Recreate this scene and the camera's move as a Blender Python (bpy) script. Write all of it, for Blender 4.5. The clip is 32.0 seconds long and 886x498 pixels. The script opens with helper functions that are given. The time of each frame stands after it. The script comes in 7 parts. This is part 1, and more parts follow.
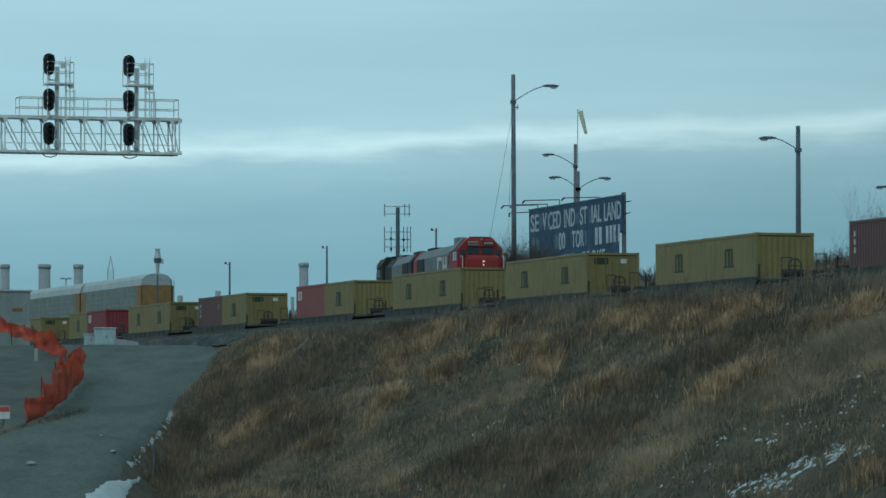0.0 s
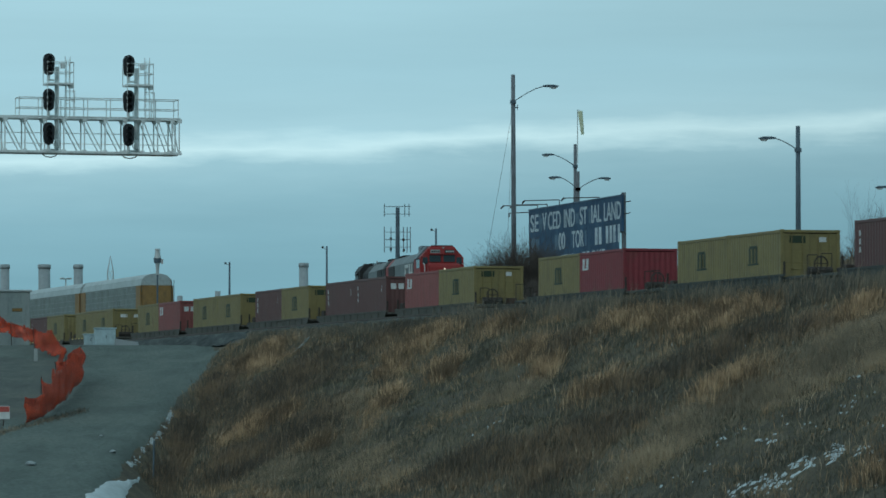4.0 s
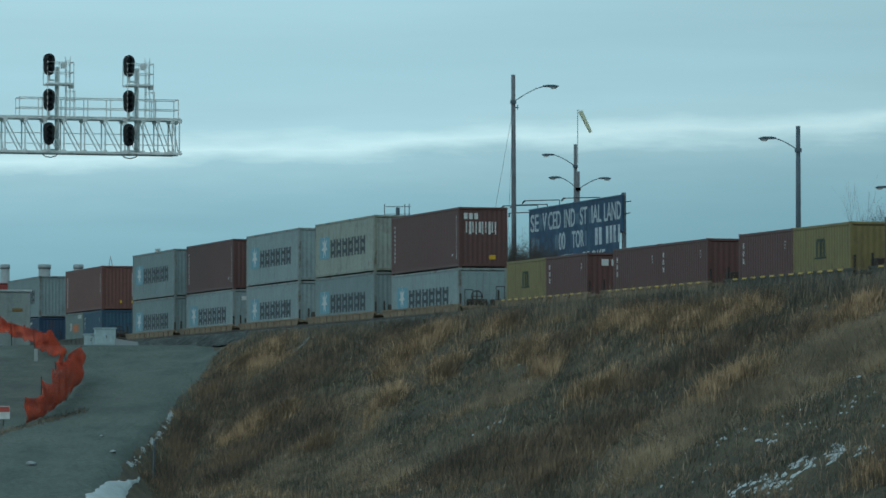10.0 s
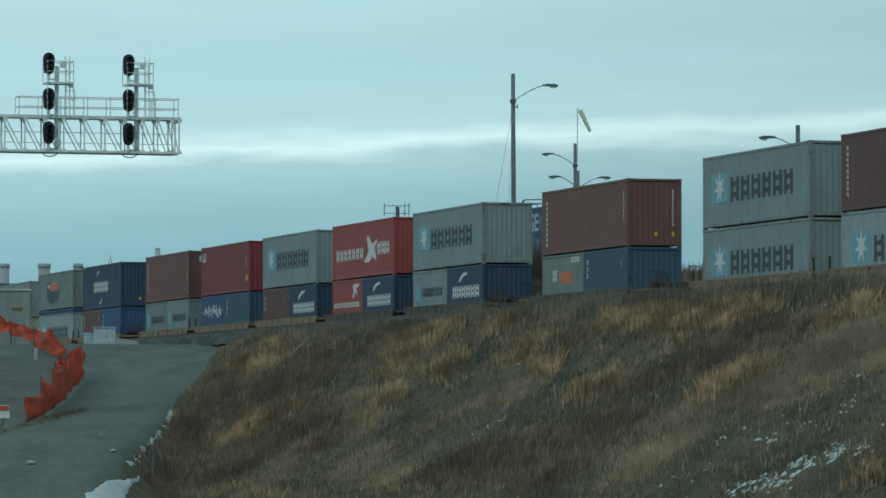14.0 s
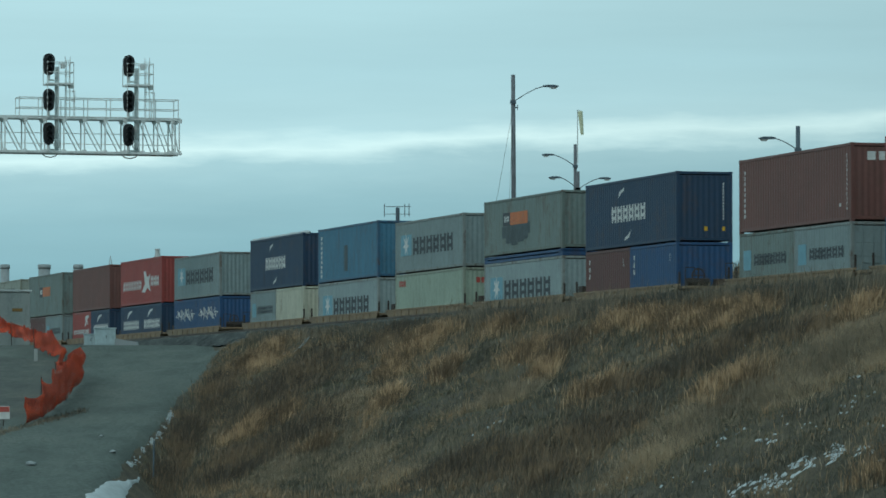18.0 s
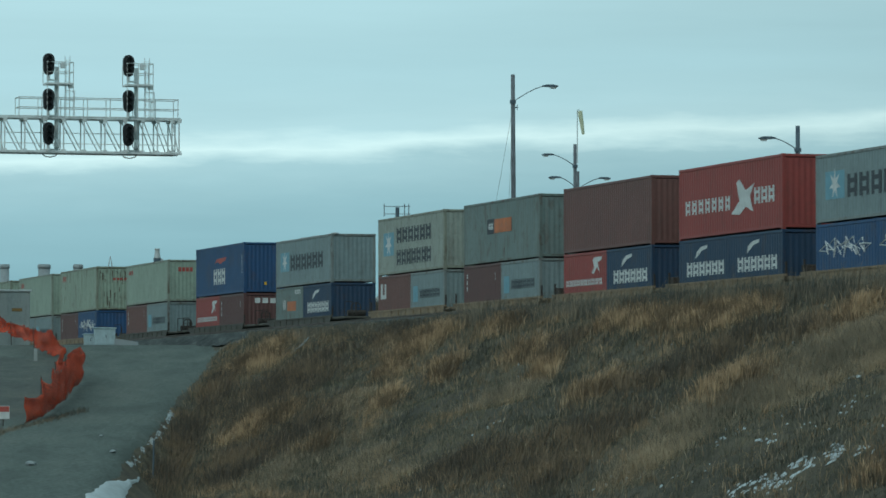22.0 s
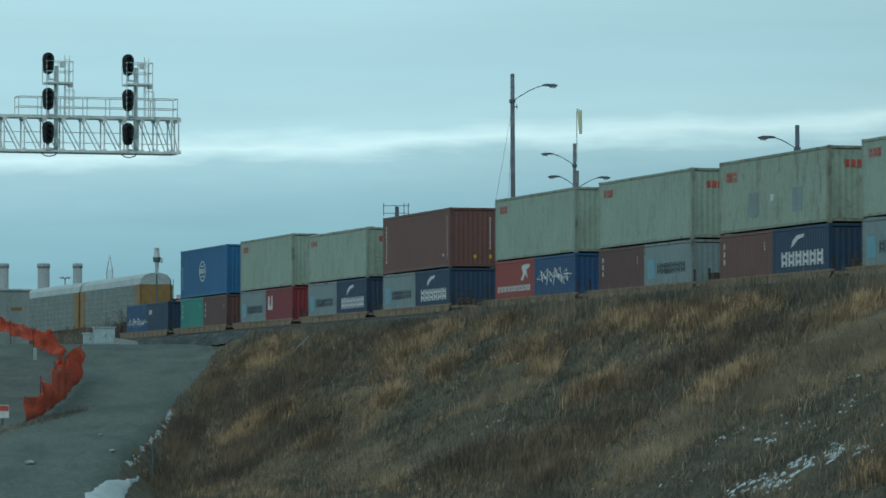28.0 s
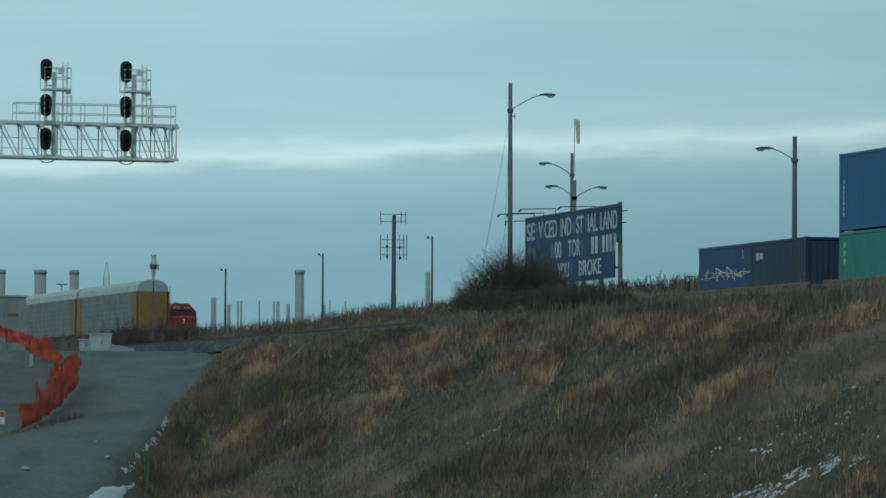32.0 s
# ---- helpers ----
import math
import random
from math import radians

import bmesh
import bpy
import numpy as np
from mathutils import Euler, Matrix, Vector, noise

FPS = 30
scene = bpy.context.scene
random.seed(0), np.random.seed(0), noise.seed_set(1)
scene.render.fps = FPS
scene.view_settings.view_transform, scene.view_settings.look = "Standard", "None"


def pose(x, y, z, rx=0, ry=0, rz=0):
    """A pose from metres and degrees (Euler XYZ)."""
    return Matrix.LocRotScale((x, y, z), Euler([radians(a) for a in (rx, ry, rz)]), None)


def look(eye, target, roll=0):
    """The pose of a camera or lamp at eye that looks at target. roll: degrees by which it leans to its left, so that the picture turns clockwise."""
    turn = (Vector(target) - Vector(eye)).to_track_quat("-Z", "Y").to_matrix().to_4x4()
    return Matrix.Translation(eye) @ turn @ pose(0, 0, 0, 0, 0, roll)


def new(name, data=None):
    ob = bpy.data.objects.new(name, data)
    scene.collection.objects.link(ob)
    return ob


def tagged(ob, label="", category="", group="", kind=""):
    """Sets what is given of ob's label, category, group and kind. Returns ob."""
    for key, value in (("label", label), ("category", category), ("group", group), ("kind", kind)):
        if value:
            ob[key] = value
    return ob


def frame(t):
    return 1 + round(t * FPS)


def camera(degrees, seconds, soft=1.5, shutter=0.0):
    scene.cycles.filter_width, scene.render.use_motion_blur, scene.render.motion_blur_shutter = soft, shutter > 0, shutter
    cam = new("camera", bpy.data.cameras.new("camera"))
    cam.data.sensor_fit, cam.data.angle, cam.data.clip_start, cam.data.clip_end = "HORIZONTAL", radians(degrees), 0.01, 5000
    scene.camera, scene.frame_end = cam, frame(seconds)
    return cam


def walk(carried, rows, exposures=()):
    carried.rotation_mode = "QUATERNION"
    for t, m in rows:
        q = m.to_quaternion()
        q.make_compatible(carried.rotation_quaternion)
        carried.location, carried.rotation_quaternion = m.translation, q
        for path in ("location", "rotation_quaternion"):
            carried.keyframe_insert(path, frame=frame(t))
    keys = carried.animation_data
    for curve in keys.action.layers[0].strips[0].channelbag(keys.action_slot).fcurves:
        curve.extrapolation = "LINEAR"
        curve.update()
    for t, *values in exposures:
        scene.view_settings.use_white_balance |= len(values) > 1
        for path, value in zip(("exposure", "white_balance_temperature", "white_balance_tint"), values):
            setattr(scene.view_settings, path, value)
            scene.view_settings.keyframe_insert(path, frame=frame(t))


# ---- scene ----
# The eye is the origin of the world. The view looks along +y; a freight line passes
# from far left to near right, 60 m off the eye, on a bank.
random.seed(3)
FOCAL = 8062.4
PITCH = 2.188


def view(dx, dy, lean):
    """The tripod's pose, nudged by small shakes."""
    turn = pose(0, 0, 0, 90 + PITCH + math.degrees(dy / FOCAL), 0, math.degrees(dx / FOCAL))
    return turn @ pose(0, 0, 0, 0, 0, lean)


cam = camera(11.106, 32.0, soft=1.6, shutter=0.15)
SHAKE = [(0.0, 0.5, 0.2, 0), (1.0, -0.6, -0.8, 0), (2.0, 0.4, 0.3, 0), (3.0, 0.5, 0.4, 0), (6.0, -0.5, 0.4, 0), (7.0, 0.5, 0.6, 0),
         (8.0, 0.5, 0.5, 0), (9.0, 0.5, 2.0, 0), (10.0, 0.5, 0.5, 0), (11.0, 0.5, 0.3, 0), (12.0, -0.8, -1.1, 0), (13.0, 0.2, -0.4, 0),
         (14.0, 0.1, -1.0, 0), (17.0, 0.0, 0.5, 0), (18.0, 0.3, 0.5, 0), (19.0, -1.0, -0.5, 0), (20.0, -0.4, -1.1, 0), (21.0, -0.4, -1.0, 0),
         (22.0, -0.1, 0.2, 0), (23.0, 0.1, 0.5, 0), (24.0, 0.4, -0.5, 0), (25.0, 0.2, 0.5, 0), (28.0, -1.0, -1.1, 0.01), (29.0, -0.9, -1.1, 0.01),
         (29.3, -1.2, 0.0, 0.03), (29.5, -1.6, 6.0, 0.07), (29.7, -1.5, 19.0, 0.08), (30.0, -1.3, 27.2, 0.10), (30.2, -1.4, 26.0, 0.13),
         (30.5, -1.8, 21.5, 0.18), (31.0, -4.8, 18.0, 0.21), (31.5, -4.8, 23.3, 0.32), (31.7, -5.2, 19.0, 0.34), (32.0, -6.4, 14.6, 0.38)]
walk(cam, [(t, view(dx, dy, lean)) for t, dx, dy, lean in SHAKE],
     exposures=[(0.0, 0.02, 6250, 8), (6.0, 0.02, 6250, 8), (10.0, 0.06, 6300, 8), (13.0, 0.22, 6690, 8), (19.0, 0.22, 6660, 8), (25.0, 0.20, 6550, 8), (28.0, 0.19, 6420, 8), (30.0, 0.12, 6420, 8), (32.0, -0.04, 6550, 8)])

# ---- light: an overcast winter day ----
world = bpy.data.worlds.new("overcast_sky")
scene.world = world
world.use_nodes = True
wn, wl = world.node_tree.nodes, world.node_tree.links
wn.clear()


def wnode(kind, **values):
    n = wn.new(kind)
    for k, v in values.items():
        n.inputs[k].default_value = v
    return n


w_out, w_bg = wn.new("ShaderNodeOutputWorld"), wn.new("ShaderNodeBackground")
w_co, w_sep = wn.new("ShaderNodeTexCoord"), wn.new("ShaderNodeSeparateXYZ")
wl.new(w_co.outputs["Generated"], w_sep.inputs[0])
w_sky = wn.new("ShaderNodeTexSky")
w_sky.sky_type, w_sky.sun_disc = "NISHITA", False
w_sky.sun_elevation, w_sky.sun_rotation = radians(28), radians(-150)
# cloud layers, drawn out flat along the horizon
w_map = wn.new("ShaderNodeMapping")
w_map.inputs["Scale"].default_value = (9.0, 9.0, 105.0)
w_map.inputs["Location"].default_value = (1.3, 0.4, 0.0)
wl.new(w_co.outputs["Generated"], w_map.inputs["Vector"])
w_noise = wnode("ShaderNodeTexNoise", Scale=1.0, Detail=5.0, Roughness=0.52)
wl.new(w_map.outputs[0], w_noise.inputs["Vector"])
w_map2 = wn.new("ShaderNodeMapping")
w_map2.inputs["Scale"].default_value = (30.0, 30.0, 160.0)
wl.new(w_co.outputs["Generated"], w_map2.inputs["Vector"])
w_puff = wnode("ShaderNodeTexNoise", Scale=1.0, Detail=6.0, Roughness=0.6)
wl.new(w_map2.outputs[0], w_puff.inputs["Vector"])
# the edge of a cloud deck: height above the horizon, ruffled a little
w_ruf = wn.new("ShaderNodeMath")
w_ruf.operation = "MULTIPLY_ADD"
w_ruf.inputs[1].default_value = 0.009
wl.new(w_puff.outputs["Fac"], w_ruf.inputs[0])
w_tilt = wn.new("ShaderNodeMath")      # the deck's edge climbs to the right
w_tilt.operation = "MULTIPLY_ADD"
w_tilt.inputs[1].default_value = -0.042
wl.new(w_sep.outputs["X"], w_tilt.inputs[0])
wl.new(w_sep.outputs["Z"], w_tilt.inputs[2])
wl.new(w_tilt.outputs[0], w_ruf.inputs[2])
w_ramp = wn.new("ShaderNodeValToRGB")
cr = w_ramp.color_ramp
SKY_STOPS = [(0.0, (0.192, 0.392, 0.468)), (0.040, (0.200, 0.402, 0.478)), (0.053, (0.245, 0.455, 0.53)), (0.0622, (0.318, 0.535, 0.603)),
             (0.0645, (0.42, 0.655, 0.72)), (0.0665, (0.58, 0.82, 0.855)), (0.0685, (0.47, 0.71, 0.77)), (0.0708, (0.385, 0.62, 0.69)), (0.083, (0.36, 0.595, 0.67)),
             (0.105, (0.385, 0.615, 0.68)), (0.16, (0.345, 0.54, 0.595)), (1.0, (0.365, 0.525, 0.57))]
cr.elements[0].position, cr.elements[0].color = SKY_STOPS[0][0], (*SKY_STOPS[0][1], 1)
cr.elements[1].position, cr.elements[1].color = SKY_STOPS[-1][0], (*SKY_STOPS[-1][1], 1)
for at, c in SKY_STOPS[1:-1]:
    e = cr.elements.new(at)
    e.color = (*c, 1)
wl.new(w_ruf.outputs[0], w_ramp.inputs[0])
w_var = wn.new("ShaderNodeMapRange")
w_var.inputs["From Min"].default_value, w_var.inputs["From Max"].default_value = 0.3, 0.7
w_var.inputs["To Min"].default_value, w_var.inputs["To Max"].default_value = 0.985, 1.075
wl.new(w_noise.outputs["Fac"], w_var.inputs["Value"])
w_mul = wn.new("ShaderNodeVectorMath")
w_mul.operation = "SCALE"
wl.new(w_ramp.outputs[0], w_mul.inputs[0])
wl.new(w_var.outputs[0], w_mul.inputs["Scale"])
w_low = wn.new("ShaderNodeVectorMath")
w_low.operation = "SCALE"
w_low.inputs["Scale"].default_value = 0.05
wl.new(w_sky.outputs[0], w_low.inputs[0])
w_mix = wn.new("ShaderNodeMix")
w_mix.data_type = "RGBA"
w_mix.inputs[0].default_value = 0.06
w_side = wn.new("ShaderNodeMapRange")      # a little darker towards the east
w_side.inputs["From Min"].default_value, w_side.inputs["From Max"].default_value = -0.02, 0.10
w_side.inputs["To Min"].default_value, w_side.inputs["To Max"].default_value = 1.0, 0.86
wl.new(w_sep.outputs["X"], w_side.inputs["Value"])
w_mul2 = wn.new("ShaderNodeVectorMath")
w_mul2.operation = "SCALE"
wl.new(w_mul.outputs[0], w_mul2.inputs[0])
wl.new(w_side.outputs[0], w_mul2.inputs["Scale"])
wl.new(w_mul2.outputs[0], w_mix.inputs[6])
wl.new(w_low.outputs[0], w_mix.inputs[7])
wl.new(w_mix.outputs[2], w_bg.inputs["Color"])
w_bg.inputs["Strength"].default_value = 1.0
wl.new(w_bg.outputs[0], w_out.inputs[0])

sun = new("sun", bpy.data.lights.new("sun", "SUN"))
sun.data.energy, sun.data.angle, sun.data.color = 0.45, radians(20), (0.95, 0.96, 0.96)
sun.matrix_world = look((-80, -160, 110), (0, 0, 0))


# ---- materials ----
def material(name, base, rough=0.7, metal=0.0, spread=0.25, scale=3.0, dirt=None, dirt_amount=0.35, dirt_scale=(1.2, 1.2, 1.2),
             bump=0.15, bump_scale=40.0, island=0.0, emit=0.0, rust=0.0):
    """A weathered surface: two scales of noise over the base colour, dirt with a shape of its own, and fine relief."""
    m = bpy.data.materials.new(name)
    m.use_nodes = True
    n, l = m.node_tree.nodes, m.node_tree.links
    p = n["Principled BSDF"]
    p.inputs["Roughness"].default_value, p.inputs["Metallic"].default_value = rough, metal
    co = n.new("ShaderNodeTexCoord")
    big = n.new("ShaderNodeTexNoise")
    big.inputs["Scale"].default_value, big.inputs["Detail"].default_value = scale * 0.35, 4.0
    fine = n.new("ShaderNodeTexNoise")
    fine.inputs["Scale"].default_value, fine.inputs["Detail"].default_value = scale * 3.1, 5.0
    for x in (big, fine):
        l.new(co.outputs["Object"], x.inputs["Vector"])
    add = n.new("ShaderNodeMath")
    add.operation = "ADD"
    l.new(big.outputs["Fac"], add.inputs[0])
    l.new(fine.outputs["Fac"], add.inputs[1])
    rng = n.new("ShaderNodeMapRange")
    rng.inputs["From Min"].default_value, rng.inputs["From Max"].default_value = 0.7, 1.3
    rng.inputs["To Min"].default_value, rng.inputs["To Max"].default_value = 1 - spread, 1 + spread
    l.new(add.outputs[0], rng.inputs["Value"])
    value = rng.outputs[0]
    if island:
        geo = n.new("ShaderNodeNewGeometry")
        vary = n.new("ShaderNodeMapRange")
        vary.inputs["To Min"].default_value, vary.inputs["To Max"].default_value = 1 - island, 1 + island
        l.new(geo.outputs["Random Per Island"], vary.inputs["Value"])
        mul = n.new("ShaderNodeMath")
        mul.operation = "MULTIPLY"
        l.new(value, mul.inputs[0])
        l.new(vary.outputs[0], mul.inputs[1])
        value = mul.outputs[0]
    col = n.new("ShaderNodeVectorMath")
    col.operation = "SCALE"
    col.inputs[0].default_value = base
    l.new(value, col.inputs["Scale"])
    colour = col.outputs[0]
    if dirt:
        mp = n.new("ShaderNodeMapping")
        mp.inputs["Scale"].default_value = dirt_scale
        l.new(co.outputs["Object"], mp.inputs["Vector"])
        st = n.new("ShaderNodeTexNoise")
        st.inputs["Scale"].default_value, st.inputs["Detail"].default_value, st.inputs["Roughness"].default_value = 2.0, 6.0, 0.62
        l.new(mp.outputs[0], st.inputs["Vector"])
        sr = n.new("ShaderNodeMapRange")
        sr.inputs["From Min"].default_value, sr.inputs["From Max"].default_value = 0.5, 0.72
        sr.inputs["To Max"].default_value = dirt_amount
        l.new(st.outputs["Fac"], sr.inputs["Value"])
        mx = n.new("ShaderNodeMix")
        mx.data_type = "RGBA"
        l.new(sr.outputs[0], mx.inputs[0])
        l.new(colour, mx.inputs[6])
        mx.inputs[7].default_value = (*dirt, 1)
        colour = mx.outputs[2]
    if rust:
        # spots and short runs of rust, different on every thing
        info = n.new("ShaderNodeObjectInfo")
        mul3 = n.new("ShaderNodeMath")
        mul3.operation = "MULTIPLY"
        mul3.inputs[1].default_value = 37.0
        l.new(info.outputs["Random"], mul3.inputs[0])
        shift = n.new("ShaderNodeVectorMath")
        shift.operation = "ADD"
        l.new(co.outputs["Object"], shift.inputs[0])
        l.new(mul3.outputs[0], shift.inputs[1])
        rm = n.new("ShaderNodeMapping")
        rm.inputs["Scale"].default_value = (1.5, 1.5, 0.75)
        l.new(shift.outputs[0], rm.inputs["Vector"])
        rn = n.new("ShaderNodeTexNoise")
        rn.inputs["Scale"].default_value, rn.inputs["Detail"].default_value, rn.inputs["Roughness"].default_value = 1.1, 8.0, 0.74
        l.new(rm.outputs[0], rn.inputs["Vector"])
        rr = n.new("ShaderNodeMapRange")
        rr.inputs["From Min"].default_value, rr.inputs["From Max"].default_value = 0.535, 0.61
        rr.inputs["To Max"].default_value = rust
        l.new(rn.outputs["Fac"], rr.inputs["Value"])
        mr = n.new("ShaderNodeMix")
        mr.data_type = "RGBA"
        l.new(rr.outputs[0], mr.inputs[0])
        l.new(colour, mr.inputs[6])
        mr.inputs[7].default_value = (0.085, 0.045, 0.026, 1)
        colour = mr.outputs[2]
    l.new(colour, p.inputs["Base Color"])
    if bump:
        bn = n.new("ShaderNodeTexNoise")
        bn.inputs["Scale"].default_value, bn.inputs["Detail"].default_value = bump_scale, 4.0
        l.new(co.outputs["Object"], bn.inputs["Vector"])
        bp = n.new("ShaderNodeBump")
        bp.inputs["Strength"].default_value, bp.inputs["Distance"].default_value = bump, 0.03
        l.new(bn.outputs["Fac"], bp.inputs["Height"])
        l.new(bp.outputs[0], p.inputs["Normal"])
    if emit:
        p.inputs["Emission Color"].default_value = (*base, 1)
        p.inputs["Emission Strength"].default_value = emit
    return m


RUST = (0.10, 0.04, 0.018)
GRIME = (0.05, 0.045, 0.04)


def paint(name, base, dirt=GRIME, amount=0.3, rust=0.25):
    return material(name, base, rough=0.55, spread=0.13, rust=rust, scale=1.6, dirt=dirt, dirt_amount=amount, dirt_scale=(1.6, 1.6, 0.35), bump=0.06, bump_scale=14)


PAINT = {
    "grey": paint("pale_grey_paint", (0.190, 0.254, 0.260), GRIME, 0.25, 0.12),
    "white_grey": paint("light_grey_paint", (0.240, 0.315, 0.322), GRIME, 0.22, 0.12),
    "cream_grey": paint("creamy_grey_paint", (0.285, 0.325, 0.285), GRIME, 0.28, 0.3),
    "cream": paint("cream_paint", (0.277, 0.357, 0.287), GRIME, 0.24, 0.15),
    "pale_cream": paint("pale_cream_paint", (0.43, 0.45, 0.36), GRIME, 0.3, 0.35),
    "cream_rusty": paint("rusted_cream_paint", (0.275, 0.350, 0.275), RUST, 0.35, 0.4),
    "brown": paint("oxide_brown_paint", (0.108, 0.045, 0.041), GRIME, 0.3),
    "brown_red": paint("red_brown_paint", (0.145, 0.060, 0.050), GRIME, 0.3),
    "crimson": paint("dark_crimson_paint", (0.20, 0.024, 0.032), GRIME, 0.2),
    "red": paint("bright_red_paint", (0.285, 0.048, 0.040), GRIME, 0.25),
    "pink_red": paint("faded_red_paint", (0.245, 0.066, 0.060), GRIME, 0.25),
    "yellow": paint("olive_yellow_paint", (0.205, 0.165, 0.062), GRIME, 0.3),
    "navy": paint("navy_paint", (0.012, 0.040, 0.085), GRIME, 0.2),
    "slate_blue": paint("slate_blue_paint", (0.024, 0.076, 0.120), GRIME, 0.3),
    "blue": paint("blue_paint", (0.013, 0.066, 0.165), GRIME, 0.3),
    "royal": paint("royal_blue_paint", (0.010, 0.120, 0.27), GRIME, 0.15),
    "sky_blue": paint("faded_light_blue_paint", (0.046, 0.165, 0.255), GRIME, 0.35),
    "slate": paint("grey_green_paint", (0.152, 0.205, 0.195), RUST, 0.35, 0.4),
    "teal": paint("teal_green_paint", (0.02, 0.24, 0.20), GRIME, 0.2),
    "dark_green": paint("dark_green_paint", (0.04, 0.085, 0.085), GRIME, 0.3),
}
WORN = {}
for key, base in (("grey", (0.19, 0.225, 0.22)), ("white_grey", (0.235, 0.275, 0.27)), ("cream_grey", (0.24, 0.26, 0.21)), ("cream", (0.24, 0.28, 0.225)), ("cream_rusty", (0.22, 0.25, 0.19)), ("slate", (0.13, 0.17, 0.155)), ("sky_blue", (0.035, 0.11, 0.19))):
    WORN[key] = paint("worn_" + key + "_paint", base, RUST, 0.55, 0.7)
M_WHITE = material("white_lettering", (0.56, 0.59, 0.58), 0.6, spread=0.2, scale=8, bump=0)
M_DARK = material("dark_lettering", (0.035, 0.045, 0.055), 0.6, spread=0.2, scale=8, bump=0)
M_LOGO = material("pale_blue_mark", (0.14, 0.32, 0.40), 0.6, spread=0.15, scale=6, bump=0)
M_ORANGE = material("orange_mark", (0.52, 0.15, 0.05), 0.6, spread=0.3, scale=3, dirt=(0.22, 0.15, 0.11), dirt_amount=0.6, dirt_scale=(1.5, 1.5, 2.5), bump=0)
M_REDMARK = material("red_mark", (0.42, 0.065, 0.05), 0.6, spread=0.3, scale=4, dirt=(0.24, 0.20, 0.16), dirt_amount=0.4, dirt_scale=(3, 3, 2), bump=0)
M_PLACARD = material("yellow_placard", (0.62, 0.36, 0.02), 0.6, spread=0.1, scale=6, bump=0)
M_OLIVEMARK = material("dark_green_lettering", (0.02, 0.035, 0.015), 0.6, spread=0.15, scale=8, bump=0)
M_RUST = material("rust_run", (0.075, 0.042, 0.026), 0.85, spread=0.4, scale=6, bump=0)
M_SMEAR = material("grimy_smear", (0.060, 0.085, 0.095), 0.7, spread=0.4, scale=2, dirt=(0.10, 0.13, 0.13), dirt_amount=0.8, dirt_scale=(1.5, 1.5, 0.5), bump=0)
M_STEEL = material("galvanised_steel", (0.46, 0.50, 0.50), 0.55, 0.15, spread=0.2, scale=5, dirt=GRIME, dirt_amount=0.3)
M_BLACK = material("black_paint", (0.018, 0.02, 0.022), 0.5, spread=0.3, scale=6)
M_IRON = material("grimy_iron", (0.045, 0.038, 0.033), 0.75, 0.2, spread=0.35, scale=5, dirt=RUST, dirt_amount=0.5)
M_RAIL = material("rail_steel", (0.10, 0.075, 0.06), 0.5, 0.7, spread=0.25, scale=5)
M_TAN = material("dirty_tan_paint", (0.235, 0.165, 0.098), 0.65, spread=0.25, scale=2, dirt=GRIME, dirt_amount=0.6, dirt_scale=(0.8, 0.8, 2.0))
M_SILL = material("dirty_brown_paint", (0.078, 0.074, 0.060), 0.7, spread=0.25, scale=2, dirt=GRIME, dirt_amount=0.6, dirt_scale=(0.8, 0.8, 2.0))
M_DARKSILL = material("black_green_sill_paint", (0.042, 0.050, 0.047), 0.7, spread=0.3, scale=2, dirt=(0.07, 0.065, 0.05), dirt_amount=0.4, dirt_scale=(0.8, 0.8, 2.0))
M_OCHRE = material("ochre_yellow_paint", (0.24, 0.138, 0.042), 0.6, spread=0.2, scale=2.0, dirt=GRIME, dirt_amount=0.45, dirt_scale=(1, 1, 0.4))
M_TRUSS = material("pale_galvanised_steel", (0.70, 0.75, 0.74), 0.6, 0.0, spread=0.2, scale=4, dirt=(0.25, 0.26, 0.26), dirt_amount=0.4)
M_CABINET = material("pale_blue_grey_enamel", (0.38, 0.50, 0.525), 0.5, spread=0.12, scale=2, dirt=GRIME, dirt_amount=0.3, dirt_scale=(1.5, 1.5, 0.4))
M_STRIPE = material("yellow_reflective_stripe", (0.62, 0.40, 0.05), 0.4, spread=0.2, scale=6, bump=0)
M_WOOD = material("weathered_pole_wood", (0.155, 0.172, 0.188), 0.85, spread=0.35, scale=3, dirt=(0.062, 0.064, 0.066), dirt_amount=0.6, dirt_scale=(6, 6, 0.3), bump=0.4, bump_scale=18)
M_TIE = material("creosoted_tie", (0.05, 0.04, 0.034), 0.9, spread=0.4, scale=4)
M_CONCRETE = material("pale_concrete", (0.29, 0.33, 0.34), 0.85, spread=0.12, scale=0.3, dirt=(0.2, 0.22, 0.22), dirt_amount=0.5, dirt_scale=(0.12, 0.12, 0.02))
M_SNOW = material("old_snow", (0.43, 0.50, 0.52), 0.7, spread=0.15, scale=2, dirt=(0.3, 0.3, 0.29), dirt_amount=0.4, bump=0.5, bump_scale=6)
M_GLASS = material("dark_window_glass", (0.02, 0.03, 0.035), 0.08, spread=0.1, scale=2, bump=0)
M_LAMPGLASS = material("lamp_glass", (0.35, 0.37, 0.36), 0.25, spread=0.1, scale=6, bump=0)
M_POLE = material("blue_grey_pole", (0.085, 0.125, 0.155), 0.7, spread=0.25, scale=3, dirt=GRIME, dirt_amount=0.4, dirt_scale=(5, 5, 0.4))
M_ARM = material("dull_aluminium_arm", (0.15, 0.19, 0.21), 0.6, spread=0.2, scale=4, dirt=GRIME, dirt_amount=0.3)
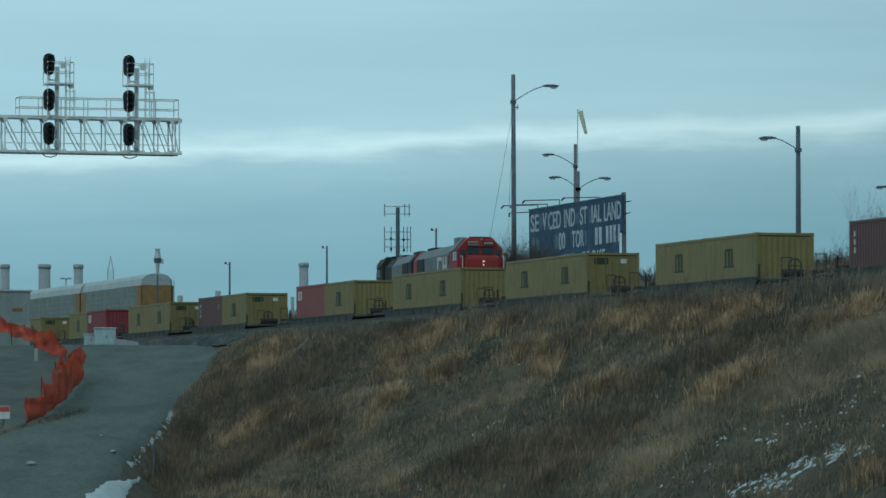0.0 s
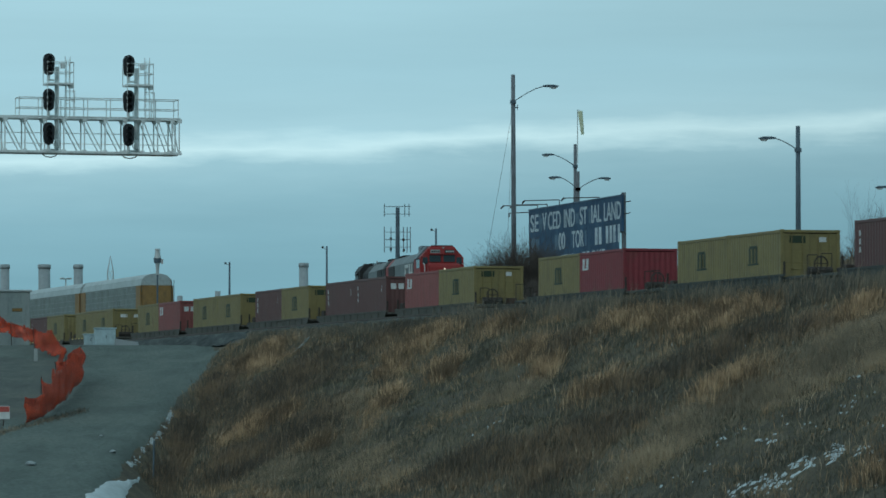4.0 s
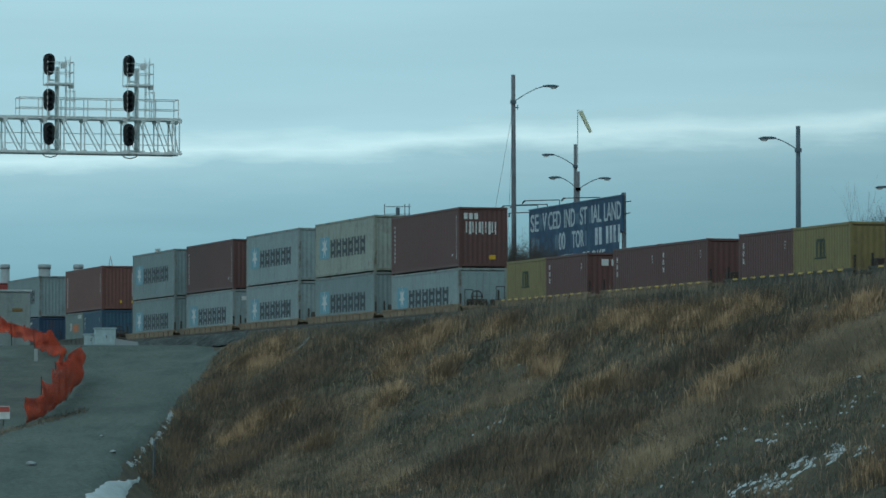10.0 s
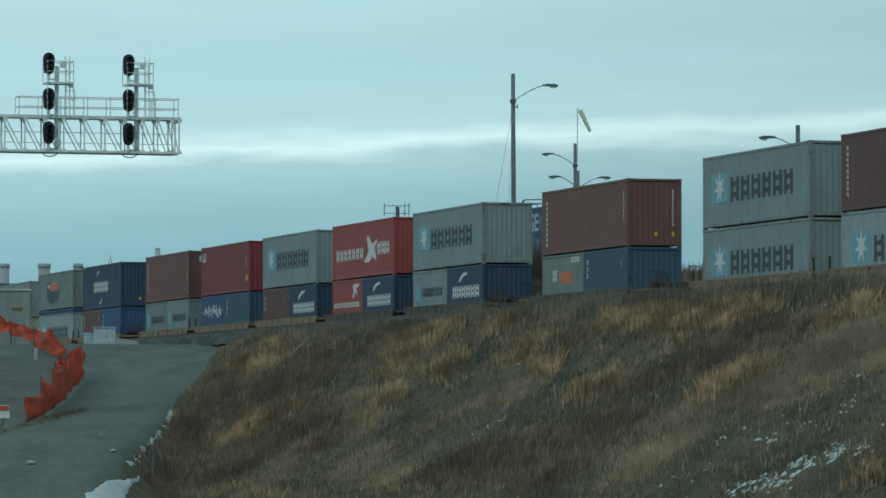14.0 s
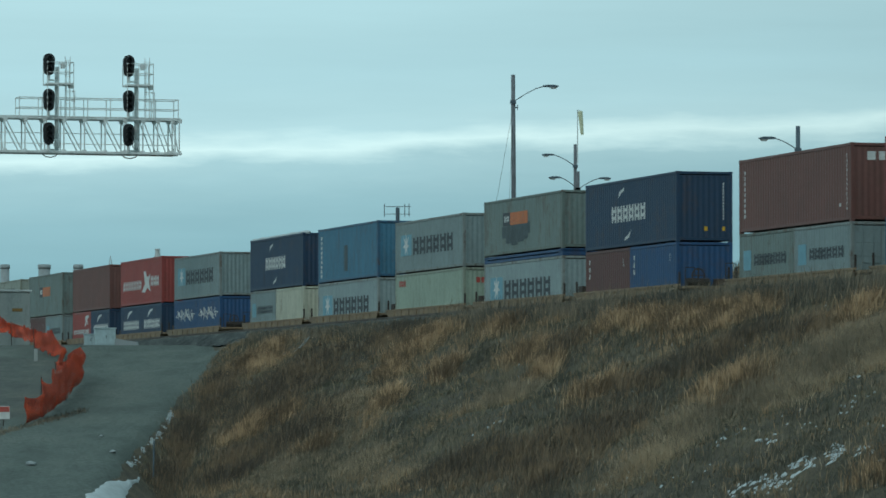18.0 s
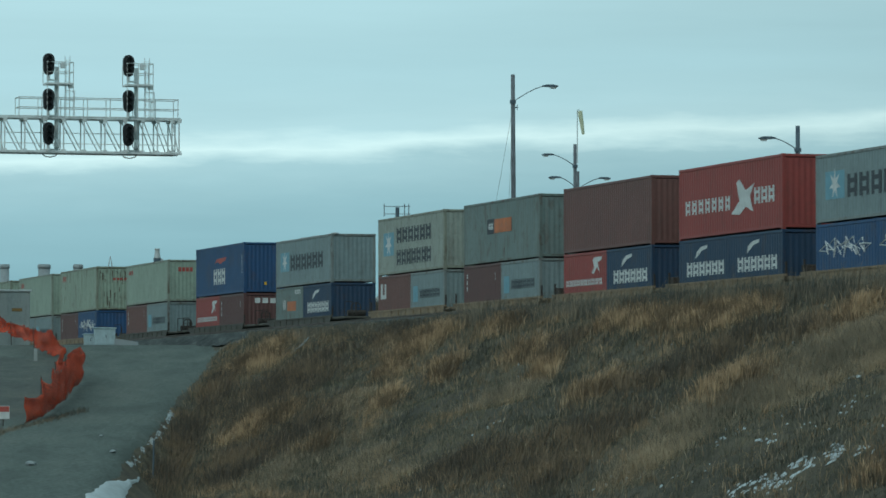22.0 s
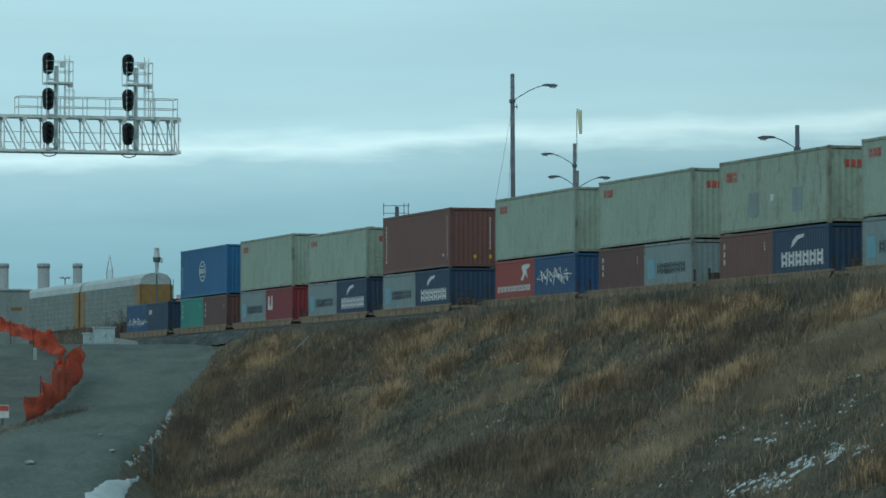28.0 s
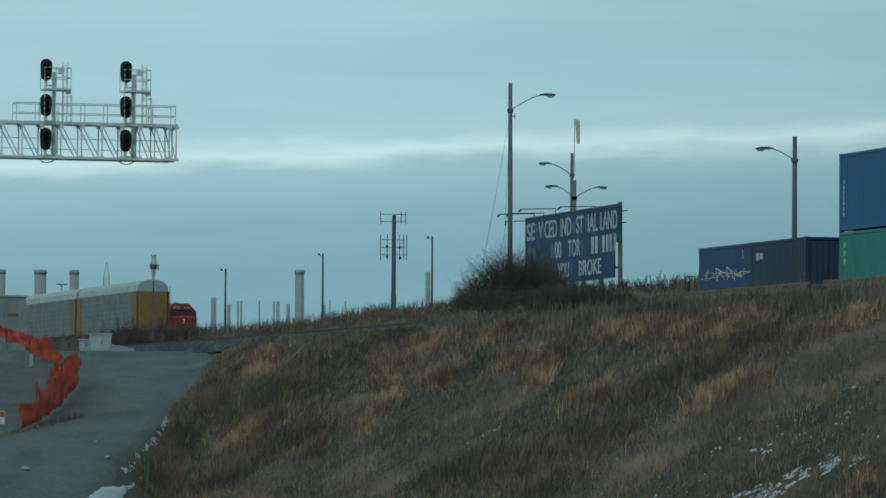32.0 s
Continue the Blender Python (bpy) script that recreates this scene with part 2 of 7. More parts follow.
M_SIGN = material("faded_blue_signboard", (0.018, 0.062, 0.125), 0.6, spread=0.3, scale=1.2, dirt=(0.06, 0.14, 0.22), dirt_amount=0.6, dirt_scale=(1.5, 1.5, 0.5))
M_FADED = material("faded_sign_paint", (0.10, 0.17, 0.235), 0.6, spread=0.35, scale=3, dirt=(0.03, 0.08, 0.14), dirt_amount=0.7, dirt_scale=(2, 2, 2), bump=0)
M_SIGNWORD = material("peeling_white_letters", (0.48, 0.56, 0.60), 0.6, spread=0.25, scale=2, dirt=(0.05, 0.11, 0.18), dirt_amount=0.55, dirt_scale=(2, 2, 2), bump=0)
M_SOCK = material("yellow_white_cloth", (0.62, 0.66, 0.46), 0.8, spread=0.1, scale=4)
M_TWIG = material("bare_twig_bark", (0.075, 0.058, 0.048), 0.9, spread=0.3, scale=6, island=0.4, bump=0)
M_PALE = material("pale_enamel", (0.29, 0.33, 0.32), 0.5, spread=0.1, scale=2, dirt=GRIME, dirt_amount=0.25, dirt_scale=(1.5, 1.5, 0.4))


def ground_material(name, patches, stretch, rough=0.95, bump=0.6, grains=30.0):
    """Earth, gravel or litter: three colours laid in patches drawn out along the bank."""
    m = bpy.data.materials.new(name)
    m.use_nodes = True
    n, l = m.node_tree.nodes, m.node_tree.links
    p = n["Principled BSDF"]
    p.inputs["Roughness"].default_value = rough
    co = n.new("ShaderNodeTexCoord")
    mp = n.new("ShaderNodeMapping")
    mp.inputs["Rotation"].default_value = (0, 0, radians(74.1))
    mp.inputs["Scale"].default_value = stretch
    l.new(co.outputs["Object"], mp.inputs["Vector"])
    a = n.new("ShaderNodeTexNoise")
    a.inputs["Scale"].default_value, a.inputs["Detail"].default_value, a.inputs["Roughness"].default_value = 1.0, 7.0, 0.62
    l.new(mp.outputs[0], a.inputs["Vector"])
    g = n.new("ShaderNodeTexNoise")
    g.inputs["Scale"].default_value, g.inputs["Detail"].default_value = grains, 3.0
    l.new(co.outputs["Object"], g.inputs["Vector"])
    ramp = n.new("ShaderNodeValToRGB")
    es = ramp.color_ramp.elements
    es[0].position, es[0].color = 0.34, (*patches[0], 1)
    es[1].position, es[1].color = 0.64, (*patches[2], 1)
    mid = es.new(0.49)
    mid.color = (*patches[1], 1)
    l.new(a.outputs["Fac"], ramp.inputs[0])
    rng = n.new("ShaderNodeMapRange")
    rng.inputs["From Min"].default_value, rng.inputs["From Max"].default_value = 0.3, 0.7
    rng.inputs["To Min"].default_value, rng.inputs["To Max"].default_value = 0.6, 1.4
    l.new(g.outputs["Fac"], rng.inputs["Value"])
    sc = n.new("ShaderNodeVectorMath")
    sc.operation = "SCALE"
    l.new(ramp.outputs[0], sc.inputs[0])
    l.new(rng.outputs[0], sc.inputs["Scale"])
    l.new(sc.outputs[0], p.inputs["Base Color"])
    bp = n.new("ShaderNodeBump")
    bp.inputs["Strength"].default_value, bp.inputs["Distance"].default_value = bump, 0.08
    l.new(g.outputs["Fac"], bp.inputs["Height"])
    l.new(bp.outputs[0], p.inputs["Normal"])
    return m


def grass_material(name, dark, mid, light, stretch):
    """Dead stems: patches of colour along the bank, every stem a little different."""
    m = bpy.data.materials.new(name)
    m.use_nodes = True
    n, l = m.node_tree.nodes, m.node_tree.links
    p = n["Principled BSDF"]
    p.inputs["Roughness"].default_value = 0.85
    co = n.new("ShaderNodeTexCoord")
    mp = n.new("ShaderNodeMapping")
    mp.vector_type = "TEXTURE"
    mp.inputs["Scale"].default_value = stretch
    l.new(co.outputs["Object"], mp.inputs["Vector"])
    a = n.new("ShaderNodeTexNoise")
    a.inputs["Scale"].default_value, a.inputs["Detail"].default_value, a.inputs["Roughness"].default_value = 1.0, 5.0, 0.55
    l.new(mp.outputs[0], a.inputs["Vector"])
    geo = n.new("ShaderNodeNewGeometry")
    mad = n.new("ShaderNodeMath")
    mad.operation = "MULTIPLY_ADD"
    mad.inputs[1].default_value = 0.40
    few = n.new("ShaderNodeMath")      # only a few stems are pale
    few.operation = "POWER"
    few.inputs[1].default_value = 3.0
    l.new(geo.outputs["Random Per Island"], few.inputs[0])
    l.new(few.outputs[0], mad.inputs[0])
    tuft = n.new("ShaderNodeTexNoise")
    tuft.inputs["Scale"].default_value, tuft.inputs["Detail"].default_value = 2.3, 4.0
    l.new(co.outputs["Object"], tuft.inputs["Vector"])
    both = n.new("ShaderNodeMath")
    both.operation = "MULTIPLY_ADD"
    both.inputs[1].default_value = 0.70
    l.new(tuft.outputs["Fac"], both.inputs[0])
    wide = n.new("ShaderNodeMath")
    wide.operation = "MULTIPLY_ADD"
    wide.inputs[1].default_value, wide.inputs[2].default_value = 1.5, -0.27
    l.new(a.outputs["Fac"], wide.inputs[0])
    l.new(wide.outputs[0], both.inputs[2])
    sub = n.new("ShaderNodeMath")
    sub.operation = "SUBTRACT"
    sub.inputs[1].default_value = 0.37
    l.new(both.outputs[0], sub.inputs[0])
    l.new(sub.outputs[0], mad.inputs[2])
    ramp = n.new("ShaderNodeValToRGB")
    es = ramp.color_ramp.elements
    es[0].position, es[0].color = 0.45, (*dark, 1)
    es[1].position, es[1].color = 0.78, (*light, 1)
    e = es.new(0.58)
    e.color = (*mid, 1)
    l.new(mad.outputs[0], ramp.inputs[0])
    l.new(ramp.outputs[0], p.inputs["Base Color"])
    return m


M_SOIL = ground_material("dead_grass_litter", ((0.046, 0.042, 0.029), (0.070, 0.059, 0.039), (0.112, 0.090, 0.056)), (0.45, 0.4, 0.4), grains=14.0)
M_GRAVEL = ground_material("grey_gravel", ((0.056, 0.077, 0.067), (0.079, 0.105, 0.093), (0.102, 0.125, 0.109)), (0.55, 0.16, 0.35), grains=7.0)
M_BALLAST = ground_material("dark_ballast", ((0.015, 0.021, 0.022), (0.034, 0.044, 0.043), (0.085, 0.098, 0.093)), (1.6, 0.5, 1.5), grains=5.0, bump=1.0)
M_GRASS = grass_material("dead_grass_stems", (0.065, 0.069, 0.053), (0.154, 0.126, 0.085), (0.40, 0.270, 0.155), (2.2, 9.0, 3.0))
M_LOW = grass_material("low_grey_grass", (0.062, 0.071, 0.050), (0.113, 0.112, 0.075), (0.23, 0.200, 0.128), (1.6, 6.0, 3.0))
M_MAT = grass_material("matted_grey_grass", (0.22, 0.187, 0.134), (0.315, 0.258, 0.180), (0.44, 0.345, 0.23), (2.2, 8.0, 1.6))
M_WEED = grass_material("dry_weed_stems", (0.078, 0.082, 0.068), (0.142, 0.130, 0.102), (0.28, 0.228, 0.158), (3.0, 6.0, 2.0))
M_BROWN = grass_material("red_brown_weed_stems", (0.077, 0.067, 0.051), (0.142, 0.110, 0.076), (0.26, 0.185, 0.115), (2.0, 6.0, 2.0))
M_TALL = grass_material("tall_tan_grass", (0.140, 0.099, 0.060), (0.295, 0.200, 0.118), (0.54, 0.375, 0.222), (1.2, 4.0, 1.2))
M_HEADS = material("pale_seed_heads", (0.40, 0.32, 0.22), 0.9, spread=0.2, scale=3, island=0.35, bump=0)
M_DIRT = ground_material("dark_wet_dirt", ((0.046, 0.058, 0.052), (0.068, 0.082, 0.073), (0.095, 0.103, 0.086)), (0.6, 0.3, 0.4), grains=7.0)

# ---- mesh helpers ----
def mesh_of(name, verts, faces, mat=None, smooth=False):
    me = bpy.data.meshes.new(name)
    me.from_pydata([tuple(v) for v in verts], [], [tuple(f) for f in faces])
    me.update()
    if smooth:
        me.shade_smooth()
    if mat:
        me.materials.append(mat)
    return me


def tri_mesh(name, verts, tris, mat):
    """A mesh from arrays of corners and triangles."""
    verts, tris = np.asarray(verts, np.float32), np.asarray(tris, np.int32)
    me = bpy.data.meshes.new(name)
    me.vertices.add(len(verts))
    me.vertices.foreach_set("co", verts.ravel())
    me.loops.add(tris.size)
    me.loops.foreach_set("vertex_index", tris.ravel())
    me.polygons.add(len(tris))
    me.polygons.foreach_set("loop_start", np.arange(0, tris.size, 3, dtype=np.int32))
    me.polygons.foreach_set("loop_total", np.full(len(tris), 3, np.int32))
    me.update()
    me.validate()
    me.materials.append(mat)
    return me


def baked(name, bm, mat, smooth=False):
    me = bpy.data.meshes.new(name)
    bm.normal_update()
    bm.to_mesh(me)
    bm.free()
    if smooth:
        me.shade_smooth()
    me.materials.append(mat)
    return me


def box(bm, x0, x1, y0, y1, z0, z1, bevel=0.0):
    m = Matrix.Translation(((x0 + x1) / 2, (y0 + y1) / 2, (z0 + z1) / 2)) @ Matrix.Diagonal((x1 - x0, y1 - y0, z1 - z0, 1))
    got = bmesh.ops.create_cube(bm, size=1.0, matrix=m)
    if bevel:
        es = list({e for v in got["verts"] for e in v.link_edges})
        bmesh.ops.bevel(bm, geom=es, offset=bevel, segments=1, affect="EDGES", profile=0.5)


def rod(bm, a, b, r0, r1=None, sides=8, caps=True):
    a, b = Vector(a), Vector(b)
    d = b - a
    if d.length < 1e-6:
        return
    m = Matrix.Translation((a + b) / 2) @ d.to_track_quat("Z", "Y").to_matrix().to_4x4()
    bmesh.ops.create_cone(bm, cap_ends=caps, segments=sides, radius1=r0, radius2=r0 if r1 is None else r1, depth=d.length, matrix=m)


def prism(bm, outline, depth, at=0.0):
    """An outline of (x, z) pulled from y = at to y = at + depth."""
    a = [bm.verts.new((x, at, z)) for x, z in outline]
    b = [bm.verts.new((x, at + depth, z)) for x, z in outline]
    bm.faces.new(a)
    bm.faces.new(b[::-1])
    for i in range(len(a)):
        j = (i + 1) % len(a)
        bm.faces.new((a[j], a[i], b[i], b[j]))
    bmesh.ops.recalc_face_normals(bm, faces=bm.faces[:])


def put(name, me, parent=None, m=None, label=""):
    ob = new(name, me)
    if parent:
        ob.parent = parent
    if m is not None:
        ob.matrix_basis = m
    if label:
        ob["label"] = label
    return ob


def part(name, bm, mat, parent, label="", m=None, smooth=False):
    return put(name, baked(name, bm, mat, smooth), parent, m, label)


def shape(*boxes, bevel=0.0):
    bm = bmesh.new()
    for b in boxes:
        box(bm, *b, bevel=bevel)
    return bm


def rods(*items, sides=8):
    bm = bmesh.new()
    for it in items:
        rod(bm, *it, sides=sides)
    return bm


def thing(name, m, label, category, group=""):
    ob = new(name)
    ob.matrix_basis = m
    ob.empty_display_size = 0.3
    return tagged(ob, label, category, group)


# ---- the line: u along it (towards near right), d away from its near side towards the eye ----
HEAD = radians(15.892)
Y0 = 219.22
RAIL = 4.45
TRAVEL = Vector((math.sin(HEAD), -math.cos(HEAD), 0))
ASIDE = Vector((-math.cos(HEAD), -math.sin(HEAD), 0))
LINE_TURN = math.degrees(math.atan2(TRAVEL.y, TRAVEL.x))


def at_line(u, d, z):
    p = Vector((0, Y0, 0)) + TRAVEL * u + ASIDE * d
    return Vector((p.x, p.y, z))


def profile(d):
    """The height of the land across the line."""
    xs = (-4000, -60, -30, -27, -25, -22, -7, -5.5, 2.2, 6.4, 7.4, 8.6, 23, 27, 40, 58, 75, 4000)
    zs = (9.5, 9.0, 7.9, 8.0, 8.35, 8.0, 4.5, 4.0, 4.0, 3.95, 4.12, 3.95, -2.45, -3.1, -3.0, -1.8, -1.7, -1.7)
    return np.interp(d, xs, zs)


def ramp_height(y):
    return np.clip(4.06 - 0.0722 * (240 - y), -3.1, 4.06)


def smooth_step(a, b, x):
    s = np.clip((x - a) / (b - a), 0, 1)
    return s * s * (3 - 2 * s)


def lumps(x, y):
    return (0.10 * np.sin(x * 0.9 + 1.7 * np.sin(y * 0.21)) + 0.08 * np.sin(y * 0.63 + 1.1 * np.sin(x * 0.5)) + 0.06 * np.sin(x * 2.3 + y * 1.1))


def land(x, y):
    x, y = np.asarray(x, float), np.asarray(y, float)
    d = -math.cos(HEAD) * x - math.sin(HEAD) * (y - Y0)
    z = profile(d)
    z = z - 0.5 * np.exp(-((y - 352) / 24) ** 2) * smooth_step(10, 20, -d) * (1 - smooth_step(60, 90, -d))
    rough = smooth_step(8.0, 11.0, d) * (1 - smooth_step(40, 60, d)) + 0.8 * smooth_step(8, 14, -d) * (1 - smooth_step(60, 90, -d))
    z = z + lumps(x, y) * rough
    ramp = smooth_step(6.2, 8.0, d) * (1 - smooth_step(-12.1, -9.9, x + 0.12 * np.sin(y * 0.23) + 0.06 * np.sin(y * 0.71))) * smooth_step(100, 135, y)
    return z * (1 - ramp) + ramp * (ramp_height(y) + 0.03 * lumps(x * 2, y * 2))


def graded(fine0, fine1, step, far, growth=1.35):
    a = list(np.arange(fine0, fine1 + 1e-6, step))
    s, v = step, fine1
    while v < far:
        s *= growth
        v += s
        a.append(v)
    s, v = step, fine0
    while v > -far:
        s *= growth
        v -= s
        a.insert(0, v)
    return np.array(a)


def sheet(us, ds, lift=0.0):
    U, D = np.meshgrid(us, ds, indexing="ij")
    X = TRAVEL.x * U + ASIDE.x * D
    Y = Y0 + TRAVEL.y * U + ASIDE.y * D
    Z = land(X, Y) + lift
    n, k = U.shape
    i = np.arange(n * k).reshape(n, k)
    a, b, c, e = i[:-1, :-1].ravel(), i[1:, :-1].ravel(), i[1:, 1:].ravel(), i[:-1, 1:].ravel()
    tris = np.concatenate([np.stack([a, e, c], 1), np.stack([a, c, b], 1)])
    return np.stack([X.ravel(), Y.ravel(), Z.ravel()], 1), tris


# ---- the large structure ----
v, f = sheet(graded(-70, 130, 0.8, 4200, 1.3), graded(-32, 42, 0.5, 4200, 1.3))
ground = tagged(put("ground", tri_mesh("ground", v, f, M_SOIL)), "brown winter ground of dead grass on a railway bank", "ground", kind="structure")
ground.data.shade_smooth()

# gravel track climbing to the line
ys = np.arange(118, 246.1, 0.5)
edge_r = -11.35 + 0.3 * smooth_step(205, 235, ys) - 0.10 * np.sin(ys * 0.23) + 0.05 * np.sin(ys * 0.9)
edge_l = -17.7 + 0.3 * np.sin(ys * 0.4) - 12.0 * smooth_step(222, 240, ys)
rows_v, rows_f = [], []
for i, y in enumerate(ys):
    for j in range(17):
        x = edge_l[i] + (edge_r[i] - edge_l[i]) * j / 16
        rows_v.append((x, y, float(land(x, y)) + (0.05 if 0 < j < 16 else -0.05)))
for i in range(len(ys) - 1):
    for j in range(16):
        a = i * 17 + j
        rows_f.append((a, a + 1, a + 18))
        rows_f.append((a, a + 18, a + 17))
road = tagged(put("road", tri_mesh("road", rows_v, rows_f, M_GRAVEL)), "grey gravel service road climbing to the railway", "road", kind="structure")
road.data.shade_smooth()


rows_v, rows_f = [], []
for i, y in enumerate(ys):
    for j in range(15):
        x = edge_l[i] - 30.0 + 31.0 * j / 14
        rows_v.append((x, y, float(land(x, y)) + 0.02))
for i in range(len(ys) - 1):
    for j in range(14):
        a = i * 15 + j
        rows_f.append((a, a + 1, a + 16))
        rows_f.append((a, a + 16, a + 15))
verge = tagged(put("verge", tri_mesh("verge", rows_v, rows_f, M_DIRT)), "dark bare dirt beside the gravel road", "ground", kind="structure")


def track_bed(name, centre, top, half, foot, u0, u1, label):
    """Ballast of one track: a flat top with sloping shoulders."""
    us = np.unique(np.concatenate([np.arange(u0, u1 + 0.1, 4.0), np.arange(-70, 20, 0.45)]))
    ds = [centre + e * half + o for e, o in ((-1, -foot), (-1, -foot * 0.5), (-1, 0), (-0.5, 0), (0, 0), (0.5, 0), (1, 0), (1, foot * 0.33), (1, foot * 0.66), (1, foot))]
    k, low = len(ds), min(top - 0.5, 4.0)
    zs = (low, (low + top) / 2, top, top, top, top, top, top + (low - top) * 0.33, top + (low - top) * 0.66, low)
    rnd = random.Random(77)
    vs, fs = [], []
    for u in us:
        for j, d in enumerate(ds):
            vs.append(at_line(u, d + rnd.uniform(-0.04, 0.04), zs[j] + rnd.uniform(-0.022, 0.022) * (1 if 2 < j < 6 else 1.6) - (0.02 if 2 < j < 6 else 0)))
    for i in range(len(us) - 1):
        for j in range(k - 1):
            a = i * k + j
            fs += [(a, a + 1, a + k + 1), (a, a + k + 1, a + k)]
    ob = tagged(put(name, tri_mesh(name, vs, fs, M_BALLAST)), label, "ballast", kind="structure")
    ob.data.shade_smooth()
    return ob


bed_main = track_bed("track_bed_main", -1.22, RAIL - 0.17, 1.9, 0.7, -620, 620, "dark crushed stone ballast under the main track")
bed_near = track_bed("track_bed_near", 4.3, 4.70, 1.5, 1.2, -400, 160, "dark ballast of a raised siding track")


def rail_profile():
    return [(-0.07, 0), (0.07, 0), (0.07, 0.02), (0.012, 0.045), (0.012, 0.12), (0.036, 0.13), (0.036, 0.17), (-0.036, 0.17), (-0.036, 0.13), (-0.012, 0.12), (-0.012, 0.045), (-0.07, 0.02)]


def lay_track(bed, centre, top, u0, u1, ties_from, ties_to):
    for side in (-0.7525, 0.7525):
        bm = bmesh.new()
        prism(bm, rail_profile(), u1 - u0)
        turn = Matrix.Translation(at_line(u0, centre + side, top - 0.17)) @ Matrix.Rotation(math.atan2(TRAVEL.y, TRAVEL.x) - math.pi / 2, 4, "Z")
        part("rail", bm, M_RAIL, bed, "rusty steel rail", turn)
    tie = baked("tie", shape((-0.11, 0.11, -1.3, 1.3, -0.18, 0.0), bevel=0.01), M_TIE)
    u = ties_from
    while u < ties_to:
        put("tie", tie, bed, Matrix.Translation(at_line(u, centre, top - 0.172)) @ pose(0, 0, 0, 0, 0, LINE_TURN + random.uniform(-1, 1)))
        u += 0.56


lay_track(bed_main, -1.22, RAIL, -620, 620, -70, 20)
lay_track(bed_near, 4.3, 4.89, -400, 160, -70, 5)

# ---- shipping containers ----
CACHE = {}


def cached(key, make):
    if key not in CACHE:
        CACHE[key] = make()
    return CACHE[key]


def ribbed(length, height, depth, pitch):
    """A wall of trapezoid ribs, standing on z = 0 along x, ribs in y from 0 (out) to depth (in), closed at the back."""
    n = max(2, round(length / pitch))
    p = length / n
    xs, ys = [], []
    for i in range(n):
        x = -length / 2 + i * p
        xs += [x, x + 0.26 * p, x + 0.5 * p, x + 0.76 * p]
        ys += [0, 0, depth, depth]
    xs.append(length / 2)
    ys.append(0)
    k = len(xs)
    vs = [(x, y, 0) for x, y in zip(xs, ys)] + [(x, y, height) for x, y in zip(xs, ys)]
    fs = [(i, i + 1, k + i + 1, k + i) for i in range(k - 1)]
    # back sheet, so that the wall has thickness
    b = len(vs)
    vs += [(-length / 2, depth + 0.012, 0), (length / 2, depth + 0.012, 0), (length / 2, depth + 0.012, height), (-length / 2, depth + 0.012, height)]
    fs.append((b + 1, b, b + 3, b + 2))
    return vs, fs


def star_outline(cx, cz, r, points=7):
    out = []
    for i in range(points * 2):
        a = math.pi * i / points + math.pi / 2
        q = r if i % 2 == 0 else r * 0.38
        out.append((cx + q * math.cos(a), cz + q * math.sin(a)))
    return out


def bar_row(x0, x1, z0, z1, count, fill=0.58):
    """A row of plain shapes in place of writing: two thick uprights and two rungs for each sign."""
    bm = bmesh.new()
    w, h = (x1 - x0) / count, z1 - z0
    s = w * (fill + 0.22)
    t = s * 0.29
    for i in range(count):
        a = x0 + w * i
        box(bm, a, a + t, -0.004, 0.0, z0, z1)
        box(bm, a + s - t, a + s, -0.004, 0.0, z0, z1)
        for q in (0.19, 0.62):
            box(bm, a + t, a + s - t, -0.0038, 0.0, z0 + h * q, z0 + h * q + h * 0.19)
    return bm


def loose_bars(nm, bm, mat):
    """Every sign of a row as a mesh of its own (four boxes each)."""
    out, vs = [], [v.co.copy() for v in bm.verts]
    bm.free()
    for i in range(0, len(vs), 32):
        boxes = []
        for q in range(i, i + 32, 8):
            lo = [min(v[k] for v in vs[q:q + 8]) for k in range(3)]
            hi = [max(v[k] for v in vs[q:q + 8]) for k in range(3)]
            boxes.append((lo[0], hi[0], lo[1], hi[1], lo[2], hi[2]))
        out.append((nm, baked(nm, shape(*boxes), mat)))
    return out


def column(x, z0, z1, count, w=0.13):
    """Upright writing as a column of plain small bars."""
    bm = bmesh.new()
    s = (z1 - z0) / count
    for i in range(count):
        box(bm, x - w / 2, x + w / 2, -0.004, 0.0, z0 + s * i, z0 + s * i + s * 0.68)
    return bm


def scribble(bm, L, H, fa, fb, za, zb, seed):
    """Thin sprayed loops and strokes that cross one another, no letters."""
    rnd = random.Random(seed)
    for k in range(5):
        at = fa + (fb - fa) * (k + 0.5) / 5
        last = None
        for j in range(7):
            q = 2.4 * j + rnd.uniform(0, 1.5)
            f = at + (fb - fa) * (0.11 * math.cos(q) + 0.03 * j - 0.1)
            z = 0.5 * (za + zb) + 0.5 * (zb - za) * math.sin(q) * rnd.uniform(0.4, 1.0)
            here = (-L / 2 + L * f, 0, H * (1 - z))
            if last:
                rod(bm, last, here, rnd.uniform(0.013, 0.026), sides=4)
            last = here


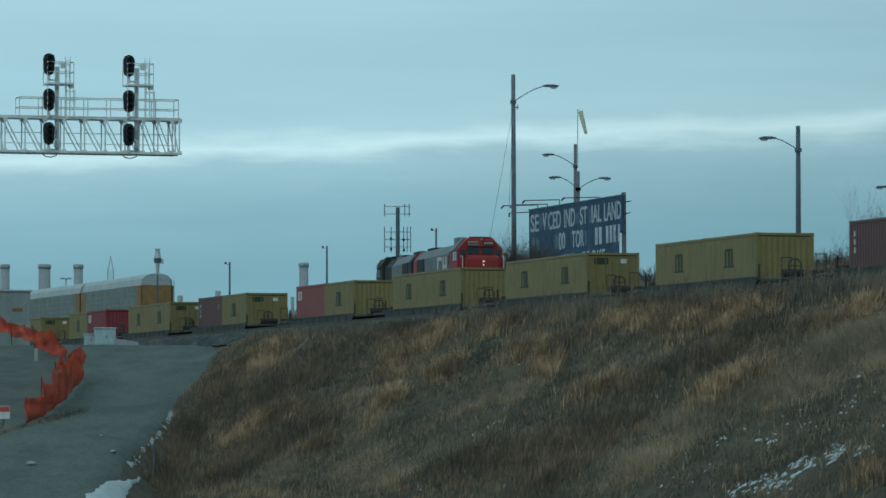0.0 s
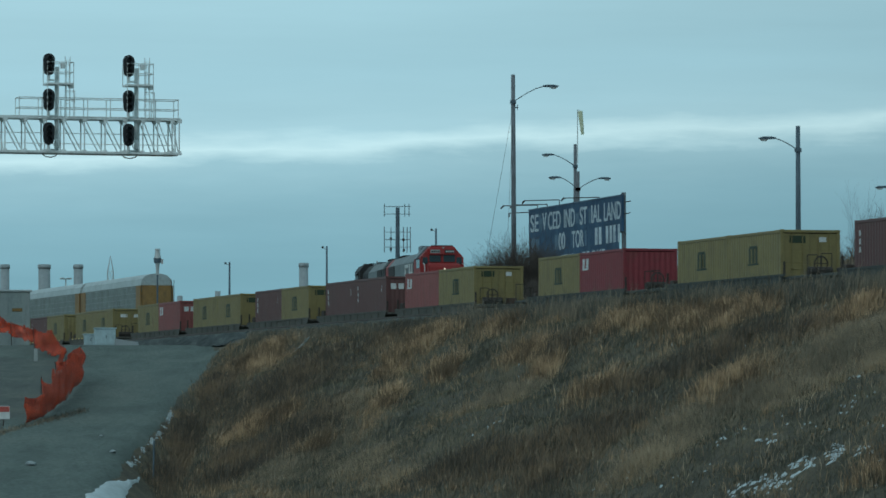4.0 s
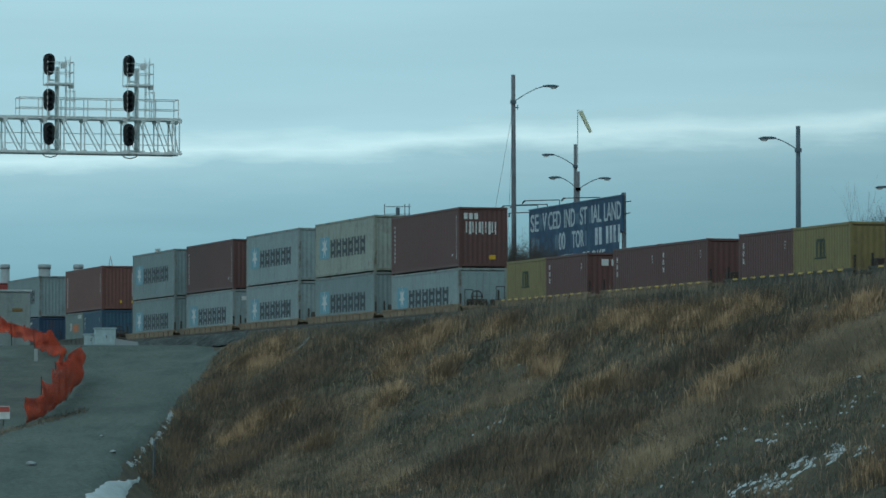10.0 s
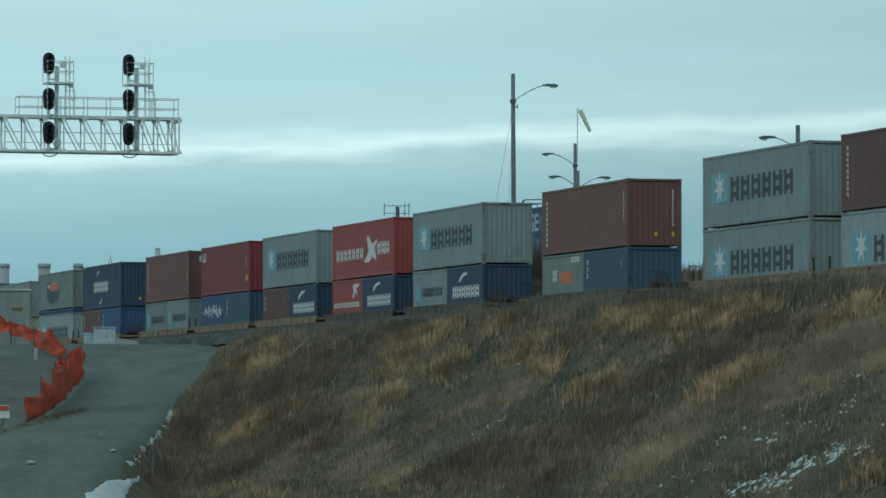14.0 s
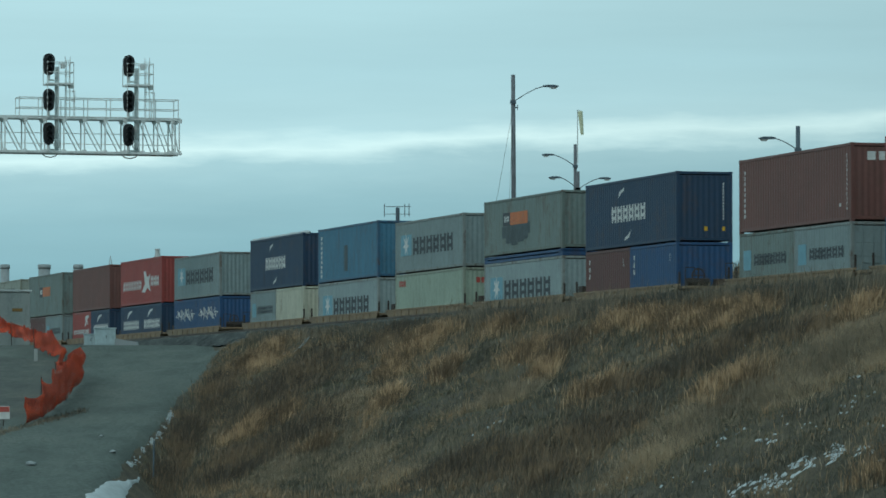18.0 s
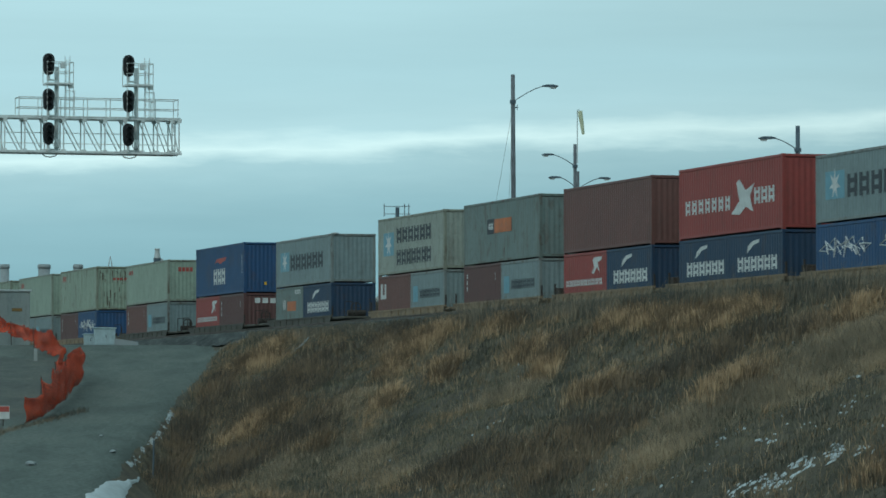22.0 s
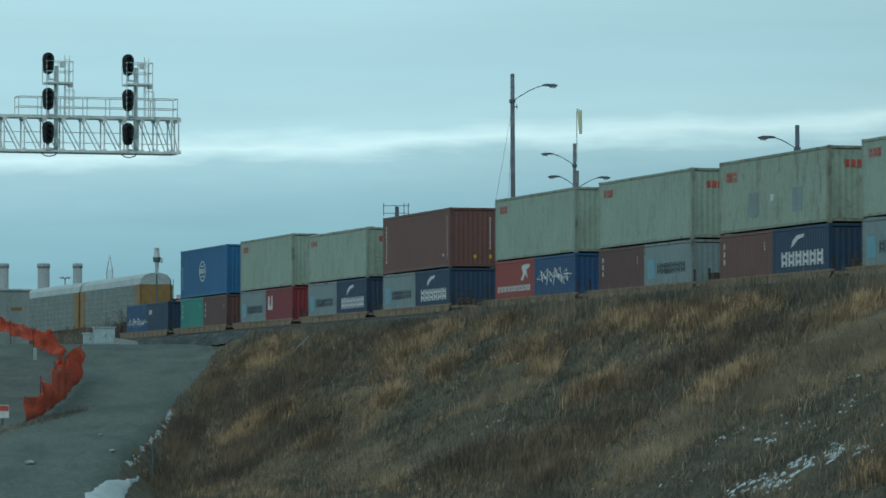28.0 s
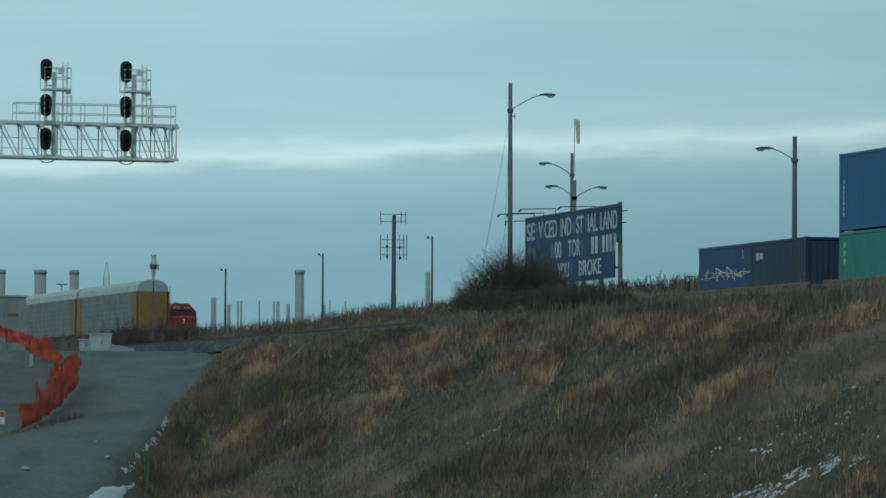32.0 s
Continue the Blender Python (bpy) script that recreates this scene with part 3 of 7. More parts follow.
def marks_for(style, L, H):
    """The painted marks of a side, as (name, bmesh, material). x runs from rear (-L/2) to front, z from the floor."""
    out = []
    X = lambda f: -L / 2 + L * f
    Z = lambda f: H * (1 - f)
    if style == "star_bars":
        out.append(("logo_panel", shape((X(0.085), X(0.245), -0.003, 0, Z(0.66), Z(0.26))), M_LOGO))
        bm = bmesh.new()
        prism(bm, star_outline(X(0.165), Z(0.45), H * 0.23), -0.003, -0.0035)
        out.append(("star", bm, M_WHITE))
        out.append(("lettering", bar_row(X(0.27), X(0.87), Z(0.66), Z(0.33), 6), M_DARK))
    elif style == "star_two_rows":
        out.append(("logo_panel", shape((X(0.085), X(0.245), -0.003, 0, Z(0.66), Z(0.26))), M_LOGO))
        bm = bmesh.new()
        prism(bm, star_outline(X(0.165), Z(0.45), H * 0.23), -0.003, -0.0035)
        out.append(("star", bm, M_WHITE))
        out.append(("lettering", bar_row(X(0.29), X(0.82), Z(0.46), Z(0.20), 6), M_DARK))
        out.append(("lettering", bar_row(X(0.29), X(0.82), Z(0.84), Z(0.58), 7), M_DARK))
    elif style == "star_low":
        out.append(("logo_panel", shape((X(0.08), X(0.22), -0.003, 0, Z(0.56), Z(0.26))), M_LOGO))
        out.append(("lettering", bar_row(X(0.28), X(0.88), Z(0.50), Z(0.33), 6), M_DARK))
    elif style == "swoosh":
        for sx, sz, w in ((0.36, 0.16, 1), (0.52, 0.86, -1)):
            bm = bmesh.new()
            prism(bm, [(X(sx) + 0.1 * w, Z(sz) - 0.32 * w), (X(sx) + 0.32 * w, Z(sz) - 0.02 * w), (X(sx) + 0.95 * w, Z(sz) + 0.12 * w), (X(sx) + 0.9 * w, Z(sz) - 0.02 * w), (X(sx) + 0.5 * w, Z(sz) - 0.12 * w)], -0.003)
            out.append(("swoosh", bm, M_WHITE))
        out.append(("lettering", bar_row(X(0.30), X(0.68), Z(0.62), Z(0.38), 6), M_WHITE))
    elif style == "swoosh_small":
        for k in (0.0,):
            bm = bmesh.new()
            prism(bm, [(X(0.33), Z(0.31)), (X(0.36), Z(0.20)), (X(0.44), Z(0.13)), (X(0.57), Z(0.11)), (X(0.56), Z(0.16)), (X(0.46), Z(0.19)), (X(0.41), Z(0.24))], -0.003)
            out.append(("swoosh", bm, M_WHITE))
        out.append(("lettering", bar_row(X(0.16), X(0.92), Z(0.58), Z(0.36), 6, 0.60), M_WHITE))
    elif style == "bird_words":
        out.append(("lettering", bar_row(X(0.07), X(0.53), Z(0.66), Z(0.46), 7, 0.44), M_WHITE))
        out.append(("lettering", bar_row(X(0.74), X(0.94), Z(0.62), Z(0.40), 3), M_WHITE))
        bm = bmesh.new()
        prism(bm, [(X(0.52), Z(0.72)), (X(0.60), Z(0.55)), (X(0.57), Z(0.30)), (X(0.60), Z(0.26)), (X(0.66), Z(0.42)), (X(0.74), Z(0.34)), (X(0.70), Z(0.50)), (X(0.73), Z(0.72)), (X(0.66), Z(0.64)), (X(0.60), Z(0.74))], -0.003)
        out.append(("bird_mark", bm, M_WHITE))
    elif style == "bird_low":
        out.append(("lettering", bar_row(X(0.06), X(0.92), Z(0.56), Z(0.45), 10, 0.5), M_WHITE))
        bm = bmesh.new()
        prism(bm, [(X(0.66), Z(0.36)), (X(0.72), Z(0.26)), (X(0.68), Z(0.14)), (X(0.74), Z(0.10)), (X(0.90), Z(0.10)), (X(0.89), Z(0.15)), (X(0.80), Z(0.19)), (X(0.84), Z(0.36)), (X(0.78), Z(0.26)), (X(0.71), Z(0.38))], -0.003)
        out.append(("bird_mark", bm, M_WHITE))
    elif style in ("patch", "patch_clean"):
        f, top = (0.25, 0.25) if style == "patch" else (0.32, 0.29)
        out.append(("dark_patch", shape((X(f), X(f + 0.095), -0.003, 0, Z(top + 0.24), Z(top))), M_DARK))
        out.append(("orange_patch", shape((X(f + 0.095), X(f + 0.32), -0.003, 0, Z(top + 0.23), Z(top + 0.01))), M_ORANGE))
        out.append(("lettering", bar_row(X(f + 0.02), X(f + 0.085), Z(top + 0.17), Z(top + 0.06), 2), M_WHITE))
        if style == "patch":
            out.append(("repainted_patch", shape(*[(X(a), X(b), -0.0025, 0, Z(c), Z(e)) for a, b, c, e in ((0.24, 0.29, 0.70, 0.50), (0.29, 0.36, 0.80, 0.46), (0.36, 0.44, 0.84, 0.44),
                                                   (0.44, 0.52, 0.79, 0.46), (0.52, 0.57, 0.75, 0.42), (0.57, 0.60, 0.66, 0.45))]), M_SMEAR))
    elif style == "patch_low":
        out.append(("lettering", bar_row(X(0.26), X(0.38), Z(0.46), Z(0.26), 2), M_WHITE))
        out.append(("orange_patch", shape((X(0.42), X(0.74), -0.003, 0, Z(0.50), Z(0.30))), M_ORANGE))
        out.append(("lettering", bar_row(X(0.70), X(0.92), Z(0.16), Z(0.06), 3), M_WHITE))
    elif style == "red_mark":
        out.append(("logo_bar", bar_row(X(0.06), X(0.165), Z(0.25), Z(0.13), 3, 0.50), M_REDMARK))
    elif style == "red_mark_patched":
        out.append(("logo_bar", bar_row(X(0.07), X(0.175), Z(0.30), Z(0.16), 3, 0.50), M_REDMARK))
        for a in (0.28, 0.68):
            out.append(("repainted_patch", shape((X(a), X(a + 0.09), -0.003, 0, Z(0.80), Z(0.48))), PAINT["grey"]))
        out.append(("sticker", shape((X(0.48), X(0.51), -0.003, 0, Z(0.62), Z(0.53))), M_WHITE))
    elif style == "end_codes":
        out.append(("code_strip", column(X(0.055), Z(0.80), Z(0.14), 9, 0.13), M_WHITE))
        out.append(("code_strip", column(X(0.965), Z(0.85), Z(0.12), 12, 0.06), M_WHITE))
        out.append(("placard", shape((X(0.90), X(0.915), -0.003, 0, Z(0.80), Z(0.76))), M_WHITE))
    elif style == "u_mark":
        bm = shape((X(0.03), X(0.048), -0.003, 0, Z(0.30), Z(0.12)), (X(0.048), X(0.075), -0.003, 0, Z(0.30), Z(0.25)), (X(0.075), X(0.093), -0.003, 0, Z(0.30), Z(0.12)))
        out.append(("letter_block", bm, M_WHITE))
        out.append(("placard", shape((X(0.93), X(0.965), -0.003, 0, Z(0.78), Z(0.66))), M_PLACARD))
        out.append(("code_strip", column(X(0.93), Z(0.52), Z(0.30), 4, 0.1), M_WHITE))
    elif style == "u_small":
        bm = shape((X(0.08), X(0.14), -0.003, 0, Z(0.45), Z(0.16)), (X(0.14), X(0.20), -0.003, 0, Z(0.45), Z(0.37)), (X(0.20), X(0.25), -0.003, 0, Z(0.45), Z(0.16)))
        out.append(("letter_block", bm, M_WHITE))
    elif style == "square_mark":
        bm = bmesh.new()
        for a in (0.06, 0.145):
            prism(bm, [(X(a), Z(0.30)), (X(a + 0.05), Z(0.30)), (X(a + 0.06), Z(0.11)), (X(a + 0.01), Z(0.11))], -0.003)
        box(bm, X(0.10), X(0.15), -0.003, 0, Z(0.30), Z(0.27))
        out.append(("letter_block", bm, M_WHITE))
    elif style == "m_panel":
        # a tall dark arch on a dark base line
        a, b = 0.405, 0.565
        bm = shape((X(a), X(a + 0.035), -0.003, 0, Z(0.46), Z(0.23)), (X(0.468), X(0.502), -0.003, 0, Z(0.46), Z(0.23)), (X(b - 0.035), X(b), -0.003, 0, Z(0.46), Z(0.23)),
                   (X(a + 0.012), X(b - 0.012), -0.0028, 0, Z(0.245), Z(0.205)), (X(a - 0.02), X(b + 0.02), -0.003, 0, Z(0.495), Z(0.465)))
        out.append(("tall_mark", bm, M_OLIVEMARK))
    elif style == "codes_20":
        out.append(("code_strip", column(X(0.09), Z(0.46), Z(0.11), 3, 0.13), M_WHITE))
        out.append(("code_strip", column(X(0.86), Z(0.30), Z(0.16), 3, 0.05), M_WHITE))
    elif style == "globe":
        bm = bmesh.new()
        for k in range(20):
            a, b = 2 * math.pi * k / 20, 2 * math.pi * (k + 1) / 20
            for r in (0.62, ):
                prism(bm, [(X(0.48) + 1.3 * r * math.cos(a), Z(0.48) + r * math.sin(a)), (X(0.48) + 1.3 * r * math.cos(b), Z(0.48) + r * math.sin(b)),
                           (X(0.48) + 1.1 * r * math.cos(b), Z(0.48) + 0.86 * r * math.sin(b)), (X(0.48) + 1.1 * r * math.cos(a), Z(0.48) + 0.86 * r * math.sin(a))], -0.003)
        for h, w in ((0.30, 0.5), (-0.30, 0.5)):
            box(bm, X(0.48) - w, X(0.48) + w, -0.003, 0, Z(0.48) + h - 0.03, Z(0.48) + h + 0.03)
        out.append(("globe_mark", bm, M_WHITE))
        out.append(("lettering", bar_row(X(0.48) - 0.85, X(0.48) + 0.85, Z(0.48) - 0.14, Z(0.48) + 0.16, 5), M_WHITE))
        out.append(("code_strip", column(X(0.04), Z(0.80), Z(0.32), 7, 0.12), M_WHITE))
    elif style == "eagle":
        bm = bmesh.new()
        prism(bm, [(X(0.40), Z(0.34)), (X(0.45), Z(0.26)), (X(0.64), Z(0.24)), (X(0.62), Z(0.31)), (X(0.56), Z(0.33)), (X(0.52), Z(0.37)), (X(0.46), Z(0.32))], -0.003)
        out.append(("eagle_mark", bm, M_REDMARK))
        out.append(("lettering", bar_row(X(0.38), X(0.63), Z(0.78), Z(0.46), 3), M_WHITE))
        out.append(("code_strip", column(X(0.96), Z(0.6), Z(0.22), 7, 0.1), M_WHITE))
    elif style == "scrawl":
        bm = bmesh.new()
        scribble(bm, L, H, 0.12, 0.88, 0.20, 0.52, 3)
        out.append(("painted_scrawl", bm, M_WHITE))
    elif style == "corner_logo":
        out.append(("letter_block", shape((X(0.10), X(0.15), -0.003, 0, Z(0.28), Z(0.17)), (X(0.165), X(0.225), -0.003, 0, Z(0.27), Z(0.18))), M_WHITE))
    elif style == "scrawl_low":
        bm = bmesh.new()
        scribble(bm, L, H, 0.10, 0.96, 0.32, 0.56, 8)
        out.append(("painted_scrawl", bm, M_WHITE))
        out.append(("code_strip", column(X(0.86), Z(0.24), Z(0.08), 3, 0.07), M_WHITE))
    elif style == "worn":
        out.append(("code_strip", column(X(0.06), Z(0.90), Z(0.12), 9, 0.26), M_WHITE))
        for a, w, z in ((0.45, 0.055, 0.36),):
            out.append(("stained_patch", shape((X(a), X(a + w), -0.003, 0, Z(0.82), Z(z))), M_SMEAR))
    elif style == "bars_left":
        out.append(("code_strip", column(X(0.06), Z(0.86), Z(0.14), 9, 0.18), M_WHITE))
        out.append(("code_strip", column(X(0.96), Z(0.6), Z(0.16), 8, 0.09), M_WHITE))
    return out


def end_marks(style, H):
    """Marks on the leading end; y runs across, drawn on a plane facing +x: (y0, y1, z0, z1, material)."""
    Z = lambda f: H * (1 - f)
    if style == "words_bars":
        return [("lettering", [(-0.95 + 0.26 * i, -0.95 + 0.26 * i + 0.18, Z(0.20), Z(0.10)) for i in range(3)], M_WHITE),
                ("lettering", [(-0.85 + 0.16 * i, -0.85 + 0.16 * i + (0.06 + 0.05 * (i % 3 == 1)), Z(0.42 + 0.03 * (i % 2)), Z(0.24)) for i in range(10)], M_WHITE),
                ("placard", [(0.30, 0.62, Z(0.86), Z(0.79))], M_PLACARD)]
    if style == "rust":
        rnd = random.Random(9)
        runs = []
        for i in range(26):
            y, z = -1.0 + 2.0 * (i % 13) / 12 + rnd.uniform(-0.03, 0.03), rnd.choice((rnd.uniform(0.08, 0.3), rnd.uniform(0.45, 0.85)))
            runs.append((y, y + rnd.uniform(0.025, 0.06), Z(min(0.94, z + rnd.uniform(0.06, 0.22))), Z(z)))
        return [("rust_streak", runs, M_RUST), ("lettering", [(-0.1 + 0.24 * i, -0.1 + 0.24 * i + 0.18, Z(0.31), Z(0.26)) for i in range(4)], M_REDMARK)]
    if style == "words":
        return [("lettering", [(-0.55 + 0.45 * i, -0.55 + 0.45 * i + 0.32, Z(0.22), Z(0.11)) for i in range(3)], M_WHITE)]
    if style == "placard":
        return [("placard", [(0.0, 0.14, Z(0.84), Z(0.78)), (0.78, 0.90, Z(0.84), Z(0.78))], M_PLACARD), ("code_strip", [(0.80, 0.85, Z(0.16 + 0.045 * i + 0.032), Z(0.16 + 0.045 * i)) for i in range(12)], M_WHITE)]
    if style == "red_words":
        return [("lettering", [(-0.55 + 0.24 * i, -0.55 + 0.24 * i + 0.18, Z(0.28), Z(0.18)) for i in range(4)], M_REDMARK)]
    if style == "seal":
        return [("lettering", [(-0.95 + 0.40 * i, -0.95 + 0.40 * i + 0.28, Z(0.25), Z(0.14)) for i in range(3)], M_WHITE), ("sticker", [(0.65, 0.92, Z(0.14), Z(0.08))], M_WHITE)]
    if style == "door_marks":
        return [("letter_block", [(-0.85, -0.20, Z(0.20), Z(0.09))], M_OLIVEMARK), ("seal", [(0.36, 0.64, Z(0.18), Z(0.11))], M_WHITE)]
    if style == "stickers":
        return [("sticker", [(-0.70, -0.25, Z(0.22), Z(0.14))], M_WHITE), ("sticker", [(0.2, 0.7, Z(0.22), Z(0.14))], M_WHITE)]
    return []


def container(L, H, colour, side="", end="", doors=False, label="", group="containers on the train"):
    """A steel box on its floor: ribbed walls, corner posts and castings, rails, roof, and a leading end or doors."""
    mat = PAINT[colour]
    edge = WORN.get(colour, mat)
    ob = thing("shipping_container", Matrix(), label, "container", group)
    key = (L, H, colour)
    hw = 1.219
    wall = cached(("wall",) + key, lambda: mesh_of("side_wall", *ribbed(L - 0.3, H - 0.30, 0.020, 0.278), mat))
    put("side_wall", wall, ob, pose(0, -hw + 0.016, 0.17))
    put("side_wall", wall, ob, pose(0, hw - 0.016, 0.17, 0, 0, 180))
    endw = cached(("end",) + key, lambda: mesh_of("end_wall", *ribbed(2.14, H - 0.34, 0.022, 0.25), mat))
    put("end_wall", endw, ob, pose(-L / 2 + 0.03, 0, 0.19, 0, 0, -90))
    if doors:
        leaf = cached(("leaf",) + key, lambda: baked("door", shape((-0.03, 0.0, -0.54, 0.54, 0, H - 0.36), *[(0.0, 0.012, -0.46, 0.46, 0.12 + (H - 0.6) / 4 * i, 0.06 + (H - 0.6) / 4 * (i + 1)) for i in range(4)], bevel=0.006), mat))
        bar = cached(("lock", H, colour), lambda: baked("lock_rod", rods(((0, 0, -0.05), (0, 0, H - 0.30), 0.02), ((0, -0.05, 0.9), (0, 0.28, 0.86), 0.015), sides=6), mat))
        for y in (-0.545, 0.545):
            dr = put("door", leaf, ob, pose(L / 2 - 0.03, y, 0.20))
            for q in (-0.22, 0.22):
                put("lock_rod", bar, dr, pose(0.04, q, 0.0))
    else:
        put("end_wall", endw, ob, pose(L / 2 - 0.03, 0, 0.19, 0, 0, 90))
    roof = cached(("roof",) + key, lambda: baked("roof", shape((-L / 2 + 0.1, L / 2 - 0.1, -hw + 0.05, hw - 0.05, H - 0.045, H - 0.015), *[(-L / 2 + 0.5 + 1.1 * i, -L / 2 + 0.58 + 1.1 * i, -1.0, 1.0, H - 0.02, H - 0.004) for i in range(int((L - 1) / 1.1))]), mat))
    put("roof", roof, ob)
    deck = cached(("floor",) + key, lambda: baked("floor", shape((-L / 2 + 0.1, L / 2 - 0.1, -hw + 0.06, hw - 0.06, 0.06, 0.16)), M_IRON))
    put("floor", deck, ob)
    post = cached(("post",) + key, lambda: baked("corner_post", shape((-0.075, 0.075, -0.07, 0.07, 0.118, H - 0.118), bevel=0.012), edge))
    cast = cached(("casting", colour), lambda: baked("corner_casting", shape((-0.089, 0.089, -0.081, 0.081, 0, 0.118), bevel=0.01), edge))
    rail = cached(("rail",) + key, lambda: baked("side_rail", shape((-L / 2 + 0.15, L / 2 - 0.15, -0.03, 0.03, 0, 0.11), bevel=0.008), edge))
    head = cached(("header",) + key, lambda: baked("end_header", shape((-0.04, 0.04, -hw + 0.14, hw - 0.14, 0, 0.11), bevel=0.008), edge))
    for x in (-1, 1):
        for y in (-1, 1):
            put("corner_post", post, ob, pose(x * (L / 2 - 0.078), y * (hw - 0.074), 0))
            for z in (0, H - 0.118):
                put("corner_casting", cast, ob, pose(x * (L / 2 - 0.09), y * (hw - 0.082), z))
        for z in (0.07, H - 0.12):
            put("end_header", head, ob, pose(x * (L / 2 - 0.045), 0, z))
    for y in (-1, 1):
        for z in (0.06, H - 0.125):
            put("side_rail", rail, ob, pose(0, y * (hw - 0.034), z))
    if side:
        for i, (nm, me) in enumerate(cached(("marks", side, L, H), lambda: [q for n, b, m in marks_for(side, L, H) for q in (loose_bars("letter_bar", b, m) if n in ("lettering", "logo_bar") else [(n, baked(n, b, m))])])):
            mark = put(nm, me, ob, pose(0, -hw + 0.013, 0))
            if nm in ("code_strip", "painted_scrawl"):
                mark["kind"] = "stuff"
    if end:
        for nm, boxes, m in end_marks(end, H):
            for k, bx in enumerate([boxes] if nm == "code_strip" else [[b] for b in boxes]):
                me = cached(("emark", end, nm, str(bx), H), lambda: baked(nm, shape(*[(0, 0.005, a, b, c, e) for a, b, c, e in bx]), m))
                mark = put("letter_bar" if nm == "lettering" else nm, me, ob, pose(L / 2 - (0.008 if doors else 0.028), 0, 0))
                if nm == "code_strip":
                    mark["kind"] = "stuff"
    return ob


# ---- well cars ----
def truck_mesh():
    bm = bmesh.new()
    for y in (-1.0, 1.0):
        prism(bm, [(-1.2, 0.34), (-0.5, 0.25), (0.5, 0.25), (1.2, 0.34), (1.2, 0.60), (0.5, 0.74), (-0.5, 0.74), (-1.2, 0.60)], 0.12, y - 0.06)
    box(bm, -0.2, 0.2, -1.0, 1.0, 0.42, 0.70)
    return baked("side_frame", bm, M_IRON)


def wheel_mesh():
    bm = bmesh.new()
    for y in (-0.7525, 0.7525):
        rod(bm, (0, y - 0.06, 0), (0, y + 0.06, 0), 0.46, sides=20)
        rod(bm, (0, y - 0.09 * (1 if y > 0 else -1), 0), (0, y - 0.06 * (1 if y > 0 else -1), 0), 0.49, sides=20)
    rod(bm, (0, -1.0, 0), (0, 1.0, 0), 0.075, sides=10)
    return baked("wheelset", bm, M_IRON)


def wheel_gear():
    """A brake wheel on its stand with an air tank and a valve box."""
    bm = bmesh.new()
    rod(bm, (-0.3, -0.85, 0.18), (-0.3, 0.1, 0.18), 0.17, sides=12)
    box(bm, -0.2, 0.2, 0.25, 0.7, 0, 0.32, bevel=0.03)
    for k in range(12):
        a, b = math.pi * k / 6, math.pi * (k + 1) / 6
        rod(bm, (0.3, -0.55 + 0.27 * math.cos(a), 0.45 + 0.27 * math.sin(a)), (0.3, -0.55 + 0.27 * math.cos(b), 0.45 + 0.27 * math.sin(b)), 0.03, sides=5)
    rod(bm, (0.3, -0.82, 0.45), (0.3, -0.28, 0.45), 0.02, sides=5)
    rod(bm, (0.3, -0.55, 0.0), (0.3, -0.55, 0.72), 0.035, sides=6)
    return bm


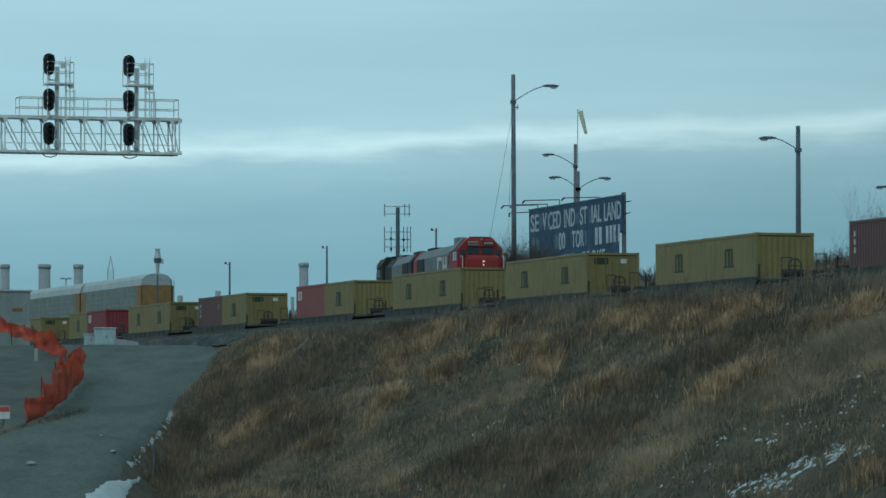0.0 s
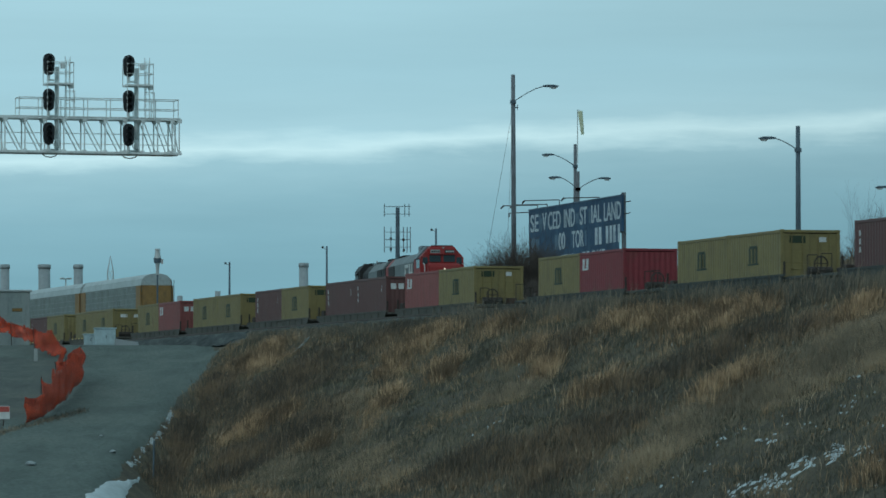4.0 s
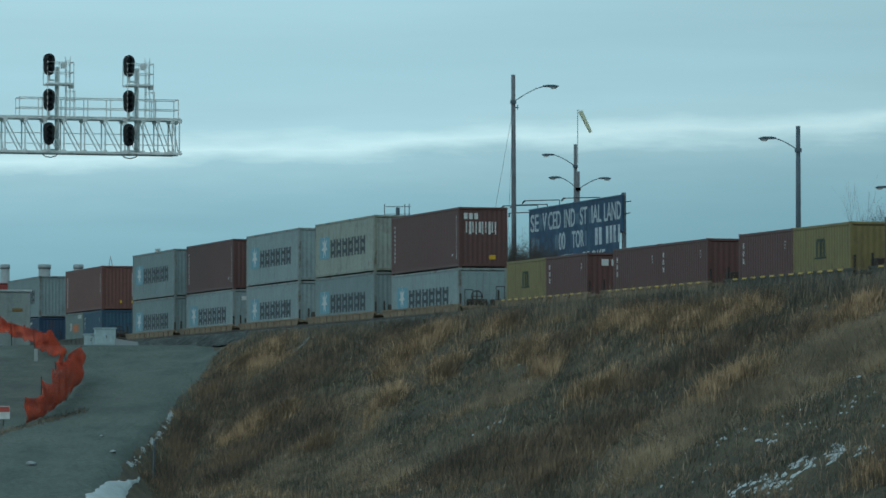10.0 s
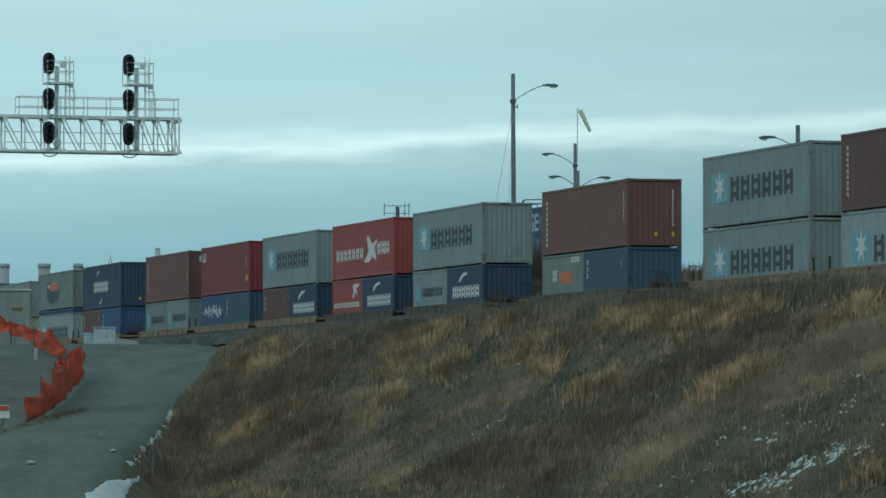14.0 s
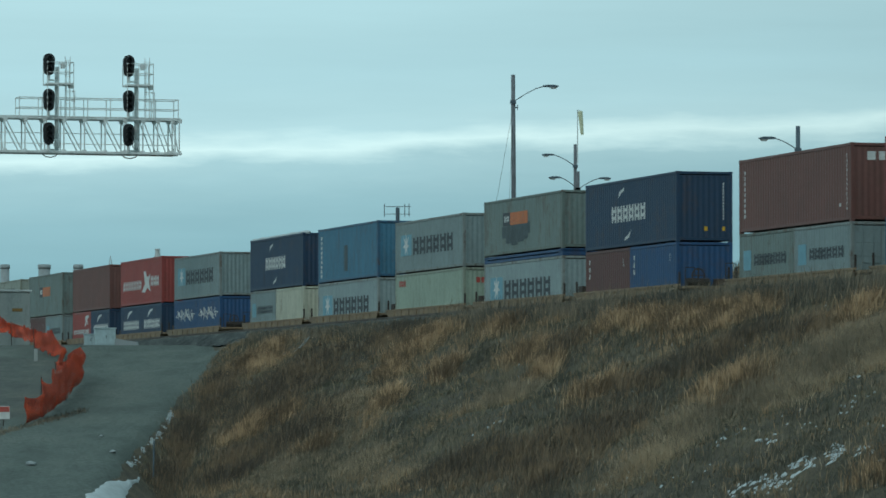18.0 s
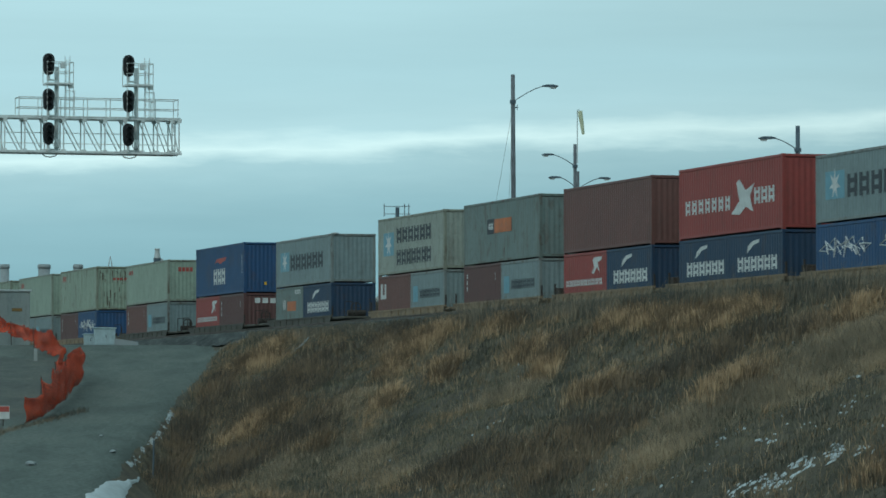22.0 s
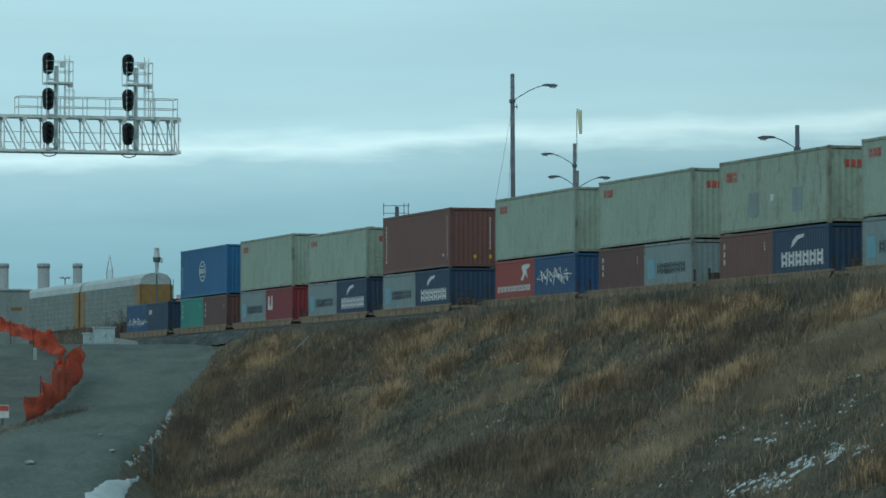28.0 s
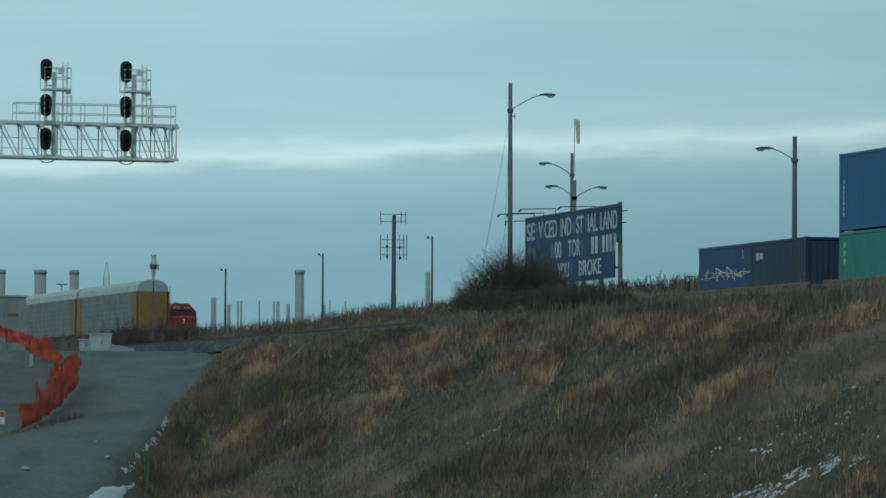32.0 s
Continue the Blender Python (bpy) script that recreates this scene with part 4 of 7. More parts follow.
def well_car(pitch, tan, coupler_front, coupler_rear, striped):
    """An open well between two platforms on trucks; x towards the front, z = 0 on the rail's top."""
    mat = (M_SILL, M_TAN, M_DARKSILL)[tan]
    ob = thing("well_car", Matrix(), ("grimy olive-brown", "dirty tan", "grimy black-green")[tan] + " steel well car with low side sills", "railcar", "well cars of the train")
    hl = 6.35
    end = pitch / 2
    key = ("car", tan)

    def sill():
        bm = bmesh.new()
        prism(bm, [(-hl - 0.7, 1.18), (-hl - 0.2, 0.78), (-hl + 0.5, 0.34), (hl - 0.5, 0.34), (hl + 0.2, 0.78), (hl + 0.7, 1.18)], 0.05, -0.025)
        box(bm, -hl - 0.7, hl + 0.7, -0.06, 0.06, 1.14, 1.22)
        box(bm, -hl + 0.5, hl - 0.5, -0.05, 0.07, 0.32, 0.40)
        for i in range(9):
            x = -hl + 0.9 + i * (2 * hl - 1.8) / 8
            box(bm, x - 0.04, x + 0.04, -0.055, 0.0, 0.40, 1.14)
        return baked("side_sill", bm, mat)
    s = cached(key + ("sill",), sill)
    left = put("side_sill", s, ob, pose(0, -1.42, 0))
    put("side_sill", s, ob, pose(0, 1.42, 0, 0, 0, 180))
    stripe = cached("stripe", lambda: baked("reflector", shape((-0.26, 0.26, -0.004, 0, 0, 0.07)), M_STRIPE))
    for i in range(12 if striped else 0):
        put("reflector", stripe, left, pose(-hl + 0.6 + i * (2 * hl - 1.2) / 11, -0.062, 1.15))
    put("well_floor", cached(key + ("floor",), lambda: baked("well_floor", shape((-hl, hl, -1.38, 1.38, 0.24, 0.37)), M_IRON)), ob)
    plat = cached(key + ("plat", round(end, 2)), lambda: baked("end_platform", shape((hl + 0.15, end - 0.25, -1.35, 1.35, 1.0, 1.12), (hl + 0.1, end, -0.3, 0.3, 0.72, 1.0), (hl + 0.12, hl + 0.22, -1.35, 1.35, 0.4, 1.1), bevel=0.02), mat))
    put("end_platform", plat, ob)
    put("end_platform", plat, ob, pose(0, 0, 0, 0, 0, 180))
    frame_me, wheels = cached("truck", truck_mesh), cached("wheels", wheel_mesh)
    for sgn in (1, -1):
        x = sgn * (end - (1.6 if (coupler_front if sgn > 0 else coupler_rear) else 0.55))
        tr = put("truck", frame_me, ob, pose(x, 0, 0))
        for q in (-0.89, 0.89):
            put("wheelset", wheels, tr, pose(q, 0, 0.49))
    if coupler_front or coupler_rear:
        gear = cached("gear", lambda: baked("brake_gear", wheel_gear(), M_IRON))
        rails_me = cached("grab", lambda: baked("grab_rail", rods(((0, -0.2, 0), (0, -0.2, 0.75), 0.018), ((0, 0.2, 0), (0, 0.2, 0.75), 0.018), ((0, -0.2, 0.75), (0, 0.2, 0.75), 0.018), sides=6), M_IRON))
        knuckle = cached("knuckle", lambda: baked("coupler", shape((0, 1.0, -0.12, 0.12, -0.14, 0.14), (0.85, 1.15, -0.2, 0.2, -0.16, 0.16), bevel=0.04), M_IRON))
        for sgn, on in ((1, coupler_front), (-1, coupler_rear)):
            if on:
                m = pose(0, 0, 0, 0, 0, 0 if sgn > 0 else 180)
                put("brake_gear", gear, ob, m @ pose(end - 1.2, 0, 1.12))
                for gy in (-1.1, 1.1):
                    put("grab_rail", rails_me, ob, m @ pose(end - 0.35, gy, 1.12))
                put("coupler", knuckle, ob, m @ pose(end - 0.45, 0, 0.86))
    else:
        box_me = cached("valve", lambda: baked("brake_valve", shape((-0.3, 0.3, -0.7, 0.0, 0, 0.45), (-0.15, 0.15, 0.2, 0.6, 0, 0.3), bevel=0.03), M_IRON))
        put("brake_valve", box_me, ob, pose(hl + 0.75, 0, 1.12))
    post_me = cached("stand", lambda: baked("guide_post", shape((-0.035, 0.035, -0.04, 0.04, 0, 0.5), bevel=0.01), M_IRON))
    for x in (-1, 1):
        put("guide_post", post_me, ob, pose(x * (hl + 0.55), -1.36, 1.2))
    return ob


def travelled(t):
    """How far the train has come at t seconds; it gathers speed slowly."""
    s = 27.552 * (t - 16) + 0.5 * 0.02064 * (t - 16) ** 2
    return s + (1.1 * ((2.7 - t) / 2.7) ** 2 if t < 2.7 else 0.0)


TRAIN = []     # every moving piece: object, place along the train, height


def carry(ob, w, z):
    TRAIN.append((ob, w, z))


NAMES = {"grey": "pale grey", "white_grey": "light grey", "cream_grey": "creamy grey", "cream": "cream", "pale_cream": "pale cream", "cream_rusty": "rust-streaked cream", "brown": "oxide-brown", "brown_red": "red-brown",
         "crimson": "dark crimson", "red": "bright red", "pink_red": "faded red", "yellow": "olive-yellow", "navy": "navy blue", "slate_blue": "slate blue", "blue": "blue", "royal": "royal blue",
         "sky_blue": "faded light blue", "slate": "grey-green", "teal": "teal green", "dark_green": "dark green"}
L40, L20, STD, HIGH = 12.19, 6.06, 2.59, 2.896
FLOOR = RAIL + 0.37


def label_for(c, L, side, where):
    words = {"star_bars": "with star mark", "star_two_rows": "with star mark", "star_low": "with blue mark", "swoosh": "with white swooshes",
             "swoosh_small": "with white swoosh", "bird_words": "with bird mark", "bird_low": "with white bars", "patch": "with orange patch", "patch_clean": "with orange patch", "patch_low": "with orange patch",
             "red_mark": "with red mark", "red_mark_patched": "with red mark", "u_mark": "with corner mark", "m_panel": "with dark mark", "globe": "with globe mark",
             "eagle": "with red mark", "scrawl": "with painted scrawl", "scrawl_low": "with painted scrawl", "corner_logo": "with corner mark"}.get(side, "with white codes" if side else "of ribbed steel")
    return f"{NAMES[c]} {'long' if L > 10 else 'short'} container {words}, {where}"


def load(w_front, top, low, z=FLOOR, rack=False, frost=0.0):
    """Puts one car's containers: low is one of forty feet or two of twenty (front, rear); top may be None."""
    z1 = z
    if len(low) == 1:
        c, side, end, doors, h = low[0]
        carry(container(L40, h, c, side, end, doors, label_for(c, L40, side, "in a well car")), w_front - L40 / 2, z)
        z1 = z + h
    else:
        for i, (c, side, end, doors) in enumerate(low):
            carry(container(L20, STD, c, side, end, doors, label_for(c, L20, side, "in a well car")), w_front - L20 / 2 - i * 6.11, z)
        z1 = z + STD
    if rack:
        bm = shape((-L40 / 2, L40 / 2, -1.2, 1.2, 0.0, 0.12), (-L40 / 2, L40 / 2, -1.2, 1.2, 0.17, 0.29), (-L40 / 2, -L40 / 2 + 0.5, -1.2, 1.2, 0.1, 0.31), (L40 / 2 - 0.5, L40 / 2, -1.2, 1.2, 0.1, 0.31), bevel=0.015)
        r = tagged(put("flat_rack", baked("flat_rack", bm, PAINT["blue"])), "folded blue flat rack lying between two containers", "flat rack")
        carry(r, w_front - L40 / 2, z1)
        z1 += 0.31
    if top:
        c, side, end, doors, h = top
        ob = container(L40, h, c, side, end, doors, label_for(c, L40, side, "stacked on top"))
        carry(ob, w_front - L40 / 2, z1)
        if frost:
            rnd = random.Random(int(w_front * 10))
            for i in range(24):
                x = -L40 / 2 + 0.3 + i * (L40 - 0.6) / 23 + rnd.uniform(-0.15, 0.15)
                if rnd.random() < frost:
                    bm = bmesh.new()
                    bmesh.ops.create_icosphere(bm, subdivisions=1, radius=1.0, matrix=Matrix.Translation((x, rnd.uniform(-1.0, -0.85), h)) @ Matrix.Diagonal((rnd.uniform(0.35, 0.6), 0.24, rnd.uniform(0.05, 0.07) * (2.2 if frost > 0.9 else 1.0), 1)))
                    part("roof_snow", bm, M_SNOW, ob, "crust of old snow", smooth=True)


Y2 = ("yellow", "m_panel", "", False)
YD = ("yellow", "m_panel", "door_marks", True)
YS = ("yellow", "m_panel", "stickers", True)
BR = ("brown", "codes_20", "", False)
RD = ("pink_red", "square_mark", "seal", False)
CM = ("navy", "swoosh_small", "", False)
MG = ("grey", "star_low", "", False)
BL = ("blue", "scrawl", "", False)
# (front of the load, kind of car: s alone, f first, m middle, l last of five; tan; top; lower loads)
CARS = [
    (503.6, "s", 0, None, (BR, BR)),
    (481.3, "s", 0, None, (("yellow", "m_panel", "", False), Y2)),
    (459.7, "s", 0, None, (YD, Y2)),
    (440.0, "s", 0, None, (("yellow", "m_panel", "", False), Y2)),
    (420.1, "s", 0, None, (Y2, ("pink_red", "square_mark", "", False))),
    (396.2, "s", 0, None, (YD, BR)),
    (376.2, "s", 0, None, (YD, Y2)),
    (356.9, "s", 0, None, (("crimson", "square_mark", "", False), Y2)),
    (334.4, "f", 0, None, (YD, RD)),
    (318.6, "m", 0, None, (("brown", "codes_20", "seal", False), BR)),
    (302.7, "m", 0, None, (YD, BR)),
    (286.9, "m", 0, None, (YD, Y2)),
    (271.1, "l", 0, None, (RD, Y2)),
    (251.2, "f", 0, None, (YS, Y2)),
    (235.0, "m", 0, None, (Y2, BR)),
    (219.4, "m", 0, None, (Y2, BR)),
    (203.5, "m", 1, None, (BR, BR)),
    (187.7, "l", 1, None, (("brown", "codes_20", "words", False), Y2)),
    (167.6, "f", 1, ("brown", "end_codes", "words_bars", False, HIGH), (("white_grey", "star_bars", "", True, STD),)),
    (152.1, "m", 1, ("cream_grey", "star_bars", "", False, HIGH), (("grey", "star_bars", "", False, HIGH),)),
    (136.3, "m", 1, ("white_grey", "star_bars", "", False, HIGH), (("white_grey", "star_bars", "", False, HIGH),)),
    (120.8, "m", 1, ("brown", "end_codes", "", False, HIGH), (("white_grey", "star_bars", "stickers", True, HIGH),)),
    (105.3, "l", 1, ("grey", "star_bars", "", False, HIGH), (("grey", "star_bars", "", False, HIGH),)),
    (83.4, "s", 0, ("brown_red", "bars_left", "placard", False, HIGH), (("slate_blue", "codes_20", "", False), ("slate", "patch_low", "", False))),
    (61.8, "f", 0, ("grey", "star_bars", "", False, HIGH), (CM, MG)),
    (46.0, "m", 0, ("red", "bird_words", "", False, HIGH), (CM, ("red", "bird_low", "", False))),
    (30.4, "m", 1, ("grey", "star_bars", "", False, HIGH), (CM, BR)),
    (15.0, "m", 1, ("crimson", "u_mark", "", False, HIGH), (("slate_blue", "codes_20", "", False), BL)),
    (-0.6, "l", 1, ("brown_red", "end_codes", "words", False, HIGH), (("grey", "star_low", "", True), ("slate", "star_low", "", False))),
    (-20.4, "f", 1, ("navy", "swoosh", "placard", False, HIGH), (("blue", "codes_20", "", False), BR)),
    (-36.0, "m", 1, ("slate", "patch", "", False, STD), (("white_grey", "star_bars", "", False, STD),)),
    (-51.7, "m", 1, ("grey", "star_bars", "", False, STD), (("cream", "red_mark", "red_words", False, STD),)),
    (-67.3, "m", 1, ("sky_blue", "worn", "", False, HIGH), (("white_grey", "star_bars", "", False, STD),)),
    (-82.8, "l", 1, ("navy", "swoosh", "", False, HIGH), (("pale_cream", "", "", False), MG)),
    (-102.6, "f", 1, ("grey", "star_bars", "", False, STD), (BL, BL)),
    (-118.4, "m", 1, ("red", "bird_words", "", False, HIGH), (CM, CM)),
    (-134.1, "m", 1, ("brown_red", "", "", False, HIGH), (CM, ("red", "bird_low", "", False))),
    (-149.9, "m", 1, ("slate", "patch_clean", "", False, HIGH), (MG, BR)),
    (-165.5, "l", 1, ("cream_grey", "star_two_rows", "", False, HIGH), (MG, ("brown_red", "u_small", "", False))),
    (-187.2, "s", 0, ("grey", "star_bars", "", False, STD), (CM, ("slate", "patch_low", "", False))),
    (-207.1, "s", 0, ("blue", "eagle", "placard", False, HIGH), (("brown", "codes_20", "words", False), ("red", "bird_low", "", False))),
    (-227.1, "s", 0, ("cream", "red_mark", "red_words", False, STD), (MG, ("brown_red", "codes_20", "", False))),
    (-248.8, "f", 1, ("cream_rusty", "red_mark", "rust", False, HIGH), (BL, BR)),
    (-264.2, "m", 1, ("cream", "red_mark", "", False, HIGH), (MG, MG)),
    (-279.8, "m", 1, ("cream_rusty", "red_mark_patched", "red_words", False, HIGH), (CM, ("brown_red", "codes_20", "", False))),
    (-295.4, "m", 1, ("cream", "red_mark", "red_words", False, HIGH), (MG, BR)),
    (-311.0, "l", 1, ("cream", "red_mark", "", False, HIGH), (BL, ("red", "bird_low", "", False))),
    (-330.9, "f", 1, ("brown_red", "end_codes", "placard", False, HIGH), (CM, MG)),
    (-346.3, "m", 1, ("cream", "red_mark", "red_words", True, STD), (CM, MG)),
    (-362.0, "m", 1, ("cream", "red_mark", "", False, HIGH), (("crimson", "u_small", "", False), MG)),
    (-377.6, "m", 1, ("royal", "globe", "", False, HIGH), (BR, ("teal", "codes_20", "", False))),
    (-393.3, "l", 1, None, (("navy", "corner_logo", "", False), ("blue", "scrawl_low", "", False))),
]
for w, kind, tan, top, low in CARS:
    lone = kind == "s"
    car = well_car(19.2 if lone else 15.6, 2 if w > 340 else tan, kind in "sf", kind in "sl", 180 < w < 260)
    carry(car, w - L40 / 2, RAIL)
    load(w, top, low, rack=(w == -36.0), frost={-82.8: 0.95, -187.2: 0.5, -346.3: 0.6}.get(w, 0.0))

OTHERS = []    # moving things besides the train: object, rows


# ---- signal bridge ----
NODES = (0.0, 0.54, 1.7, 2.84, 3.95, 5.15, 6.35, 7.5, 8.56, 9.43, 10.28, 10.7)     # panel points of the truss


def signal_bridge():
    base = at_line(0, 0, 0)
    right = Vector((-15.1, 262.0, 0))
    foot = right + ASIDE * 10.8
    ob = thing("signal_bridge", pose(foot.x, foot.y, 0, 0, 0, 15.892), "galvanised cantilever signal bridge with railings over the tracks", "signal bridge")
    zb, zt = 15.5, 17.44
    depth = 1.1
    z0 = float(land(foot.x, foot.y)) - 0.1
    part("mast", rods(((-0.2, 0.55, z0), (-0.2, 0.55, zt + 0.3), 0.24, 0.20), sides=14), M_TRUSS, ob, smooth=True)
    part("footing", shape((-0.8, 0.4, -0.05, 1.15, z0 - 0.1, z0 + 0.35), bevel=0.04), M_CONCRETE, ob, "concrete footing")
    for y in (0, depth):
        for z, r in ((zb, 0.07), (zt, 0.055)):
            part("chord", shape((-0.4, 10.85, y - r, y + r, z - r, z + r), bevel=0.01), M_TRUSS, ob)
        for i, a in enumerate(NODES):
            part("truss_post", shape((a - 0.035, a + 0.035, y - 0.035, y + 0.035, zb, zt)), M_TRUSS, ob)
            if i < len(NODES) - 1:
                part("truss_brace", rods(((a, y, zt), (a + (NODES[i + 1] - a) * 0.88, y, zb), 0.036), sides=6), M_TRUSS, ob)
            part("gusset", shape((a - 0.12, a + 0.12, y - 0.05, y + 0.05, zb + 0.03, zb + 0.15)), M_TRUSS, ob)
            part("gusset", shape((a - 0.10, a + 0.14, y - 0.05, y + 0.05, zt - 0.17, zt - 0.04)), M_TRUSS, ob)
    for x in NODES:
        part("cross_tie", rods(((x, 0, zb), (x, depth, zb), 0.04), ((x, 0, zt), (x, depth, zt), 0.04), sides=6), M_TRUSS, ob)
    part("walkway", shape((-0.3, 10.8, 0.05, depth - 0.05, zt + 0.08, zt + 0.13)), M_TRUSS, ob, "steel grating walkway")
    part("lower_walkway", shape((-0.3, 10.5, 0.05, depth - 0.05, zb - 0.10, zb - 0.06)), M_TRUSS, ob)
    for y in (-0.05, depth + 0.05):
        for k in range(8):
            x = 1.35 + k * (10.62 - 1.35) / 7
            part("rail_post", rods(((x, y, zt), (x, y, zt + 1.17), 0.028), sides=6), M_TRUSS, ob)
        for z in (zt + 0.6, zt + 1.17):
            part("handrail", rods(((1.35, y, z), (10.65, y, z), 0.028), sides=6), M_TRUSS, ob)
    for x in (1.35, 10.65):
        for z in (zt + 0.6, zt + 1.17):
            part("handrail", rods(((x, -0.05, z), (x, depth + 0.05, z), 0.028), sides=6), M_TRUSS, ob)
    # faint rails behind the truss
    for z in (zb + 0.55, zb + 1.15):
        part("handrail", rods(((0, depth + 0.05, z), (10.65, depth + 0.05, z), 0.022), sides=6), M_TRUSS, ob)
    return ob, zb, zt


bridge, ZB, ZT = signal_bridge()


def signal_head_outline(w, h):
    pts = []
    for k in range(9):
        a = math.pi * k / 8
        pts.append((w * math.cos(a), h - w + w * math.sin(a)))
    for k in range(9):
        a = math.pi + math.pi * k / 8
        pts.append((w * 0.9 * math.cos(a), w * 0.9 + w * 0.9 * math.sin(a)))
    return pts


def signal_mast(x):
    """A mast of three hooded heads with a ladder and a caged platform, bolted to the bridge."""
    ob = thing("railway_signal", bridge.matrix_basis @ pose(x, 0.1, 0), "triple black railway signal with ladder cage on the bridge", "railway signal", "signals on the bridge")
    part("mast", rods(((0.58, 0.25, ZB - 0.1), (0.58, 0.25, 20.4), 0.13), sides=12), M_TRUSS, ob, smooth=True)
    for z, h in ((ZB + 0.38, 1.30), (17.82, 1.28), (19.86, 1.26)):
        bm = bmesh.new()
        prism(bm, signal_head_outline(0.34, h), 0.10, -0.05)
        hd = part("signal_head", bm, M_BLACK, ob, m=pose(0, -0.35, z))
        part("housing", shape((-0.2, 0.2, 0.05, 0.32, 0.15, h - 0.15), bevel=0.03), M_BLACK, hd)
        for q in (0.28, 0.62, 0.96):
            bm = bmesh.new()
            rod(bm, (0, -0.35, q), (0, -0.05, q), 0.15, 0.15, sides=14, caps=False)
            part("hood", bm, M_BLACK, hd)
        part("neck", rods(((0, 0.1, -0.35), (0, 0.1, 0.1), 0.09), sides=10), M_TRUSS, hd)
        part("bracket", rods(((0, 0.1, -0.25), (0.58, 0.6, -0.25), 0.05), sides=6), M_TRUSS, hd)
    # ladder
    for lx in (1.06, 1.34):
        part("ladder_rail", rods(((lx, 0.2, ZT), (lx, 0.2, 21.0), 0.022), sides=6), M_TRUSS, ob)
    for k in range(11):
        part("rung", rods(((1.06, 0.2, ZT + 0.25 + 0.31 * k), (1.34, 0.2, ZT + 0.25 + 0.31 * k), 0.014), sides=5), M_TRUSS, ob)
    # upper platform with its cage
    part("platform", shape((-0.12, 1.4, -0.55, 0.75, 19.34, 19.44)), M_TRUSS, ob, "steel grating platform")
    for px, py in ((-0.12, -0.55), (0.55, -0.55), (1.4, -0.55), (-0.12, 0.75), (1.4, 0.75)):
        part("cage_post", rods(((px, py, 19.4), (px, py, 20.62), 0.024), sides=6), M_TRUSS, ob)
    for z in (20.05, 20.62):
        part("cage_rail", rods(((-0.12, -0.55, z), (1.4, -0.55, z), 0.024), sides=6), M_TRUSS, ob)
        part("cage_rail", rods(((-0.12, 0.75, z), (1.4, 0.75, z), 0.024), sides=6), M_TRUSS, ob)
        part("cage_rail", rods(((-0.12, -0.55, z), (-0.12, 0.75, z), 0.024), sides=6), M_TRUSS, ob)
        part("cage_rail", rods(((1.4, -0.55, z), (1.4, 0.75, z), 0.024), sides=6), M_TRUSS, ob)
    # outer cage posts down to the bridge
    for px in (-0.12, 0.5, 1.4):
        part("cage_post", rods(((px, -0.55, ZT), (px, -0.55, 19.4), 0.024), sides=6), M_TRUSS, ob)
    # caged ladder well beside the lower heads
    for px in (1.02, 1.22, 1.52):
        part("cage_post", rods(((px, -0.3, ZT), (px, -0.3, 19.0 if px > 1.4 else 20.7), 0.022), sides=6), M_TRUSS, ob)
    for z in (17.95, 18.45, 19.0):
        part("cage_rail", rods(((0.95, -0.3, z), (1.52, -0.3, z), 0.02), ((1.52, -0.3, z), (1.52, 0.5, z), 0.02), sides=6), M_TRUSS, ob)
    part("lamp_box", shape((0.75, 0.98, -0.2, 0.1, 20.3, 20.62), bevel=0.02), M_TRUSS, ob)
    part("relay_box", shape((1.18, 1.44, -0.35, -0.1, 19.15, 19.4), bevel=0.02), M_TRUSS, ob)
    part("junction_box", shape((0.46, 0.70, 0.0, 0.2, ZB + 0.25, ZB + 0.75), bevel=0.02), M_TRUSS, ob)
    bm = bmesh.new()
    pts = [(-0.3, 0.1, ZB - 0.10), (-0.1, 0.1, ZB - 0.26), (0.2, 0.1, ZB - 0.30), (0.5, 0.1, ZB - 0.22), (0.62, 0.1, ZB - 0.05)]
    for a, b in zip(pts, pts[1:]):
        rod(bm, a, b, 0.03, sides=6)
    part("cable_loop", bm, M_BLACK, ob)
    return ob


signal_mast(3.02)
signal_mast(7.67)


# ---- poles and lamps ----
def lamp_head(parent, x, z, flip, k=1.0):
    """A cobra-head luminaire at the end of an arm, in the pole's space."""
    s = -1 if flip else 1
    bm = bmesh.new()
    prism(bm, [(0, 0.04), (0.25 * s, 0.10), (0.75 * s, 0.10), (1.02 * s, 0.02), (0.95 * s, -0.05), (0.3 * s, -0.05), (0, -0.03)], 0.34, -0.17)
    hd = part("lamp_head", bm, M_POLE, parent, m=pose(x, 0, z) @ Matrix.Scale(k, 4))
    bm = bmesh.new()
    prism(bm, [(0.42 * s, -0.04), (0.95 * s, -0.04), (0.84 * s, -0.15), (0.55 * s, -0.16)], 0.26, -0.13)
    part("lens", bm, M_LAMPGLASS, hd, "glass lamp bowl")


